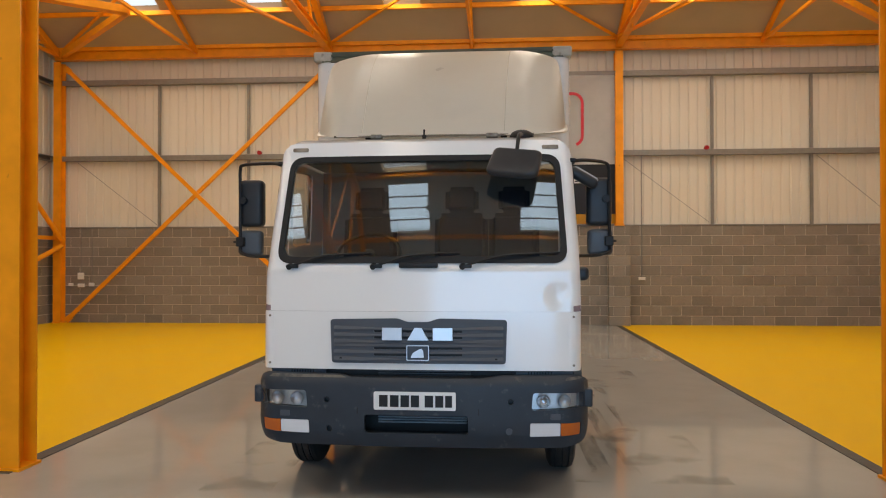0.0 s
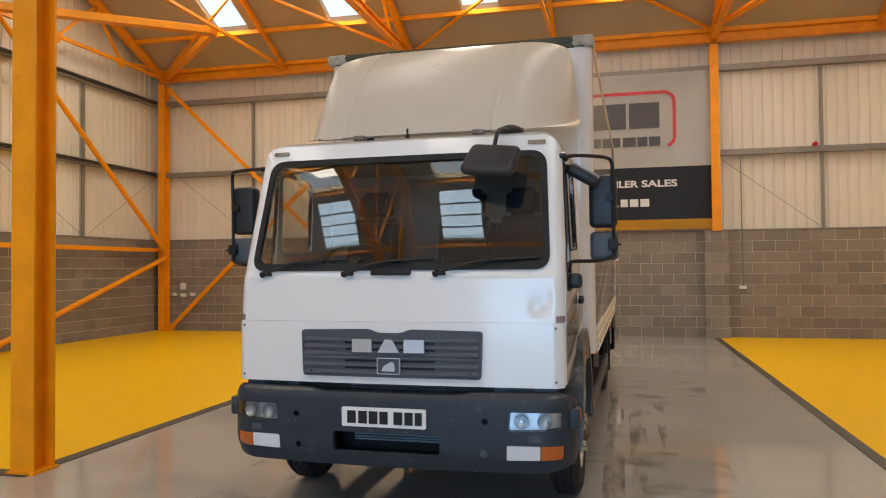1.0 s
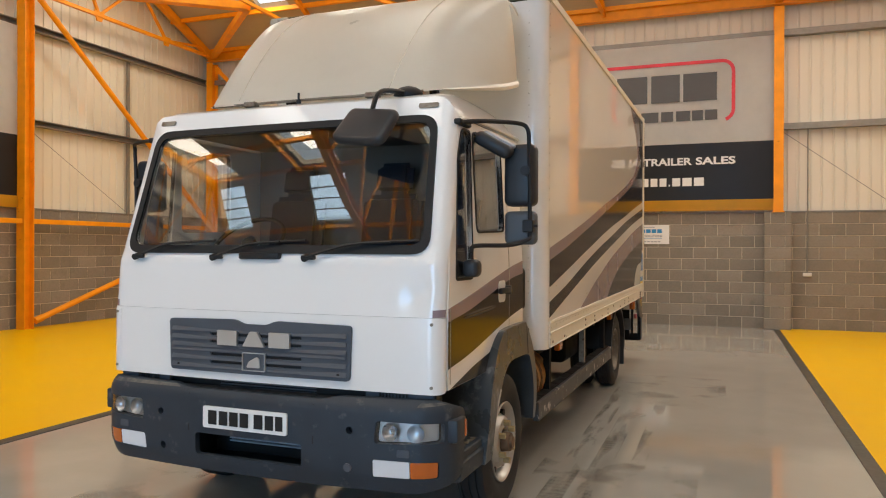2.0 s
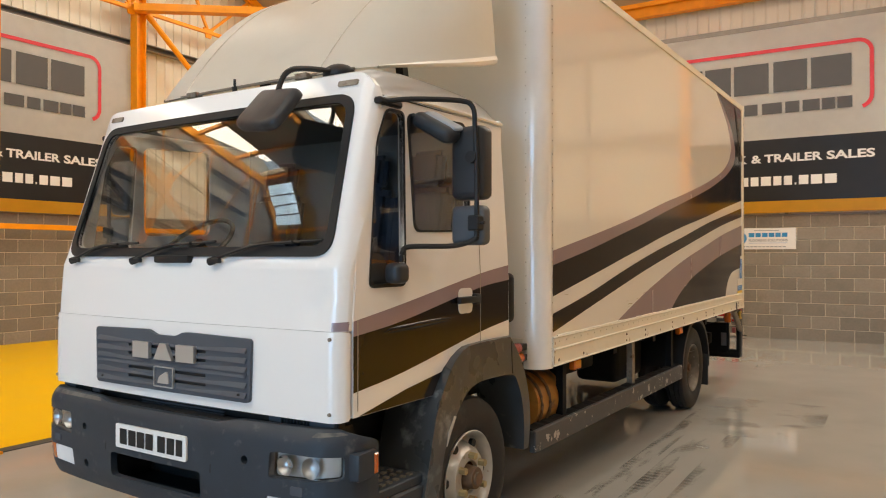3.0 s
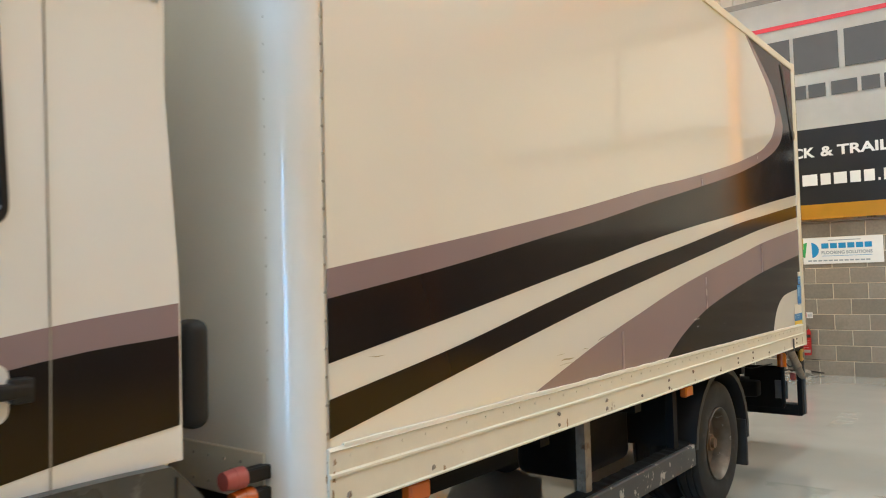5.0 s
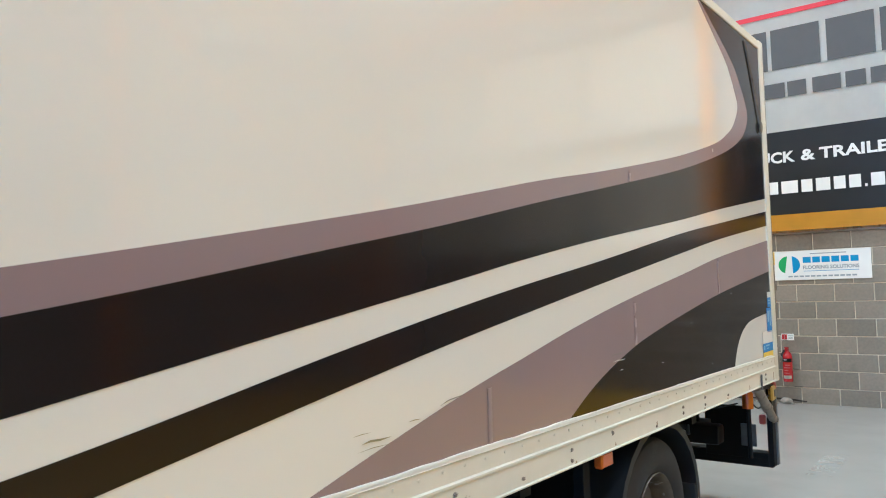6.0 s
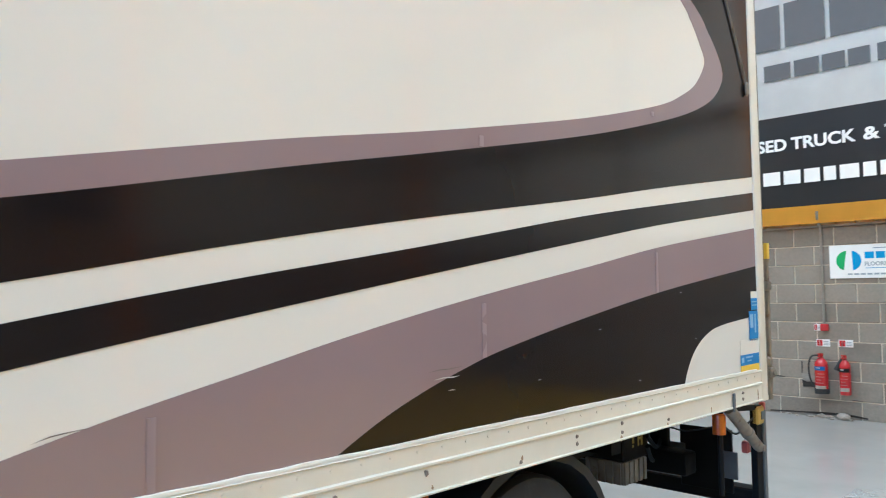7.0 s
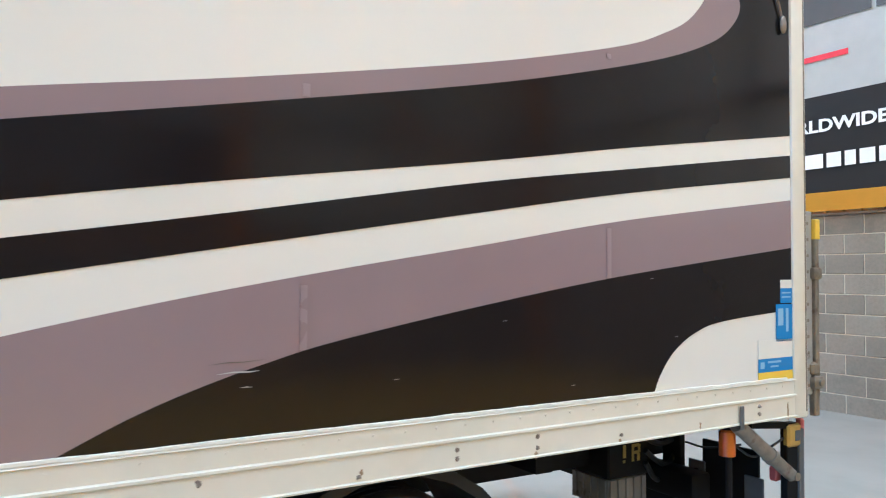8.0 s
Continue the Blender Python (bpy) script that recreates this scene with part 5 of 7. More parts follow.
for s, bx in ((1, BX1), (-1, BX0)):
    bm = bmesh.new()
    cx = bx - s * R_POST
    prof = [(cx + s * R_POST * math.sin(a), BY0 + R_POST - R_POST * math.cos(a)) for a in (math.pi / 2 * k / 10 for k in range(11))]
    prof = [(cx - s * 0.035, BY0 - 0.003), (cx, BY0 - 0.003)] + prof[1:] + [(bx, BY0 + R_POST + 0.02), (bx - s * 0.02, BY0 + R_POST + 0.02), (cx - s * 0.035, BY0 + 0.02)]
    extrude_profile(bm, [(x, y) for x, y in prof], Matrix.Translation((0, 0, BZ0 - 0.01)), BZ1 - 0.05 - BZ0 + 0.01)
    post = bp("corner_post", bm, M_ALU, "white rounded riveted corner post", smooth=30)
    bm = bmesh.new()
    for k in range(30):
        z = BZ0 + 0.06 + k * 0.083
        rod(bm, (cx - s * 0.018, BY0 - 0.003, z), (cx - s * 0.018, BY0 + 0.004, z), 0.005, 6)
        rod(bm, (bx + s * 0.003, BY0 + R_POST + 0.008, z), (bx - s * 0.003, BY0 + R_POST + 0.008, z), 0.0045, 6)
    for v in bm.verts:
        v.co.z += (BY1 - v.co.y) * NOSE
    rv = part("rivet_rows", bm, M_RIVET, post)
    rv["kind"] = "stuff"
    bm = bmesh.new()
    box(bm, *sorted((cx - s * 0.05, bx + s * 0.018)), BY0 - 0.016, BY0 + R_POST + 0.03, BZ1 - 0.055, BZ1 + 0.04, 0.022, 3)
    bp("corner_cap", bm, M_CAP, "weathered cream corner cap")
    # top side rail
    bm = bmesh.new()
    extrude_profile(bm, [(bx - s * 0.05, BZ1 + 0.035), (bx + s * 0.006, BZ1 + 0.02), (bx + s * 0.010, BZ1 - 0.04), (bx - s * 0.01, BZ1 - 0.045), (bx - s * 0.05, BZ1)],
                    Matrix(((1, 0, 0, 0), (0, 0, 1, BY0 + 0.12), (0, 1, 0, 0), (0, 0, 0, 1))), BY1 - BY0 - 0.14)
    bp("top_rail", bm, M_RAIL, "cream top edge rail", smooth=0)
    # bottom side rail: stepped aluminium section
    bm = bmesh.new()
    f = bx + s * 0.004
    extrude_profile(bm, [(bx - s * 0.03, BZ0), (f + s * 0.012, BZ0), (f + s * 0.014, BZ0 + 0.006), (f + s * 0.006, BZ0 + 0.010), (f + s * 0.006, BZ0 + 0.094), (f + s * 0.013, BZ0 + 0.098), (f + s * 0.013, BZ0 + 0.106),
                         (f + s * 0.004, BZ0 + 0.110), (f + s * 0.004, BZ0 + 0.170), (f + s * 0.010, BZ0 + 0.174), (f + s * 0.004, BZ0 + 0.182), (bx - s * 0.03, BZ0 + 0.182)],
                    Matrix(((1, 0, 0, 0), (0, 0, 1, BY0 + R_POST + 0.005), (0, 1, 0, 0), (0, 0, 0, 1))), BY1 - BY0 - R_POST - 0.10)
    rail_ob = bp("bottom_rail", bm, M_RAIL, "cream stepped bottom rail with rusty bolts", smooth=0)
    rng = random.Random(5)
    for y in (7.12, 7.52, 7.95, 8.38, 8.84, 9.25, 9.62, 10.0, 10.5, 10.87, 11.22, 11.64, 12.12, 12.5):
        for z in (BZ0 + 0.032 + rng.uniform(-0.006, 0.006), BZ0 + 0.072 + rng.uniform(-0.006, 0.006)):
            if rng.random() < 0.3:
                continue
            bm = bmesh.new()
            rod(bm, (f, y, z), (f + s * 0.0075, y + rng.uniform(-0.004, 0.004), z + rng.uniform(-0.006, 0.0)), 0.0085 + rng.uniform(0, 0.004), 7)
            rod(bm, (f, y, z), (f + s * 0.0115, y, z), 0.007, 6)
            for v in bm.verts:
                v.co.z += (BY1 - v.co.y) * NOSE
            part("bolt", bm, M_BOLT, rail_ob)
    bm = bmesh.new()
    for k in range(48):
        y = BY0 + 0.2 + k * 0.118
        rod(bm, (f, y, BZ0 + 0.15), (f + s * 0.007, y, BZ0 + 0.15), 0.006, 6)
    for v in bm.verts:
        v.co.z += (BY1 - v.co.y) * NOSE
    rv = part("rivet_row", bm, M_RAIL, rail_ob)
    rv["kind"] = "stuff"
    # rear post
    bm = bmesh.new()
    box(bm, *sorted((bx - s * 0.09, bx + s * 0.012)), BY1 - 0.108, BY1, BZ0 - 0.01, BZ1 + 0.03, 0.010, 2)
    bp("rear_post", bm, M_RAIL, "cream rear door post")
    bp("post_seam", boxes((*sorted((bx + s * 0.0115, bx + s * 0.0135)), BY1 - 0.020, BY1 - 0.011, BZ0 + 0.02, BZ1 - 0.05)), M_WORN, "rusty seam down the rear post")
bm = bmesh.new()
for z0, z1, d in ((BZ1 - 0.055, BZ1 - 0.035, 0.004), (BZ1 - 0.035, BZ1 - 0.008, -0.006), (BZ1 - 0.008, BZ1 + 0.012, 0.006), (BZ1 + 0.012, BZ1 + 0.034, -0.004)):
    box(bm, BX0 + 0.06, BX1 - 0.06, BY0 - 0.006 - d, BY0 + 0.06, z0, z1)
bp("front_header", bm, M_HEADER, "weathered dark green front header rail", smooth=0)


# vinyl bands on both long sides
def curve2(pts, n=6):
    return [(p.x, p.y) for p in spline([(y, z, 0) for y, z in pts], n)]


M_JOINT = material("faded_mauve_joint", (0.281, 0.215, 0.236), 0.3, spread=0.05)
YA, YB, RT = 6.962, 12.788, 3.372
C1 = [(YA, 1.606), (7.72, 1.737), (8.495, 1.880), (9.0, 1.975), (9.44, 2.058), (10.06, 2.163), (10.88, 2.318), (11.40, 2.435), (11.72, 2.52), (11.90, 2.59), (12.07, 2.68), (12.19, 2.82), (12.14, 2.92), (12.04, 3.03), (11.92, 3.12), (11.40, 3.385)]
C2 = [(YA, 1.517), (7.59, 1.624), (8.25, 1.751), (8.786, 1.850), (9.44, 1.975), (10.06, 2.087), (10.88, 2.241), (11.40, 2.355), (11.9, 2.485), (12.2, 2.595), (12.35, 2.69), (12.42, 2.80), (12.36, 2.91), (12.25, 3.01), (12.08, 3.13), (11.45, 3.388)]
C3 = [(YA, 1.325), (7.59, 1.437), (8.249, 1.558), (8.782, 1.650), (9.28, 1.735), (9.963, 1.838), (10.98, 1.975), (11.73, 2.08), (YB, 2.207)]
C4 = [(YA, 1.218), (7.59, 1.322), (8.248, 1.452), (8.78, 1.549), (9.27, 1.628), (9.96, 1.73), (10.96, 1.887), (11.73, 1.985), (YB, 2.112)]
C5 = [(YA, 1.105), (7.591, 1.22), (8.247, 1.338), (8.777, 1.43), (9.27, 1.509), (9.96, 1.616), (10.98, 1.77), (11.696, 1.874), (YB, 2.005)]
C6 = [(8.05, 1.055), (8.485, 1.17), (8.906, 1.274), (9.271, 1.351), (9.585, 1.418), (9.961, 1.49), (10.416, 1.566), (10.979, 1.652), (11.693, 1.764), (YB, 1.896)]
C7 = [(9.53, 1.03), (9.764, 1.139), (9.959, 1.211), (10.175, 1.274), (10.413, 1.33), (10.975, 1.427), (11.687, 1.534), (YB, 1.667)]
C8 = [(11.83, 1.02), (11.878, 1.119), (11.968, 1.219), (12.106, 1.293), (12.296, 1.335), (YB, 1.372)]


def rail_top(y):
    return 1.0795 - 0.0051 * (y - 6.962)


def let_down(curve, drop, tail):
    return [(y, z - drop * min(1.0, (y - YA) / 1.6) * (min(1.0, (YB - y) / 1.5) if tail else 1.0)) for y, z in curve]


c1, c2, c3, c4, c5, c6, c7, c8 = (curve2(c) for c in (let_down(C1, 0.028, False), let_down(C2, 0.029, False), let_down(C3, 0.022, True), let_down(C4, 0.012, True), C5, C6, let_down(C7, -0.009, True), C8))
BANDS = [
    ("mauve", c2 + c1[::-1]),
    ("black", c3 + [(YB, 3.36)] + c2[::-1]),
    ("black", c5 + c4[::-1]),
    ("mauve", c7 + c6[::-1]),
    ("black", [(11.82, rail_top(11.82))] + c8 + c7[::-1]),
]
for s, bx in ((1, BX1), (-1, BX0)):
    for k, (tone, ring) in enumerate(BANDS):
        def place(y, z, depth, s=s, bx=bx, k=k):
            return (bx + s * (0.0016 + 0.0003 * k - depth), y, z)
        bm = sheet(ring, [], place, 0.0015)
        bp("stripe", bm, M_MAUVE if tone == "mauve" else M_BLACKV, tone + " vinyl stripe", smooth=0, lean=False)
for y, z0, z1 in ((10.288, 1.305, 1.525), (11.587, 1.52, 1.738), (9.01, 1.06, 1.275), (11.587, 2.40, 2.44), (10.288, 2.095, 2.155)):
    bp("joint_strip", boxes((BX1 + 0.0036, BX1 + 0.0052, y - 0.012, y + 0.012, z0 + 0.01, z1 - 0.01)), M_JOINT, smooth=0, lean=False)

# scratches and chips in the panel and its vinyl
M_SCRATCH = material("olive_scratch", (0.30, 0.26, 0.14), 0.6, spread=0.3, grain=60)
M_SCRATCH_DARK = material("dark_scratch", (0.13, 0.11, 0.10), 0.6, spread=0.3, grain=60)
M_CHIP = material("white_chip", (0.46, 0.45, 0.43), 0.6, spread=0.1)


def scratch(points, w, mat):
    """A scored line: pointed at both ends, hardly proud of the panel."""
    up, dn = [], []
    for k, (y, z) in enumerate(points):
        h = w * (0.12 if k in (0, len(points) - 1) else 1.0) / 2
        up.append((y, z + h))
        dn.append((y, z - h))
    bp("scratch", sheet(dn + up[::-1], [], lambda y, z, d: (BX1 + 0.0042 - d, y, z), 0.0008), mat, "", 0, False)


scratch([(8.365, 1.186), (8.40, 1.190), (8.44, 1.187), (8.487, 1.188)], 0.006, M_SCRATCH)
scratch([(8.33, 1.212), (8.36, 1.214), (8.40, 1.214)], 0.002, M_SCRATCH)
scratch([(8.35, 1.166), (8.41, 1.170), (8.49, 1.168)], 0.002, M_SCRATCH)
scratch([(8.73, 1.243), (8.77, 1.254), (8.80, 1.257), (8.86, 1.262)], 0.003, M_SCRATCH_DARK)
scratch([(9.995, 1.287), (10.05, 1.291), (10.10, 1.290), (10.165, 1.294)], 0.003, M_SCRATCH_DARK)
scratch([(10.02, 1.258), (10.07, 1.262), (10.12, 1.260), (10.15, 1.262)], 0.004, M_CHIP)
scratch([(10.09, 1.215), (10.11, 1.216), (10.13, 1.214)], 0.003, M_CHIP)
scratch([(7.13, 1.330), (7.17, 1.325), (7.21, 1.327)], 0.003, M_SCRATCH)
scratch([(8.57, 1.217), (8.60, 1.219), (8.63, 1.217)], 0.003, M_SCRATCH)
for y, z in ((11.07, 1.377), (11.83, 1.525), (11.98, 1.28), (10.62, 1.20), (11.4, 1.12)):
    scratch([(y - 0.012, z), (y, z + 0.001), (y + 0.012, z + 0.001)], 0.0018, M_CHIP)
# lifting edge of sealant along the top of the bottom rail
bm = bmesh.new()
prev = None
for k in range(150):
    y = YA + 0.05 + k * (YB - YA - 0.1) / 149
    lift_z = 0.004 * noise.noise(Vector((y * 2.3, 1, 0))) + 0.003 * noise.noise(Vector((y * 9, 4, 0)))
    z = rail_top(y) + 0.001
    row = [bm.verts.new(p) for p in ((BX1 + 0.003, y, z - 0.006), (BX1 + 0.013, y, z - 0.005), (BX1 + 0.011, y, z + 0.003 + lift_z), (BX1 + 0.003, y, z + 0.005 + lift_z))]
    if prev:
        for i in range(4):
            bm.faces.new((prev[i], prev[(i + 1) % 4], row[(i + 1) % 4], row[i]))
    else:
        bm.faces.new(row)
    prev = row
bm.faces.new(prev[::-1])
bp("sealant_edge", bm, M_RAIL, "ragged white sealant edge", 35, False)
# stickers and scratches by the rear post
def label_plate(name, y0, y1, z0, z1, mat, label):
    return bp(name, boxes((BX1 + 0.0030, BX1 + 0.0042, y0, y1, z0, z1)), mat, label, 0, False)


label_plate("sticker", 12.70, 12.79, 1.475, 1.515, M_PLASTIC_WHITE, "white sticker strip")
label_plate("sticker", 12.70, 12.79, 1.405, 1.475, M_BLUE, "blue sticker")
label_plate("sticker", 12.665, 12.79, 1.225, 1.400, M_BLUE, "deep blue sticker")
label_plate("sticker", 12.53, 12.79, 1.150, 1.235, M_PLASTIC_WHITE, "white sticker")
label_plate("sticker", 12.53, 12.79, 1.088, 1.150, M_BLUE, "light blue sticker band")
label_plate("sticker", 12.53, 12.79, 1.03, 1.088, M_LABEL_YELLOW, "yellow sticker band")
# small pale print on the stickers, too fine to read
for y0, y1, z0, z1 in ((12.545, 12.575, 1.105, 1.135), (12.60, 12.70, 1.128, 1.138), (12.62, 12.68, 1.108, 1.116), (12.68, 12.72, 1.30, 1.38), (12.74, 12.76, 1.27, 1.38), (12.71, 12.78, 1.43, 1.437), (12.71, 12.78, 1.45, 1.457)):
    bp("sticker_print", boxes((BX1 + 0.0042, BX1 + 0.0048, y0, y1, z0, z1)), M_STICKER_PRINT, "", 0, False)

# rust where the post, the rail and the sill meet
rng = random.Random(11)


def rust_patch(place, u, v, ru, rv, parent=None):
    ring = [(u + ru * rng.uniform(0.4, 1.2) * math.cos(a), v + rv * rng.uniform(0.4, 1.2) * math.sin(a)) for a in (2 * math.pi * k / 12 for k in range(12))]
    bp("rust_patch", sheet(ring, [], place, 0.0006), M_RUN, "", 0, False)


M_RUN = material("pale_rust", (0.34, 0.24, 0.14), 0.7, spread=0.4, grain=50)
on_rail = lambda y, z, d: (BX1 + 0.0112 - d, y, z)
on_post = lambda y, z, d: (BX1 + 0.0008 - d, y, z)
for y, z, ry, rz in ((6.962, 0.935, 0.006, 0.028), (6.968, 0.99, 0.007, 0.022), (6.972, 1.035, 0.006, 0.014), (7.50, 0.905, 0.010, 0.016), (8.39, 0.915, 0.008, 0.02), (9.62, 0.89, 0.012, 0.012), (10.49, 0.915, 0.008, 0.012), (11.21, 0.88, 0.010, 0.014), (12.74, 0.90, 0.008, 0.05), (8.84, 0.905, 0.007, 0.012), (10.0, 0.90, 0.006, 0.010), (11.64, 0.885, 0.008, 0.012), (12.12, 0.895, 0.006, 0.016)):
    rust_patch(on_rail, y, z, ry, rz)
for y, z, ry, rz in ((6.948, 0.905, 0.006, 0.02), (6.948, 0.99, 0.004, 0.015)):
    rust_patch(on_post, y, z, ry, rz)
# sill along the foot of the front bulkhead
bp("bulkhead_sill", boxes((BX0 + R_POST, BX1 - R_POST - 0.036, BY0 - 0.010, BY0 + 0.01, BZ0 + 0.03, BZ0 + 0.175), bevel=0.003), M_RAIL, "cream bulkhead sill with rivets")
bm = bmesh.new()
for k in range(26):
    for z in (BZ0 + 0.06, BZ0 + 0.14):
        x = BX1 - R_POST - 0.06 - k * 0.082
        rod(bm, (x, BY0 - 0.013, z), (x, BY0 - 0.008, z), 0.005, 6)
rv = bp("rivet_rows", bm, M_RIVET)
rv["kind"] = "stuff"

# cable strap hanging down the rear of the side
bm = bmesh.new()
pipe(bm, [(BX1 + 0.008, 12.42, 3.32), (BX1 + 0.010, 12.55, 3.10), (BX1 + 0.012, 12.68, 2.86), (BX1 + 0.012, 12.72, 2.77)], 0.006, 6, 5)
bmesh.ops.create_uvsphere(bm, u_segments=10, v_segments=6, radius=1.0, matrix=Matrix.LocRotScale((BX1 + 0.015, 12.725, 2.735), None, (0.012, 0.022, 0.045)))
bp("pull_cord", bm, M_WORN, "grey pull cord with a toggle", lean=False)

# -- tail lift: platform folded upright behind the body, frame and rams beneath --
lift = empty("tail_lift", (CX, 12.87, 0.36))
lift.parent = truck
lift.matrix_parent_inverse = world_of(truck).inverted()
lift["label"] = "black tail lift with upright grey platform"
bm = bmesh.new()
box(bm, CX - 1.08, BX1 - 0.035, 12.91, 12.985, 0.99, 1.90, 0.006)
platform = part("platform", bm, M_PLATFORM, lift, "pale grey metal lift platform standing upright")
for k in range(11):
    part("edge_slot", boxes((BX1 - 0.036, BX1 - 0.033, 12.938, 12.952, 1.03 + k * 0.08, 1.045 + k * 0.08)), M_WORN, platform)
bm = bmesh.new()
box(bm, BX1 - 0.055, BX1 - 0.02, 12.988, 13.018, 0.98, 1.86, 0.004)
box(bm, BX1 - 0.065, BX1 - 0.01, 12.965, 13.035, 1.56, 1.62, 0.014, 2)
box(bm, BX1 - 0.07, BX1 - 0.005, 12.955, 13.045, 1.015, 1.085, 0.022, 2)
box(bm, BX1 - 0.06, BX1 - 0.015, 12.955, 13.02, 1.085, 1.15, 0.012)
box(bm, BX1 - 0.055, BX1 - 0.02, 12.975, 13.015, 0.885, 1.02, 0.006)
rod(bm, (BX1 - 0.085, 13.0, 1.05), (BX1 + 0.004, 13.0, 1.05), 0.018, 10)
part("platform_post", bm, M_WORN, lift, "rusty platform hinge post")
part("post_reflector", boxes((BX1 - 0.05, BX1 - 0.016, 12.985, 13.022, 1.76, 1.86), bevel=0.003), M_LABEL_YELLOW, lift, "small yellow reflector")
part("cross_tube", boxes((CX - 0.8, CX + 0.8, 12.43, 12.57, 0.46, 0.60), bevel=0.02, seg=2), M_CHASSIS, lift, "black lift cross tube")
part("under_run_beam", boxes((CX - 1.05, BX1 - 0.03, 12.76, 12.88, 0.27, 0.37), bevel=0.008), M_CHASSIS, lift, "black under-run beam")
for s in (1, -1):
    def lx(u):
        return CX + s * u

    def lb(name, x0, x1, y0, y1, z0, z1, mat, label="", bevel=0.004, parent=None):
        return part(name, boxes((*sorted((lx(x0), lx(x1))), y0, y1, z0, z1), bevel=bevel), mat, parent or lift, label)

    lb("hanger", 0.49, 0.61, 12.56, 12.60, 0.55, 0.90, M_CHASSIS, "black lift hanger plate")
    plate = lb("cover_plate", 0.55, 0.66, 12.69, 12.70, 0.49, 0.605, M_GREYPLATE, "grey steel cover plate")
    bm = bmesh.new()
    rod(bm, (lx(0.605), 12.685, 0.545), (lx(0.605), 12.692, 0.545), 0.018, 12)
    part("plate_hole", bm, M_CHASSIS, plate)
    lb("lift_plate", 0.60, 0.94, 12.74, 12.76, 0.33, 0.71, M_CHASSIS, "black lift carrier plate")
    lb("lift_plate", 0.87, 0.98, 12.725, 12.735, 0.42, 0.584, M_GREYPLATE, "grey steel carrier plate")
    lb("red_lamp", 1.00, 1.045, 12.735, 12.775, 0.585, 0.655, M_REDLENS, "small red lamp", 0.008)
    # upright: black web with a blue-grey flange behind it
    lb("upright", 1.05, 1.09, 12.755, 12.835, 0.28, 0.87, M_CHASSIS, "black upright")
    lb("upright", 1.05, 1.10, 12.835, 12.875, 0.28, 0.84, M_GREYPLATE, "blue-grey upright flange")
    bm = bmesh.new()
    bar(bm, (lx(1.07), 12.50, 0.885), (lx(1.07), 12.76, 0.86), 0.03, 0.03)
    part("stay", bm, M_CHASSIS, lift)
    box1 = lb("marker_box", 1.06, 1.10, 12.755, 12.855, 0.755, 0.865, M_DULLYELLOW, "dull yellow lamp housing", 0.01)
    lb("lamp_lens", 1.099, 1.104, 12.80, 12.84, 0.785, 0.835, M_GREYPLATE, "grey lamp window", 0.003, box1)
    lb("rear_marker", 1.06, 1.098, 12.858, 12.885, 0.79, 0.885, M_REDLENS, "faded red lamp on the rear corner", 0.008)
    # ram with its collar
    a, b = Vector((lx(1.09), 12.385, 0.900)), Vector((lx(1.09), 12.785, 0.622))
    bm = bmesh.new()
    rod(bm, a, a.lerp(b, 0.62), 0.034, 16)
    rod(bm, a.lerp(b, 0.58), a.lerp(b, 0.64), 0.039, 16)
    rod(bm, a.lerp(b, 0.62), b, 0.031, 16)
    rod(bm, b - Vector((s * 0.035, 0, 0)), b + Vector((s * 0.035, 0, 0)), 0.02, 10)
    part("lift_ram", bm, M_WORN, lift, "grey hydraulic ram")
    lb("ram_bracket", 1.129, 1.138, 12.355, 12.382, 0.885, 0.992, M_GREYPLATE, "grey ram bracket")
    # orange beacon on its post
    bm = bmesh.new()
    rod(bm, (lx(1.02), 12.41, 0.745), (lx(1.02), 12.41, 0.855), 0.038, 16)
    rod(bm, (lx(1.02), 12.41, 0.850), (lx(1.02), 12.41, 0.865), 0.034, 16, 0.028)
    lamp_ob = part("side_marker", bm, M_ORANGE, lift, "orange lamp under the body")
    bm = bmesh.new()
    rod(bm, (lx(1.02), 12.42, 0.40), (lx(1.02), 12.42, 0.745), 0.016, 10)
    part("lamp_post", bm, M_CHASSIS, lamp_ob, "dark rod")
    bm = bmesh.new()
    rod(bm, (lx(1.02), 12.41, 0.86), (lx(1.02), 12.41, 0.90), 0.024, 10)
    part("lamp_mount", bm, M_CHASSIS, lamp_ob)
    for pts in (((0.62, 12.30, 0.70), (0.60, 12.42, 0.62), (0.57, 12.52, 0.60), (0.55, 12.60, 0.66)), ((0.62, 12.30, 0.64), (0.59, 12.40, 0.54), (0.56, 12.50, 0.53), (0.52, 12.60, 0.57)), ((0.60, 12.30, 0.76), (0.58, 12.45, 0.71), (0.55, 12.60, 0.72))):
        bm = bmesh.new()
        pipe(bm, [(lx(u), y, z) for u, y, z in pts], 0.014, 8, 5)
        part("hose", bm, M_CABLE, lift, "black hydraulic hose")
    for pts in (((0.61, 12.60, 0.71), (0.70, 12.66, 0.69), (0.86, 12.72, 0.73)), ((1.02, 12.44, 0.80), (1.05, 12.55, 0.73), (1.06, 12.66, 0.76), (1.07, 12.76, 0.80))):
        bm = bmesh.new()
        pipe(bm, [(lx(u), y, z) for u, y, z in pts], 0.006, 6, 5)
        part("cable", bm, M_CABLE, lift)

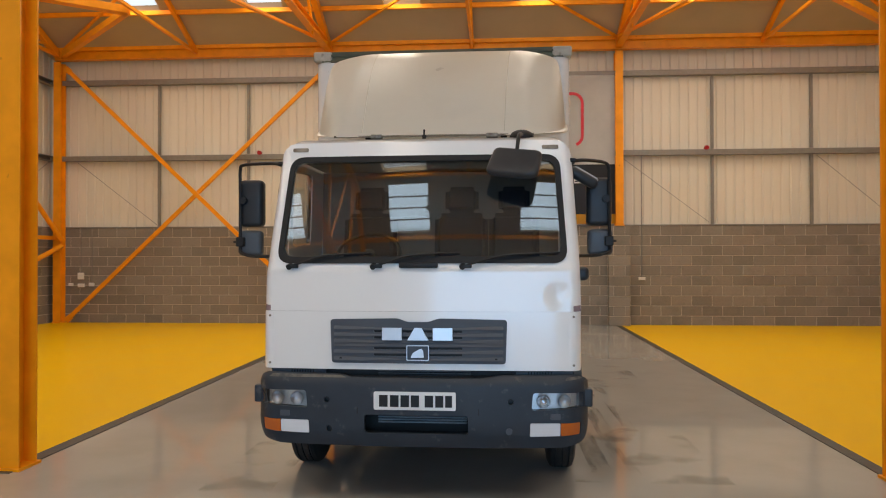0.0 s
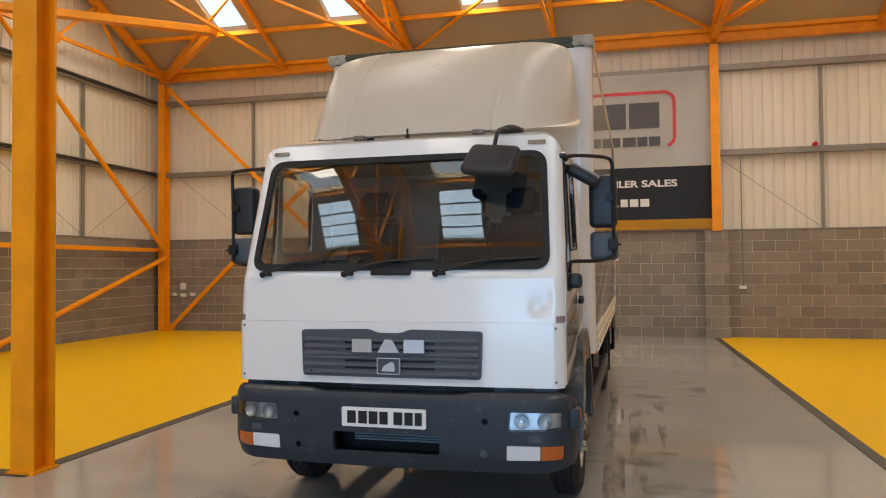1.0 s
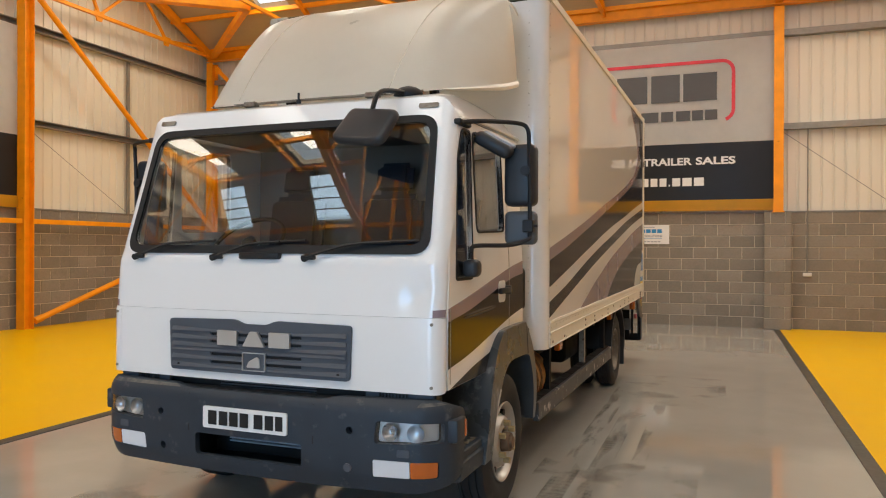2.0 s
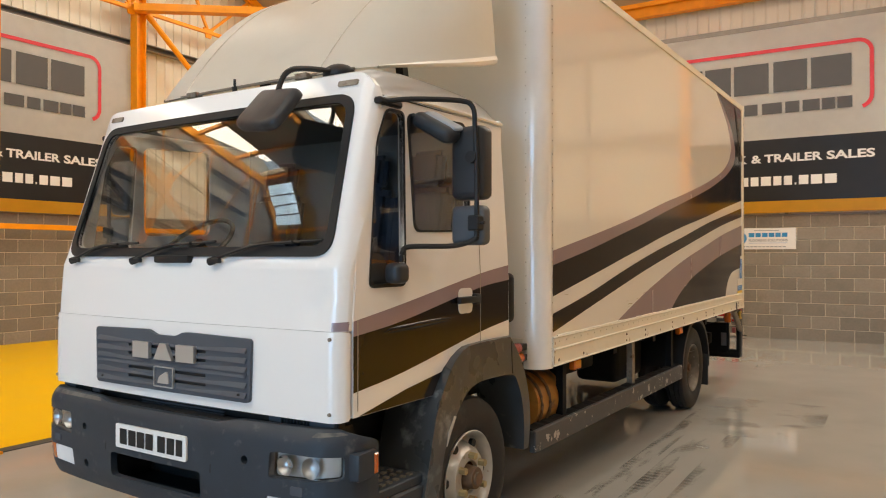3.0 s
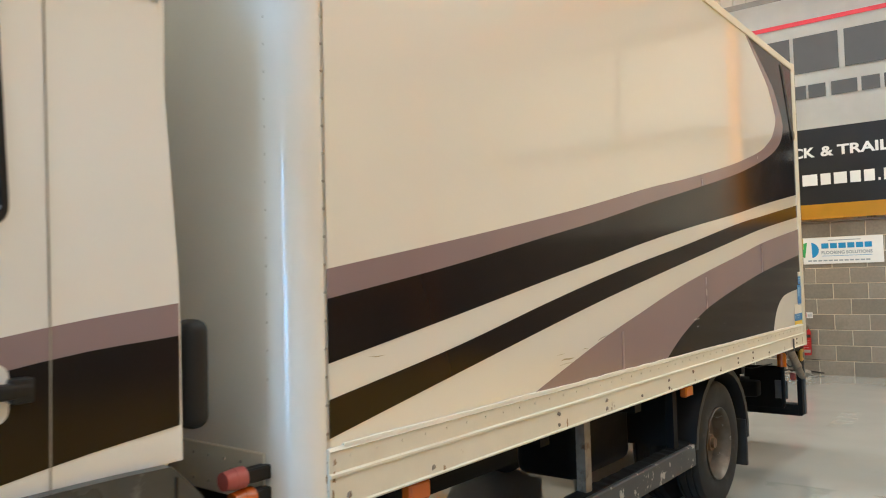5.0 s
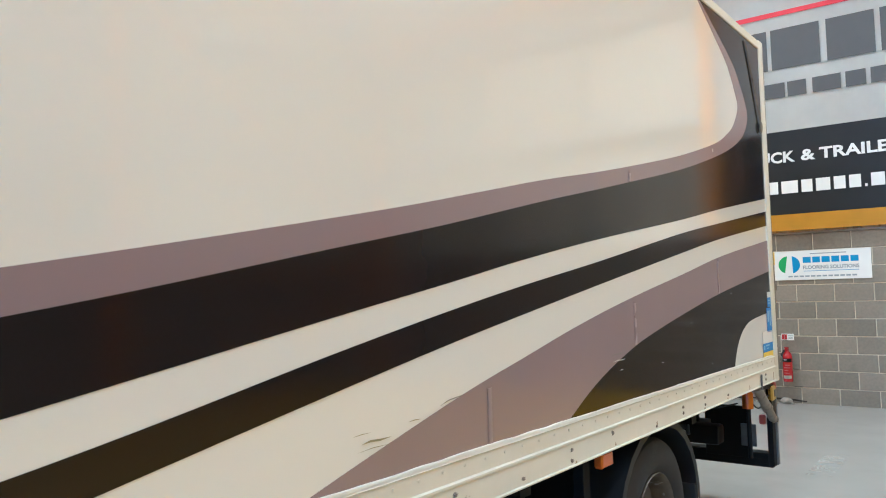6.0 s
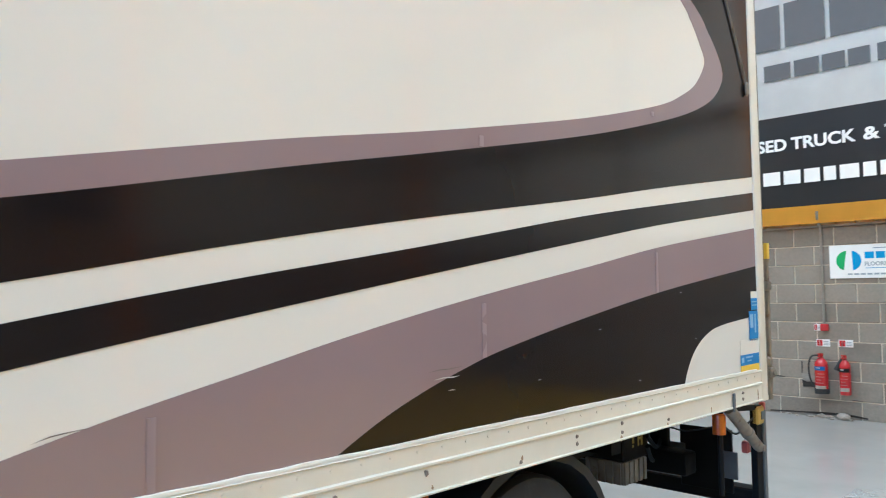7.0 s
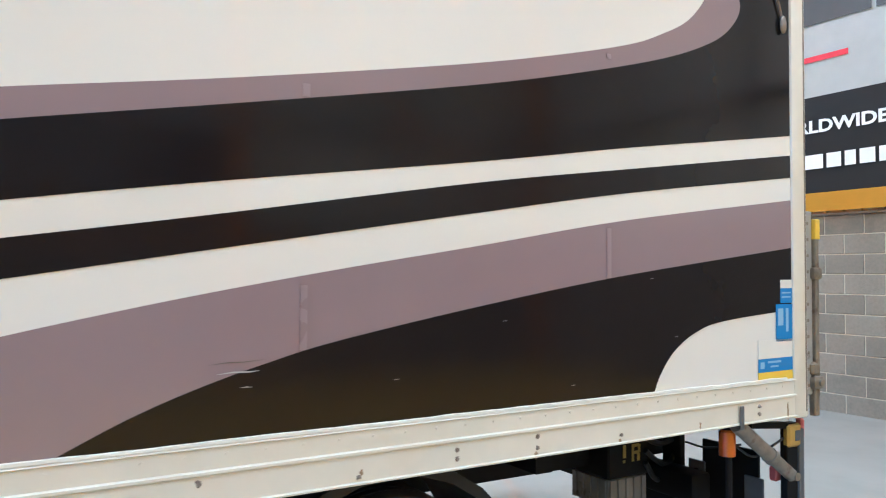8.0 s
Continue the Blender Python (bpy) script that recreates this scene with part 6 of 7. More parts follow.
# -- chassis, tanks and guards --
for s in (-1, 1):
    bm = bmesh.new()
    box(bm, CX + s * 0.42 - 0.04, CX + s * 0.42 + 0.04, 5.4, 12.7, 0.62, 0.84)
    tp("chassis_rail", bm, M_CHASSIS)
for y in (7.4, 8.4, 9.4, 11.3):
    tp("cross_member", boxes((BX0 + 0.1, BX1 - 0.1, y, y + 0.08, 0.80, 0.92)), M_CHASSIS)
tp("engine", boxes((CX - 0.36, CX + 0.36, 5.55, 6.7, 0.60, 1.02), bevel=0.05), M_CHASSIS)
# unseen boxes, added to block light and darken the floor under the cab
tp("underbody_light_block", boxes((CX - 0.60, CX + 0.60, 5.42, 6.0, 0.30, 0.62), (CX - 0.34, CX + 0.34, 6.0, 7.0, 0.34, 0.62), bevel=0.05), M_CHASSIS, "added black boxes that keep light from under the engine")
tp("gearbox", boxes((CX - 0.22, CX + 0.22, 6.7, 7.6, 0.45, 0.8), bevel=0.08), M_CHASSIS)
bm = bmesh.new()
rod(bm, (CX, 7.5, 0.58), (CX, 10.5, 0.46), 0.05, 12)
tp("prop_shaft", bm, M_CHASSIS)
bm = bmesh.new()
rod(bm, (CX - 0.95, 10.62, 0.42), (CX + 0.95, 10.62, 0.42), 0.07, 12)
bmesh.ops.create_uvsphere(bm, u_segments=16, v_segments=10, radius=0.2, matrix=Matrix.Translation((CX, 10.62, 0.43)))
tp("rear_axle", bm, M_CHASSIS)
bm = bmesh.new()
rod(bm, (CX - 0.85, 6.28, 0.36), (CX + 0.85, 6.28, 0.36), 0.05, 10)
tp("front_axle", bm, M_CHASSIS)
# ochre tank with dark straps behind the cab
bm = bmesh.new()
rod(bm, (0.66, 7.06, 0.62), (0.66, 7.44, 0.62), 0.195, 28)
tank = tp("air_tank", bm, M_AMBER, "ochre painted steel tank with dark straps")
for y in (7.10, 7.22):
    bm = bmesh.new()
    pipe(bm, [(0.66 + 0.200 * math.cos(a), y, 0.62 + 0.200 * math.sin(a)) for a in (2 * math.pi * k / 24 for k in range(25))], 0.012, 6, 0)
    tp("strap", bm, M_RUST, "", tank)
bm = bmesh.new()
rod(bm, (CX - 0.7, 7.45, 0.66), (CX - 0.7, 8.15, 0.66), 0.20, 24)
tp("fuel_tank", bm, M_CHASSIS, "black fuel tank")
tp("silencer", boxes((0.22, 0.62, 9.15, 9.85, 0.44, 0.80), bevel=0.06, seg=3), M_CHASSIS, "dark silencer box")
tp("battery_box", boxes((0.32, 0.62, 7.9, 8.6, 0.66, 0.86), bevel=0.03, seg=2), M_CHASSIS, "black battery box")
M_CASING = material("pale_grey_casing", (0.24, 0.225, 0.20), 0.6, spread=0.2, grain=12, stain=(0.10, 0.08, 0.06), stain_at=0.58, stain_soft=0.15, stain_scale=6)
M_OLIVE = material("worn_olive_marking", (0.26, 0.20, 0.035), 0.6, spread=0.3, grain=50)
box1 = tp("pump_box", boxes((0.16, 0.44, 12.07, 12.35, 0.575, 0.88), bevel=0.01), M_CHASSIS, "black pump box with yellow marks under the body")
tp("pump_box_base", boxes((0.17, 0.43, 12.08, 12.34, 0.44, 0.573), bevel=0.006), M_CASING, "pale grey ribbed lower casing", box1)
for k in range(5):
    tp("casing_rib", boxes((0.428, 0.440, 12.085 + k * 0.053, 12.112 + k * 0.053, 0.442, 0.57)), M_CASING, "", box1)
    tp("casing_rib", boxes((0.175 + k * 0.053, 0.202 + k * 0.053, 12.07, 12.082, 0.442, 0.57)), M_CASING, "", box1)
for y0, y1, z0, z1 in ((12.165, 12.185, 0.672, 0.735), (12.165, 12.18, 0.648, 0.662), (12.225, 12.24, 0.65, 0.735), (12.24, 12.275, 0.72, 0.735), (12.24, 12.275, 0.685, 0.70), (12.268, 12.283, 0.69, 0.73), (12.262, 12.28, 0.65, 0.685)):
    tp("yellow_mark", boxes((0.440, 0.4425, y0, y1, z0, z1)), M_OLIVE, "", box1)
tp("pump_bearer", boxes((-0.5, 0.40, 11.95, 12.05, 0.80, 0.88)), M_CHASSIS, "", box1)
# side guards
for s, gx in ((1, 0.885), (-1, -1.24)):
    bm = bmesh.new()
    x0, x1 = sorted((gx, gx + s * 0.045))
    box(bm, x0, x1, 6.86, 10.09, 0.385, 0.515, 0.006)
    guard = tp("side_guard", bm, M_GUARD, "dark grey side guard with chipped paint")
    bm = bmesh.new()
    prev = None
    for k in range(170):
        y = 6.87 + k * 3.20 / 169
        z = 0.517 + 0.010 * abs(noise.noise(Vector((y * 5, s, 2)))) + 0.006 * noise.noise(Vector((y * 21, s, 6)))
        row = [bm.verts.new((x, y, zz)) for x, zz in ((gx - s * 0.05, 0.50), (gx + s * 0.02, 0.50), (gx + s * 0.018, z), (gx - s * 0.05, z + 0.006))]
        if prev:
            for i in range(4):
                bm.faces.new((prev[i], prev[(i + 1) % 4], row[(i + 1) % 4], row[i]))
        else:
            bm.faces.new(row)
        prev = row
    bm.faces.new(prev[::-1])
    tp("guard_top", bm, M_CHASSIS, "dirty black top edge", guard)
    for y in (7.395, 8.79, 9.90):
        bm = bmesh.new()
        box(bm, *sorted((gx - s * 0.05, gx - s * 0.002)), y - 0.03, y + 0.03, 0.40, 0.86)
        tp("guard_post", bm, M_CHASSIS if y != 8.79 else M_WORN, "", guard)
# lamps under the side rail
for y in (7.47, 9.98):
    tp("side_marker_lamp", boxes((BX1 - 0.05, BX1 - 0.005, y - 0.055, y + 0.055, BZ0 + (BY1 - y) * NOSE - 0.075, BZ0 + (BY1 - y) * NOSE - 0.008), bevel=0.008), M_ORANGE, "orange side marker lamp")
for y, z, mat, lab in ((6.80, 1.005, M_REDLENS, "faded red round lamp"), (6.83, 0.942, M_ORANGE, "orange round lamp")):
    bm = bmesh.new()
    rod(bm, (0.82, y - 0.022, z), (0.82, y + 0.012, z), 0.026, 18, 0.030)
    rod(bm, (0.82, y + 0.012, z), (0.82, y + 0.045, z), 0.031, 18)
    lens = tp("round_lamp", bm, mat, lab)
    tp("lamp_base", boxes((0.80, 0.84, y + 0.045, BY0 + 0.005, z - 0.02, z + 0.02), bevel=0.004), M_BLACK, "", lens)
# black air intake behind the cab
bm = bmesh.new()
box(bm, 0.78, 0.875, 6.64, 6.715, 1.17, 1.46, 0.034, 4)
tp("air_intake", bm, M_BLACK, "black rounded air intake behind the cab")

# -- wheel arches, steps --
OUTER = [(5.69, 0.40), (5.721, 0.595), (5.775, 0.79), (5.856, 0.915), (5.93, 1.0), (6.0, 1.052), (6.08, 1.088), (6.20, 1.101), (6.52, 1.104), (6.585, 1.085), (6.69, 0.95), (6.755, 0.77), (6.782, 0.59), (6.77, 0.44)]
INNER = [(6.715, 0.44), (6.70, 0.60), (6.675, 0.727), (6.625, 0.84), (6.565, 0.893), (6.34, 0.905), (6.17, 0.90), (6.06, 0.86), (5.985, 0.80), (5.935, 0.745), (5.853, 0.613), (5.82, 0.40)]
ring = [(p.x, p.y) for p in spline([(a, b, 0) for a, b in OUTER], 4)] + [(p.x, p.y) for p in spline([(a, b, 0) for a, b in INNER], 4)]
for s in (1, -1):
    def place(y, z, depth, s=s):
        bulge = 0.02 * math.sin(min(1.0, max(0.0, (z - 0.33) / 0.75)) * math.pi)
        return (CX + s * (1.075 + bulge - depth), y, z)
    tp("wheel_arch", sheet(ring, [], place, 0.30, (), [0.5, 0.7, 0.85, 0.95]), M_ARCH, "scuffed dark grey plastic wheel arch", smooth=50)
    tp("arch_joint", sheet([(6.562, 0.90), (6.570, 0.90), (6.581, 1.075), (6.573, 1.078)], [], lambda y, z, d: place(y, z, d - 0.003), 0.004), M_BLACK, "dark joint between arch and flap")
    if s > 0:
        def scrape_at(y, z, depth):
            return place(y, z, depth - 0.0025)
        tp("scrape", sheet([(5.865, 0.64), (5.872, 0.64), (5.905, 0.70), (5.955, 0.77), (5.935, 0.775), (5.885, 0.71)], [], scrape_at, 0.002), M_CHIP, "pale scrape on the arch edge")
    tp("arch_liner", boxes((*sorted((CX + s * 0.62, CX + s * 0.66)), 5.66, 6.80, 0.4, 1.05)), M_BLACK)
    x0, x1 = sorted((CX + s * 0.72, CX + s * 1.06))
    st = tp("entry_step", boxes((x0, x1, 5.34, 5.72, 0.50, 0.545), bevel=0.006), M_BUMPER, "black tread step below the door")
    bm = bmesh.new()
    for i in range(5):
        for j in range(6):
            px, py = CX + s * (0.80 + i * 0.055), 5.40 + j * 0.052
            box(bm, px - 0.012, px + 0.012, py - 0.012, py + 0.012, 0.545, 0.553)
    stud = tp("tread_studs", bm, M_WORN, "", st)
    stud["kind"] = "stuff"
    tp("step_skirt", boxes((*sorted((CX + s * 1.02, CX + s * 1.07)), 5.33, 5.71, 0.40, 0.50), bevel=0.01), M_BUMPER, parent=st)
    tp("step_well", boxes((*sorted((CX + s * 0.70, CX + s * 0.72)), 5.25, 5.86, 0.42, 0.92), (*sorted((CX + s * 0.72, CX + s * 1.0)), 5.84, 5.87, 0.5, 0.95)), M_BLACK, parent=st)
    # rear mudguard and flap
    mud = [(10.62 + 0.54 * math.cos(a), 0.43 + 0.50 * math.sin(a)) for a in (radians(175 - k * 14) for k in range(14))]
    mud += [(10.62 + 0.50 * math.cos(a), 0.43 + 0.46 * math.sin(a)) for a in (radians(-7 + k * 14) for k in range(14))]
    def place2(y, z, depth, s=s):
        return (CX + s * (1.085 - depth), y + 0.03, z)
    guard = tp("rear_mudguard", sheet(mud, [], place2, 0.5), M_BLACK, "black rear mudguard", smooth=40)
    tp("mud_flap", boxes((*sorted((CX + s * 0.66, CX + s * 1.08)), 11.13, 11.16, 0.17, 0.50), bevel=0.004), M_BLACK_RUBBER, "black rubber mud flap", guard)


# -- wheels --
def wheel(x, y, z, s, r=0.415, w=0.21, dished=True):
    """Tyre, rim, hub and nuts; s: the side that faces out."""
    hubp = empty("wheel", (x, y, z))
    hubp.parent = truck
    hubp.matrix_parent_inverse = world_of(truck).inverted()
    hubp["label"] = "wheel with worn silver steel rim" if dished else "dusty rear twin wheel"

    def lathe(prof, seg=40, start=0.0):
        bm = bmesh.new()
        rings = []
        for d, rad in prof:
            rings.append([bm.verts.new((x + s * d, y + rad * math.cos(a), z + rad * math.sin(a))) for a in (2 * math.pi * k / seg for k in range(seg))])
        for a, b in zip(rings, rings[1:]):
            for k in range(seg):
                bm.faces.new((a[k], a[(k + 1) % seg], b[(k + 1) % seg], b[k]))
        return bm
    h = w / 2
    tyre = lathe([(-h + 0.02, 0.235), (-h, 0.30), (-h + 0.01, r - 0.05), (-h + 0.03, r - 0.012), (-h + 0.05, r), (-0.052, r), (-0.05, r - 0.012), (-0.042, r - 0.012), (-0.04, r), (-0.004, r), (-0.002, r - 0.012), (0.006, r - 0.012),
                  (0.008, r), (0.042, r), (0.044, r - 0.012), (0.052, r - 0.012), (0.054, r), (h - 0.045, r), (h - 0.02, r - 0.014), (h - 0.004, r - 0.05), (h, r - 0.09), (h - 0.002, 0.285), (h - 0.02, 0.24), (h - 0.03, 0.228)], 56)
    part("tyre", tyre, M_TYRE, hubp, "black tyre", 30)
    if dished:
        prof = [(h - 0.03, 0.232), (h - 0.012, 0.240), (h - 0.008, 0.236), (h - 0.02, 0.222), (h - 0.075, 0.205), (h - 0.09, 0.18), (h - 0.03, 0.155), (h - 0.012, 0.14), (h - 0.012, 0.085), (h - 0.03, 0.078)]
    else:
        prof = [(h - 0.03, 0.232), (h - 0.012, 0.240), (h - 0.008, 0.236), (h - 0.03, 0.218), (h - 0.12, 0.205), (h - 0.15, 0.16), (h - 0.155, 0.08)]
    rim = part("rim", lathe(prof), M_RIM if dished else M_REARRIM, hubp, "worn silver steel rim" if dished else "dull rusty steel rim", 40)
    back = h - 0.16 if not dished else h - 0.10
    bm = bmesh.new()
    rod(bm, (x + s * (back - 0.03), y, z), (x + s * back, y, z), 0.225, 32)
    part("brake_drum", bm, M_RUST, hubp)
    bm = bmesh.new()
    rod(bm, (x + s * (back - 0.01), y, z), (x + s * (h + 0.03 if dished else h - 0.06), y, z), 0.072, 18, 0.055)
    rod(bm, (x + s * (back), y, z), (x + s * (h + 0.045 if dished else h - 0.04), y, z), 0.035, 14)
    part("hub", bm, M_RUST, hubp, "rusty hub")
    for k in range(6):
        a = radians(30 + 60 * k)
        ry, rz = y + 0.112 * math.cos(a), z + 0.112 * math.sin(a)
        d0 = h - 0.02 if dished else h - 0.16
        bm = bmesh.new()
        rod(bm, (x + s * d0, ry, rz), (x + s * (d0 + 0.045), ry, rz), 0.019, 6)
        part("wheel_nut", bm, M_NUT, rim)
        if dished:
            b = a + radians(30)
            bm = bmesh.new()
            rod(bm, (x + s * (h - 0.062), y + 0.178 * math.cos(b), z + 0.178 * math.sin(b)), (x + s * (h - 0.040), y + 0.178 * math.cos(b), z + 0.178 * math.sin(b)), 0.022, 12)
            part("rim_hole", bm, M_BLACK, rim)
    return hubp


for s in (1, -1):
    wheel(CX + s * 0.955, 6.165, 0.413, s)
    wheel(CX + s * 0.955, 10.65, 0.413, s, dished=False)
    wheel(CX + s * 0.685, 10.65, 0.413, s, dished=False)

# the truck stands about one degree askew in its bay
truck.matrix_basis = Matrix.Translation((-0.18, 5.02, 0)) @ pose(0, 0, 0, 0, 0, -1.03) @ Matrix.Translation((0.18, -5.02, 0)) @ pose(CX, 9.0, 0)

# ---- things on the walls ----
def banner(m, group):
    """A 6.1 m printed banner; local x runs along it, z up, and it faces local -y."""
    root = new("banner")
    root.matrix_basis = m
    tagged(root, "large silver and black printed vinyl banner hung on the wall", "banner", group)

    def put(name, bm, mat, label="", smooth=35):
        me_ob = finish(name, bm, mat, smooth)
        me_ob.parent = root
        if label:
            me_ob["label"] = label
        return me_ob

    def cloth(x0, x1, z0, z1, y, wave):
        bm = bmesh.new()
        nx, nz = 60, 16
        g = [[None] * (nx + 1) for _ in range(nz + 1)]
        for j in range(nz + 1):
            for i in range(nx + 1):
                x, z = x0 + (x1 - x0) * i / nx, z0 + (z1 - z0) * j / nz
                d = wave * noise.noise(Vector((x * 1.3, 0, z * 2.1))) + wave * 0.5 * noise.noise(Vector((x * 4, 3, z * 3)))
                edge = max(0.0, abs(x) - 2.6) / 0.45
                d += edge * wave * 2.0 * noise.noise(Vector((x * 6, 7, z * 5)))
                g[j][i] = bm.verts.new((x, y + d, z))
        for j in range(nz):
            for i in range(nx):
                bm.faces.new((g[j][i], g[j][i + 1], g[j + 1][i + 1], g[j + 1][i]))
        bmesh.ops.solidify(bm, geom=bm.faces[:], thickness=0.002)
        return bm

    put("upper_panel", cloth(-3.05, 3.05, 3.485, 5.39, 0.0, 0.004), M_VINYL_GREY, "silver upper banner panel")
    put("lower_panel", cloth(-3.05, 3.05, 2.40, 3.485, 0.0, 0.004), M_VINYL_BLACK, "black lower banner panel")
    fold = cloth(-3.05, 3.05, 2.22, 2.425, -0.03, 0.012)
    put("yellow_fold", fold, M_YELLOW_CLOTH, "yellow folded sheet under the banner")

    def flat(pts, mat, name="print", label=""):
        def place(u, v, depth):
            return (u, -0.016 + depth, v)
        put(name, sheet(pts, [], place, 0.0025), mat, label, 0)

    # red line with round corners, open at the bottom
    def stroke(points, w):
        line = spline([(x, z, 0) for x, z in points], 1) if False else [Vector((x, z, 0)) for x, z in points]
        left, right = [], []
        for i, p in enumerate(line):
            d = (line[min(i + 1, len(line) - 1)] - line[max(i - 1, 0)]).normalized()
            nrm = Vector((-d.y, d.x, 0)) * w / 2
            left.append((p.x + nrm.x, p.y + nrm.y))
            right.append((p.x - nrm.x, p.y - nrm.y))
        return left + right[::-1]
    def arc(cx, cz, r, a0, a1, n=6):
        return [(cx + r * math.cos(radians(a0 + (a1 - a0) * k / n)), cz + r * math.sin(radians(a0 + (a1 - a0) * k / n))) for k in range(n + 1)]
    line = [(-1.22, 3.9), (-2.16, 3.9)] + arc(-2.16, 4.1, 0.2, 270, 180) + arc(-2.16, 4.8, 0.2, 180, 90) + arc(2.16, 4.8, 0.2, 90, 0) + [(2.36, 4.1)] + arc(2.16, 4.1, 0.2, 0, -70)
    flat(stroke(line, 0.062), M_PRINT_RED, "red_line", "red rounded frame line")
    # plain dark blocks in place of the firm's name
    for x0, x1 in ((-1.88, -0.97), (-0.92, -0.30), (-0.25, 0.19), (0.24, 0.81), (0.885, 1.41), (1.47, 2.07)):
        flat([(x0, 4.28), (x1, 4.28), (x1, 4.80), (x0, 4.80)], M_PRINT_DARK, "print_block", "plain dark print block")
    for x0, x1 in ((-0.50, -0.20), (-0.16, 0.11), (0.14, 0.38), (0.41, 0.63), (0.70, 1.02), (1.07, 1.29), (1.34, 1.60), (1.63, 1.83), (1.86, 2.08)):
        flat([(x0, 3.915), (x1, 3.915), (x1, 4.105), (x0, 4.105)], M_PRINT_DARK, "print_block", "plain dark print block")
    for word, x0, w in (("WORLDWIDE", -2.25, 1.44), ("USED", -0.745, 0.47), ("TRUCK", -0.225, 0.68), ("&", 0.525, 0.165), ("TRAILER", 0.735, 0.90), ("SALES", 1.70, 0.70)):
        text_mesh(word, 0.188, Matrix.Translation((x0, -0.016, 3.09)) @ pose(0, 0, 0, 90, 0, 0), M_PRINT_WHITE, root, 0.003, w)
    x = -1.72
    for w in (0.30, 0.24, 0.19, 0.24, 0.20, 0.23, 0.28, 0.27, 0.25, 0.20, 0.28, 0.20, 0.24, 0.20, 0.20, 0.08, 0.22, 0.25, 0.26):
        h = 0.155 if w > 0.1 else 0.035
        flat([(x, 2.69), (x + w * 0.833 - 0.04, 2.69), (x + w * 0.833 - 0.04, 2.69 + h), (x, 2.69 + h)], M_PRINT_WHITE, "print_block", "plain white print block")
        x += w * 0.833
    return root


def text_fix(root):
    """Writing is laid in the banner's own space."""
    for ob in root.children:
        if ob.name.startswith("writing"):
            ob.matrix_parent_inverse = Matrix.Identity(4)


BANNER_SIZE = Matrix.Diagonal((1.086, 1.0, 1.094, 1.0))
for m in (pose(-0.188, 17.91, -0.07), pose(-10.42, 9.0, -0.10, 0, 0, 90), pose(10.04, 9.0, -0.10, 0, 0, -90)):
    text_fix(banner(m @ BANNER_SIZE, "banners on the walls"))
PLAN = True

# white sign board of the floor layer
WY = Y_FAR - 0.004
board = tagged(part("sign_board", boxes((0.112, 1.259, WY - 0.012, WY, 1.619, 2.005), bevel=0.003), M_PRINT_WHITE), "white printed sign board fixed to the block wall", "sign")


def on_board(u, v, depth):
    return (0.112 + (u - 0.11) * 1.038, WY - 0.0145 + depth, 1.619 + (v - 1.555) * 1.0158)


def board_print(pts, mat, name="print"):
    return part(name, sheet(pts, [], on_board, 0.002), mat, board, "", 0)


lc, lz, lr = 0.305, 1.755, 0.115
board_print([(lc - 0.01 + lr * math.cos(radians(a)), lz + lr * math.sin(radians(a))) for a in range(95, 260, 11)], M_SIGN_GREEN, "logo_shape")
board_print([(lc + 0.012 + lr * math.cos(radians(a)), lz + lr * math.sin(radians(a))) for a in range(-75, 86, 11)], M_SIGN_BLUE, "logo_shape")
board_print([(lc - 0.05, lz - 0.11), (lc - 0.02, lz - 0.11), (lc + 0.02, lz + 0.07), (lc, lz + 0.1)], M_PRINT_WHITE, "logo_shape")
x = 0.465
for w in (0.105, 0.10, 0.105, 0.10, 0.10, 0.10):
    board_print([(x, 1.775), (x + w - 0.014, 1.775), (x + w - 0.014, 1.85), (x, 1.85)], M_SIGN_BLUE, "print_block")
    x += w * 1.04
text_mesh("FLOORING SOLUTIONS", 0.065, Matrix.Translation(site(0.48, WY - 0.0145, 1.761)) @ pose(0, 0, 0, 90, 0, 0), M_GREY_PRINT, board, 0.002, 0.68)
board_print([(0.47, 1.665), (1.08, 1.665), (1.08, 1.671), (0.47, 1.671)], M_SIGN_BLUE, "print_line")
for k in range(12):
    board_print([(0.29 + k * 0.065, 1.592), (0.34 + k * 0.065, 1.592), (0.34 + k * 0.065, 1.612), (0.29 + k * 0.065, 1.612)], M_GREY_PRINT, "print_bar")
board_print([(0.55, 1.885), (0.95, 1.885), (0.95, 1.897), (0.55, 1.897)], M_GREY_PRINT, "print_bar")


M_PAPER = material("old_paper_label", (0.62, 0.58, 0.50), 0.7, spread=0.12, grain=40)
M_FADED_PINK = material("faded_label_print", (0.60, 0.30, 0.28), 0.5, spread=0.1)


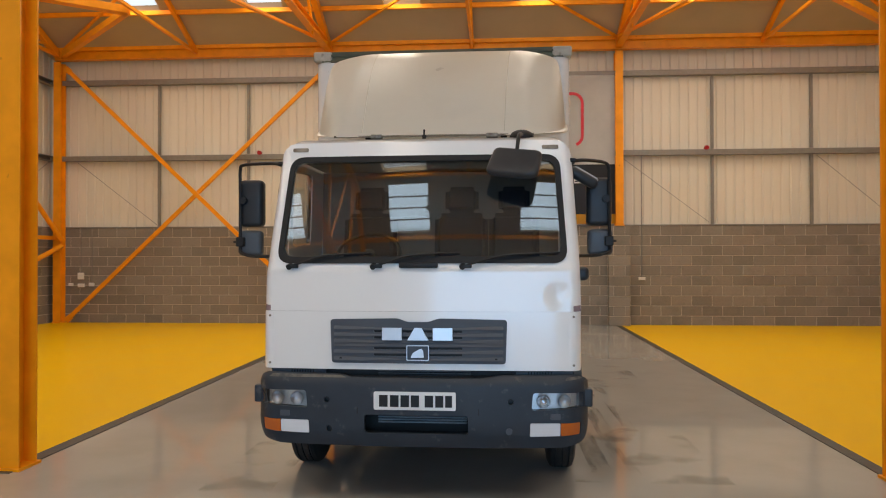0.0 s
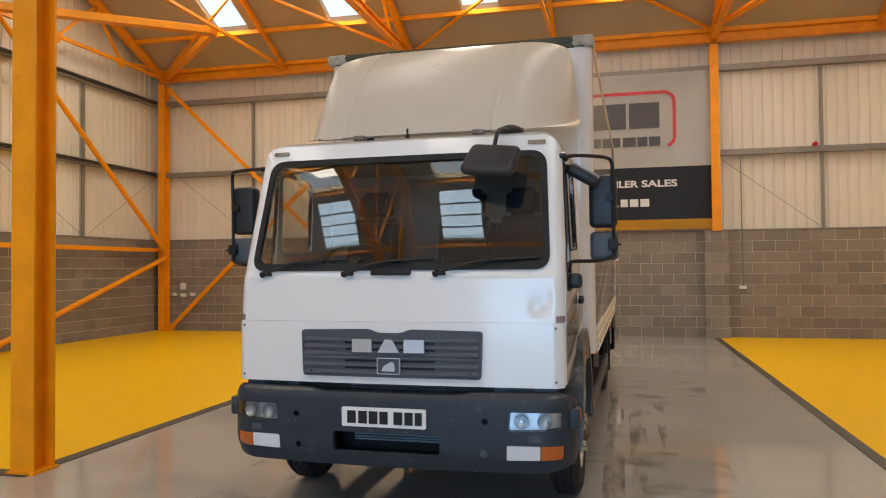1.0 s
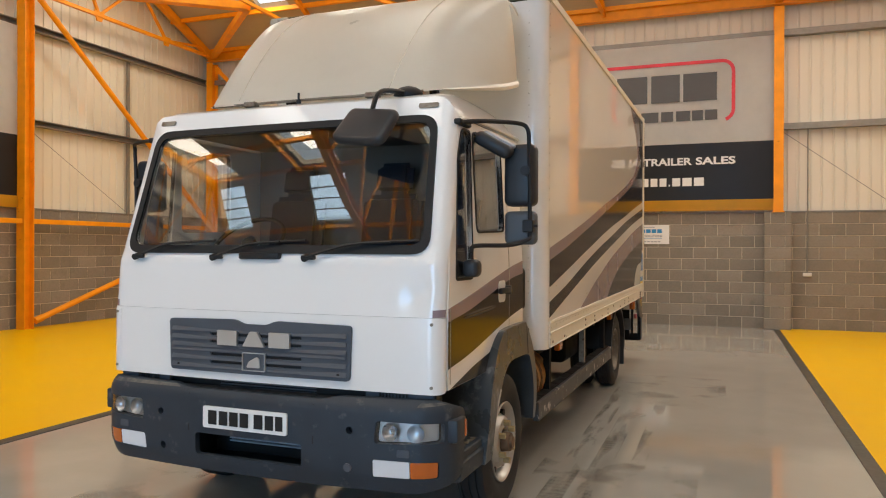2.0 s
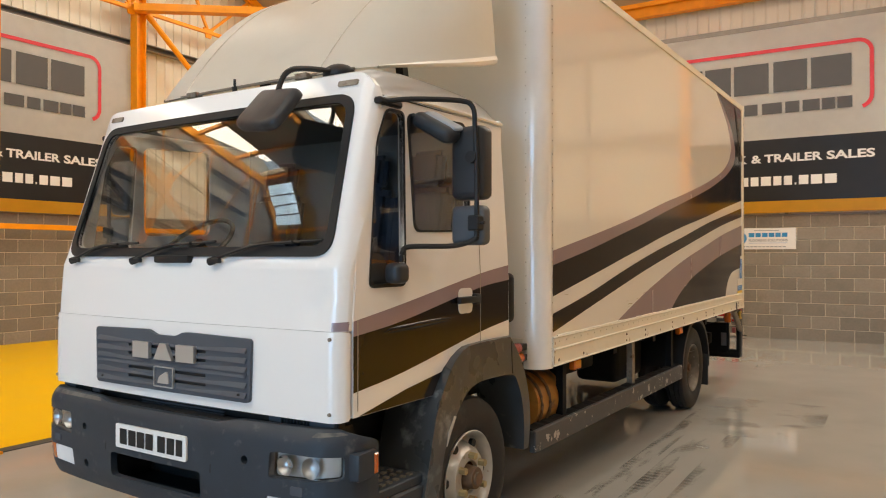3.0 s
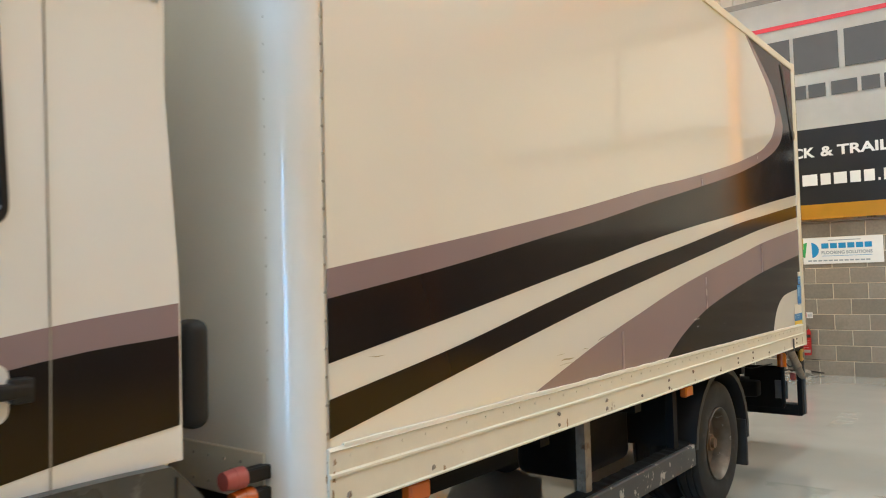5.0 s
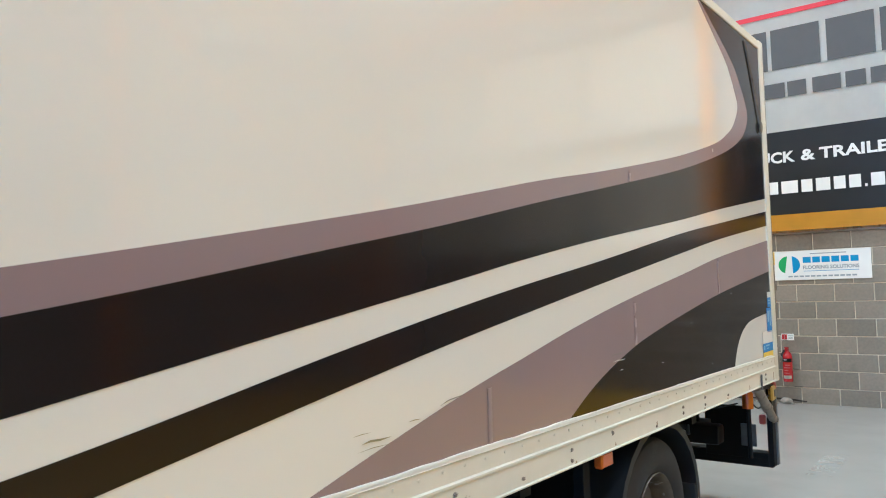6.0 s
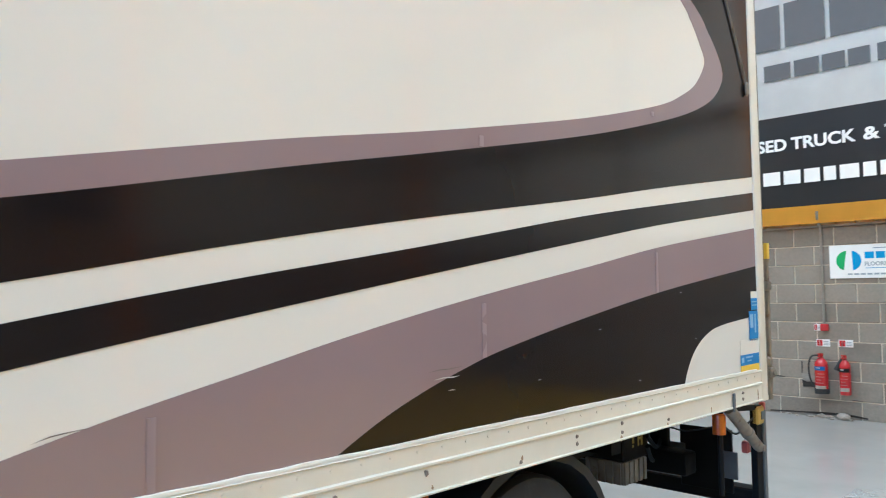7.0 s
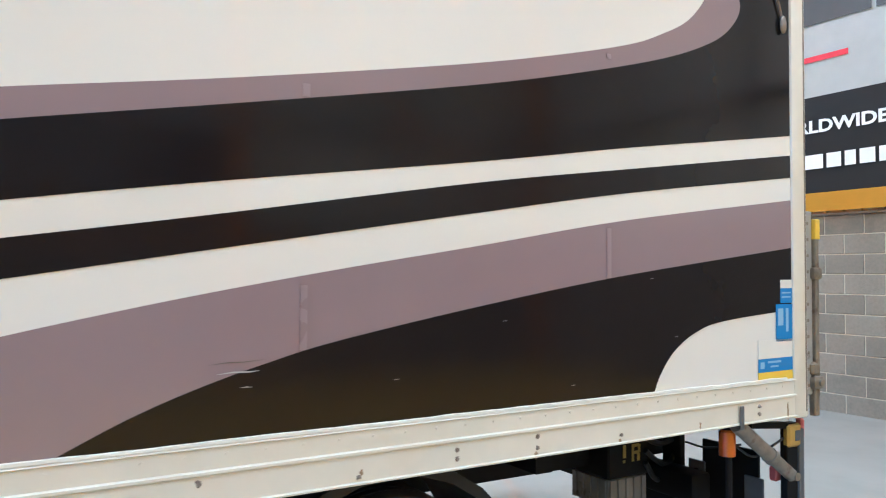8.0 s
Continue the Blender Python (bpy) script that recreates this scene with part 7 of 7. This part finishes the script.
def extinguisher(x, z0, h, r, band, hose):
    y = WY - r - 0.03
    bm = bmesh.new()
    prof = [(0, 0.0), (r * 0.9, 0.0), (r, 0.012), (r, h * 0.78), (r * 0.92, h * 0.85), (r * 0.6, h * 0.93), (r * 0.32, h * 0.97), (r * 0.30, h), (0, h)]
    seg = 24
    rings = [[bm.verts.new((x + rad * math.cos(a), y + rad * math.sin(a), z0 + d)) for a in (2 * math.pi * k / seg for k in range(seg))] for rad, d in prof[1:-1]]
    for a, b in zip(rings, rings[1:]):
        for k in range(seg):
            bm.faces.new((a[k], a[(k + 1) % seg], b[(k + 1) % seg], b[k]))
    bm.faces.new(rings[0])
    bm.faces.new(rings[-1])
    root = empty("fire_extinguisher", (x, y, z0), "red fire extinguisher hung on the block wall", "fire extinguisher", "fire extinguishers")
    part("cylinder", bm, M_RED, root, "red enamelled cylinder", 40)
    def lab(z1, z2, mat, nm, a0=200, a1=340):
        bm = bmesh.new()
        rows = [[bm.verts.new((x + (r + 0.002) * math.cos(a), y + (r + 0.002) * math.sin(a), z)) for a in (radians(a0 + (a1 - a0) * k / 12) for k in range(13))] for z in (z1, z2)]
        for k in range(12):
            bm.faces.new((rows[0][k], rows[0][k + 1], rows[1][k + 1], rows[1][k]))
        bmesh.ops.solidify(bm, geom=bm.faces[:], thickness=0.001)
        part(nm, bm, mat, root, "", 40)
    lab(z0 + h * 0.63, z0 + h * 0.74, band, "colour_band", 205, 320 if hose else 335)
    lab(z0 + h * 0.685, z0 + h * 0.715, M_PRINT_WHITE, "print_bar", 235, 275)
    lab(z0 + h * 0.10, z0 + h * 0.20, M_PAPER, "paper_label", 222, 322)
    for k, (a0, a1) in enumerate(((232, 300), (240, 285), (232, 308), (250, 310))):
        lab(z0 + h * (0.27 + 0.085 * k), z0 + h * (0.285 + 0.085 * k), M_FADED_PINK, "print_bar", a0, a1)
    if hose:
        bm = bmesh.new()
        rod(bm, (x, y, z0 - 0.012), (x, y, z0 + 0.045), r + 0.006, 24)
        part("base_cup", bm, M_BLACK_RUBBER, root, "black rubber base cup")
    bm = boxes((x - 0.016, x + 0.016, y - 0.07, y + 0.03, z0 + h, z0 + h + 0.018), (x - 0.014, x + 0.014, y - 0.08, y + 0.02, z0 + h + 0.032, z0 + h + 0.045), (x - 0.02, x + 0.02, y - 0.02, y + 0.02, z0 + h - 0.01, z0 + h + 0.04), bevel=0.003)
    part("valve_lever", bm, M_RED, root)
    bm = bmesh.new()
    if hose:
        pipe(bm, [(x - 0.02, y, z0 + h + 0.02), (x - 0.10, y - 0.01, z0 + h + 0.0), (x - 0.13, y - 0.02, z0 + h * 0.75), (x - 0.12, y - 0.02, z0 + h * 0.4), (x - 0.075, y - 0.03, z0 + h * 0.15)], 0.010, 8, 6)
    else:
        rod(bm, (x - 0.03, y - 0.01, z0 + h), (x - 0.085, y - 0.02, z0 + h * 0.68), 0.012, 12, 0.03)
    part("hose", bm, M_BLACK_RUBBER, root, "black hose")
    part("bracket", boxes((x - 0.02, x + 0.02, WY - 0.03, WY, z0 + h * 0.55, z0 + h * 0.7)), M_GALV, root)


extinguisher(0.005, 0.30, 0.41, 0.070, M_BLUE, True)
extinguisher(0.25, 0.29, 0.41, 0.058, M_BLACK, False)


def wall_sign(x0, x1, z0, z1, label):
    ob = tagged(part("safety_sign", boxes((x0, x1, WY - 0.006, WY, z0, z1), bevel=0.001), M_PRINT_WHITE), label, "sign", "safety signs")
    w, h = x1 - x0, z1 - z0
    def bit(a, b, c, d, mat, nm):
        part(nm, boxes((x0 + w * a, x0 + w * b, WY - 0.0085, WY - 0.006, z0 + h * c, z0 + h * d)), mat, ob)
    bit(0.06, 0.46, 0.1, 0.9, M_RED, "pictogram_field")
    bit(0.22, 0.30, 0.2, 0.8, M_PRINT_WHITE, "pictogram_bar")
    for k in range(3):
        bit(0.55, 0.92, 0.2 + 0.22 * k, 0.3 + 0.22 * k, M_GREY_PRINT, "print_bar")


wall_sign(-0.068, 0.078, 0.825, 0.91, "small white and red extinguisher sign on the wall")
wall_sign(0.171, 0.323, 0.825, 0.91, "small white and red extinguisher sign on the wall")
wall_sign(-0.088, -0.015, 1.01, 1.088, "small white and red alarm sign on the wall")
tagged(part("call_point", boxes((-0.009, 0.078, WY - 0.045, WY, 1.01, 1.088), bevel=0.006), M_RED), "red fire alarm call point on the wall", "alarm button")
bm = bmesh.new()
pipe(bm, [(0.028, WY - 0.012, 1.06), (0.028, WY - 0.012, 1.7), (0.028, WY - 0.012, 2.18), (0.028, WY - 0.06, 2.26), (0.028, WY - 0.115, 2.34), (0.028, WY - 0.115, 2.41)], 0.016, 8, 4)
for z in (1.35, 1.9):
    box(bm, 0.008, 0.048, WY - 0.024, WY, z, z + 0.02)
tagged(part("conduit", bm, M_GALV), "grey metal conduit running down the block wall", "conduit", "conduits")


def socket_run(x, z, top, w=0.075, h=0.085):
    tagged(part("wall_socket", boxes((x - w, x + w, WY - 0.05, WY, z - h / 2, z + h / 2), bevel=0.008), M_PLASTIC_WHITE), "white plastic electrical socket on the wall", "socket", "wall sockets")
    if top:
        bm = bmesh.new()
        rod(bm, (x, WY - 0.014, z + h / 2), (x, WY - 0.014, top), 0.012, 8)
        tagged(part("conduit", bm, M_GALV), "grey metal conduit running down the block wall", "conduit", "conduits")


socket_run(-9.10, 1.10, 2.2, 0.07, 0.16)
socket_run(-9.09, 0.88, 0)
socket_run(-8.84, 0.90, 2.2, 0.06)
socket_run(-9.34, 0.90, 0, 0.05, 0.07)
socket_run(3.73, 1.045, 3.9, 0.075, 0.07)
for x in (5.13, -4.86):
    bm = bmesh.new()
    rod(bm, (x, Y_FAR - 0.10, 3.93), (x, Y_FAR - 0.04, 3.93), 0.048, 18)
    rod(bm, (x, Y_FAR - 0.04, 3.93), (x, Y_FAR - 0.02, 3.93), 0.05, 14)
    tagged(part("alarm_bell", bm, M_RED), "small red alarm sounder on the sheeting rail", "alarm", "alarm sounders")
# stay wires across the lower lining panels
for p, q in (((3.3, 16.98, 3.75), (5.2, 16.98, 2.3)), ((-9.2, 16.98, 3.75), (-7.3, 16.98, 2.3)), ((7.5, 16.98, 3.75), (9.2, 16.98, 2.3))):
    bm = bmesh.new()
    rod(bm, p, q, 0.006, 5)
    tagged(part("stay_wire", bm, M_GALV), "thin steel stay wire across the wall lining", "wire", "stay wires")
for s in (-1, 1):
    for p, q in (((s * 9.8, 11.9, 3.75), (s * 9.8, 14.3, 2.3)), ((s * 9.8, 16.8, 3.75), (s * 9.8, 14.5, 2.3))):
        bm = bmesh.new()
        rod(bm, p, q, 0.006, 5)
        tagged(part("stay_wire", bm, M_GALV), "thin steel stay wire across the wall lining", "wire", "stay wires")

# tyre marks and scuffs on the floor beside the truck
PLAN = False
def worn_mark(name, colour, low, stretch, most=0.5, tread=False):
    m = bpy.data.materials.new(name)
    m.use_nodes = True
    n, l = m.node_tree.nodes, m.node_tree.links
    geo, mp, tex, rng, clear, mix = (n.new("ShaderNode" + k) for k in ("NewGeometry", "Mapping", "TexNoise", "MapRange", "BsdfTransparent", "MixShader"))
    mp.inputs["Scale"].default_value = stretch
    tex.inputs["Scale"].default_value, tex.inputs["Detail"].default_value = 1.0, 7
    rng.inputs["From Min"].default_value, rng.inputs["From Max"].default_value = low, low + 0.2
    rng.inputs["To Max"].default_value = most
    l.new(geo.outputs["Position"], mp.inputs["Vector"])
    l.new(mp.outputs["Vector"], tex.inputs["Vector"])
    l.new(tex.outputs["Fac"], rng.inputs["Value"])
    strength = rng.outputs["Result"]
    if tread:
        wave, cut, mul = n.new("ShaderNodeTexWave"), n.new("ShaderNodeMapRange"), n.new("ShaderNodeMath")
        wave.bands_direction = 'Y'
        wave.inputs["Scale"].default_value, wave.inputs["Distortion"].default_value, wave.inputs["Detail Scale"].default_value = 4.5, 3.0, 6.0
        cut.inputs["From Min"].default_value, cut.inputs["From Max"].default_value, cut.inputs["To Min"].default_value = 0.3, 0.7, 0.5
        mul.operation = 'MULTIPLY'
        l.new(geo.outputs["Position"], wave.inputs["Vector"])
        l.new(wave.outputs["Fac"], cut.inputs["Value"])
        l.new(cut.outputs["Result"], mul.inputs[0])
        l.new(strength, mul.inputs[1])
        strength = mul.outputs[0]
    l.new(strength, mix.inputs[0])
    l.new(clear.outputs[0], mix.inputs[1])
    n["Principled BSDF"].inputs["Base Color"].default_value = (*colour, 1)
    n["Principled BSDF"].inputs["Roughness"].default_value = 0.35
    l.new(n["Principled BSDF"].outputs[0], mix.inputs[2])
    l.new(mix.outputs[0], n["Material Output"].inputs["Surface"])
    return m


M_MARK = worn_mark("tyre_mark_rubber", (0.13, 0.115, 0.095), 0.48, (9, 1.3, 1), 0.34, True)
M_DAMP = worn_mark("floor_scuff", (0.22, 0.205, 0.18), 0.52, (1.6, 1.6, 1), 0.35)
M_SCUFF = worn_mark("pale_floor_scuff", (0.55, 0.53, 0.49), 0.50, (4, 9, 1), 0.5)
for k, (x0, x1, y0, y1, mat, lab) in enumerate((
        (1.04, 1.20, 5.95, 10.6, M_MARK, "dark tyre marks on the grey floor"), (1.25, 1.40, 5.9, 9.5, M_MARK, "dark tyre marks on the grey floor"), (1.52, 1.63, 7.3, 9.6, M_MARK, "dark tyre marks on the grey floor"),
        (0.9, 2.0, 5.7, 7.4, M_DAMP, "damp scuffed patch on the grey floor"), (0.95, 2.2, 9.6, 11.4, M_DAMP, "damp scuffed patch on the grey floor"), (-1.7, -1.2, 3.9, 8.0, M_DAMP, "damp scuffed patch on the grey floor"),
        (1.36, 1.48, 8.9, 9.15, M_SCUFF, "pale scuff on the grey floor"), (1.05, 1.25, 13.8, 14.8, M_SCUFF, "pale scuff on the grey floor"))):
    tagged(part("floor_mark_%d" % (k + 1), boxes((x0, x1, y0, y1, 0.001 + 0.0004 * k, 0.0016 + 0.0004 * k)), mat, smooth=0), lab, "floor marking", kind="structure")

# broken block and crumbled mortar at the foot of the end wall
PLAN = True
M_PIT = material("broken_block_pit", (0.035, 0.030, 0.026), 0.95, spread=0.4, grain=30, bump=0.6, bump_scale=60)
M_BROKEN = material("broken_block_face", (0.30, 0.265, 0.22), 0.95, spread=0.25, grain=25, bump=0.8, bump_scale=50)
M_RUBBLE = material("crumbled_mortar", (0.30, 0.265, 0.22), 0.95, spread=0.3, grain=30, bump=0.6, bump_scale=50)


def wall_damage(name, ring, mat):
    ob = part(name, sheet(ring, [], lambda x, z, d: (x, Y_FAR - 0.005 + d, z), 0.004), mat, wall_far, "", 0)
    return ob


wall_damage("broken_block", [(-0.242, 0.418), (-0.19, 0.396), (-0.14, 0.404), (-0.10, 0.392), (-0.058, 0.406), (-0.052, 0.36), (-0.10, 0.336), (-0.16, 0.344), (-0.236, 0.338)], M_PIT)
wall_damage("broken_block", [(-0.242, 0.498), (-0.16, 0.486), (-0.06, 0.466), (-0.066, 0.412), (-0.10, 0.398), (-0.14, 0.410), (-0.19, 0.402), (-0.238, 0.424)], M_BROKEN)
wall_damage("base_crack", [(-0.62, 0.028), (-0.40, 0.040), (-0.22, 0.046), (-0.05, 0.058), (0.12, 0.060), (0.30, 0.052), (0.44, 0.034), (0.44, 0.018), (0.28, 0.030), (0.10, 0.036), (-0.08, 0.028), (-0.25, 0.030), (-0.62, 0.014)], M_PIT)
wall_damage("lost_mortar", [(-0.57, 0.448), (-0.50, 0.452), (-0.44, 0.447), (-0.44, 0.438), (-0.57, 0.437)], M_PIT)
wall_damage("lost_mortar", [(-0.245, 0.64), (-0.232, 0.64), (-0.236, 0.50), (-0.244, 0.50)], M_PIT)
wall_damage("lost_mortar", [(0.27, 0.2215), (0.33, 0.223), (0.40, 0.2205), (0.39, 0.214), (0.30, 0.2155)], M_PIT)
rng = random.Random(31)
for x, y, w, d, h in ((0.215, 16.89, 0.075, 0.05, 0.045), (0.06, 16.90, 0.055, 0.03, 0.022), (-0.03, 16.92, 0.045, 0.03, 0.028), (-0.14, 16.89, 0.05, 0.03, 0.014), (-0.28, 16.86, 0.02, 0.015, 0.010), (0.11, 16.83, 0.03, 0.02, 0.012), (0.30, 16.86, 0.025, 0.02, 0.012), (-0.40, 16.93, 0.035, 0.02, 0.012)):
    bm = bmesh.new()
    bmesh.ops.create_icosphere(bm, subdivisions=2, radius=1.0)
    for v in bm.verts:
        k = 1 + 0.5 * noise.noise(v.co * 2.1 + Vector((x * 31, y, 0)))
        v.co = Vector((x + v.co.x * w * k, y + v.co.y * d * k, max(0.0, h * 0.7 + v.co.z * h * k)))
    tagged(part("mortar_fragment", bm, M_RUBBLE, None, "", 0), "crumbled grey mortar fragment at the foot of the wall", "rubble", "mortar rubble")

# ---- blocks of the walls, each one laid ----
BL, BH, COURSE, STEP = 0.454, 0.2205, 0.2335, 0.467
PLAN = False


def block_mesh(length):
    bm = bmesh.new()
    box(bm, 0, length, -0.0, 0.05, 0, BH, 0.004)
    me = bpy.data.meshes.new("block")
    bm.to_mesh(me)
    bm.free()
    me.materials.append(M_BLOCK)
    return me


whole, halfb = block_mesh(BL), block_mesh(BL / 2 - 0.005)
rng = random.Random(7)


def lay(parent, origin, turn, length, rows, keep):
    """Courses of stretcher bond along a wall; blocks outside keep are joined into one part."""
    rest = bmesh.new()
    for r in range(rows):
        z = -0.012 + r * COURSE
        x = 0.0 if r % 2 == 0 else -STEP / 2
        while x < length - 0.05:
            me = whole
            if x < 0:
                me, x = halfb, 0.0
                w = STEP / 2
            else:
                w = STEP
                if x + BL > length + 0.2:
                    me, w = halfb, STEP / 2
            m = origin @ pose(x, rng.uniform(-0.002, 0.002), z)
            if keep(x):
                place_shared("block", me, m, parent)
            else:
                k = len(rest.verts)
                rest.from_mesh(me)
                rest.verts.ensure_lookup_table()
                for v in rest.verts[k:]:
                    v.co = m @ v.co
            x += w
    if len(rest.verts):
        ob = part("block_courses", rest, M_BLOCK_FAR, parent, "", 0)
        ob["kind"] = "stuff"
    else:
        rest.free()


M_BLOCK_FAR = material("concrete_block_row", (0.245, 0.213, 0.172), 0.9, spread=0.16, grain=30, bump=0.5, bump_scale=90, random_island=0.14, stain=(0.175, 0.152, 0.122), stain_at=0.58, stain_soft=0.3)
lay(wall_far, pose(*site(X_L, Y_FAR, 0)), 0, 20.66, 10, lambda x: 7.4 < x < 20.0)
lay(wall_left, pose(*site(X_L, 3.66, 0), 0, 0, 90), 90, 14.4, 10, lambda x: 3.0 < x < 14.6)
lay(wall_right, pose(*site(X_R, Y_FAR, 0), 0, 0, -90), -90, 14.4, 10, lambda x: False)
# block piers under the inner columns
PLAN = True
for px in (2.98, -3.36):
    pier = tagged(part("wall_pier_1" if px > 0 else "wall_pier_2", boxes((px + 0.006, px + 0.454, Y_FAR - 0.212, Y_FAR, 0, WALL_TOP - 0.012)), M_MORTAR), "block pier built against the end wall", "pier", kind="structure")
    for r in range(10):
        z = -0.012 + r * 0.225
        for a, b in (((0.0, 0.46),) if r % 2 == 0 else ((0.0, 0.10), (0.11, 0.35), (0.36, 0.46))):
            bm = bmesh.new()
            box(bm, px + a, px + b, Y_FAR - 0.22, Y_FAR - 0.06, max(z, 0.002), z + 0.215, 0.004)
            part("block", bm, M_BLOCK, pier, "", 0)
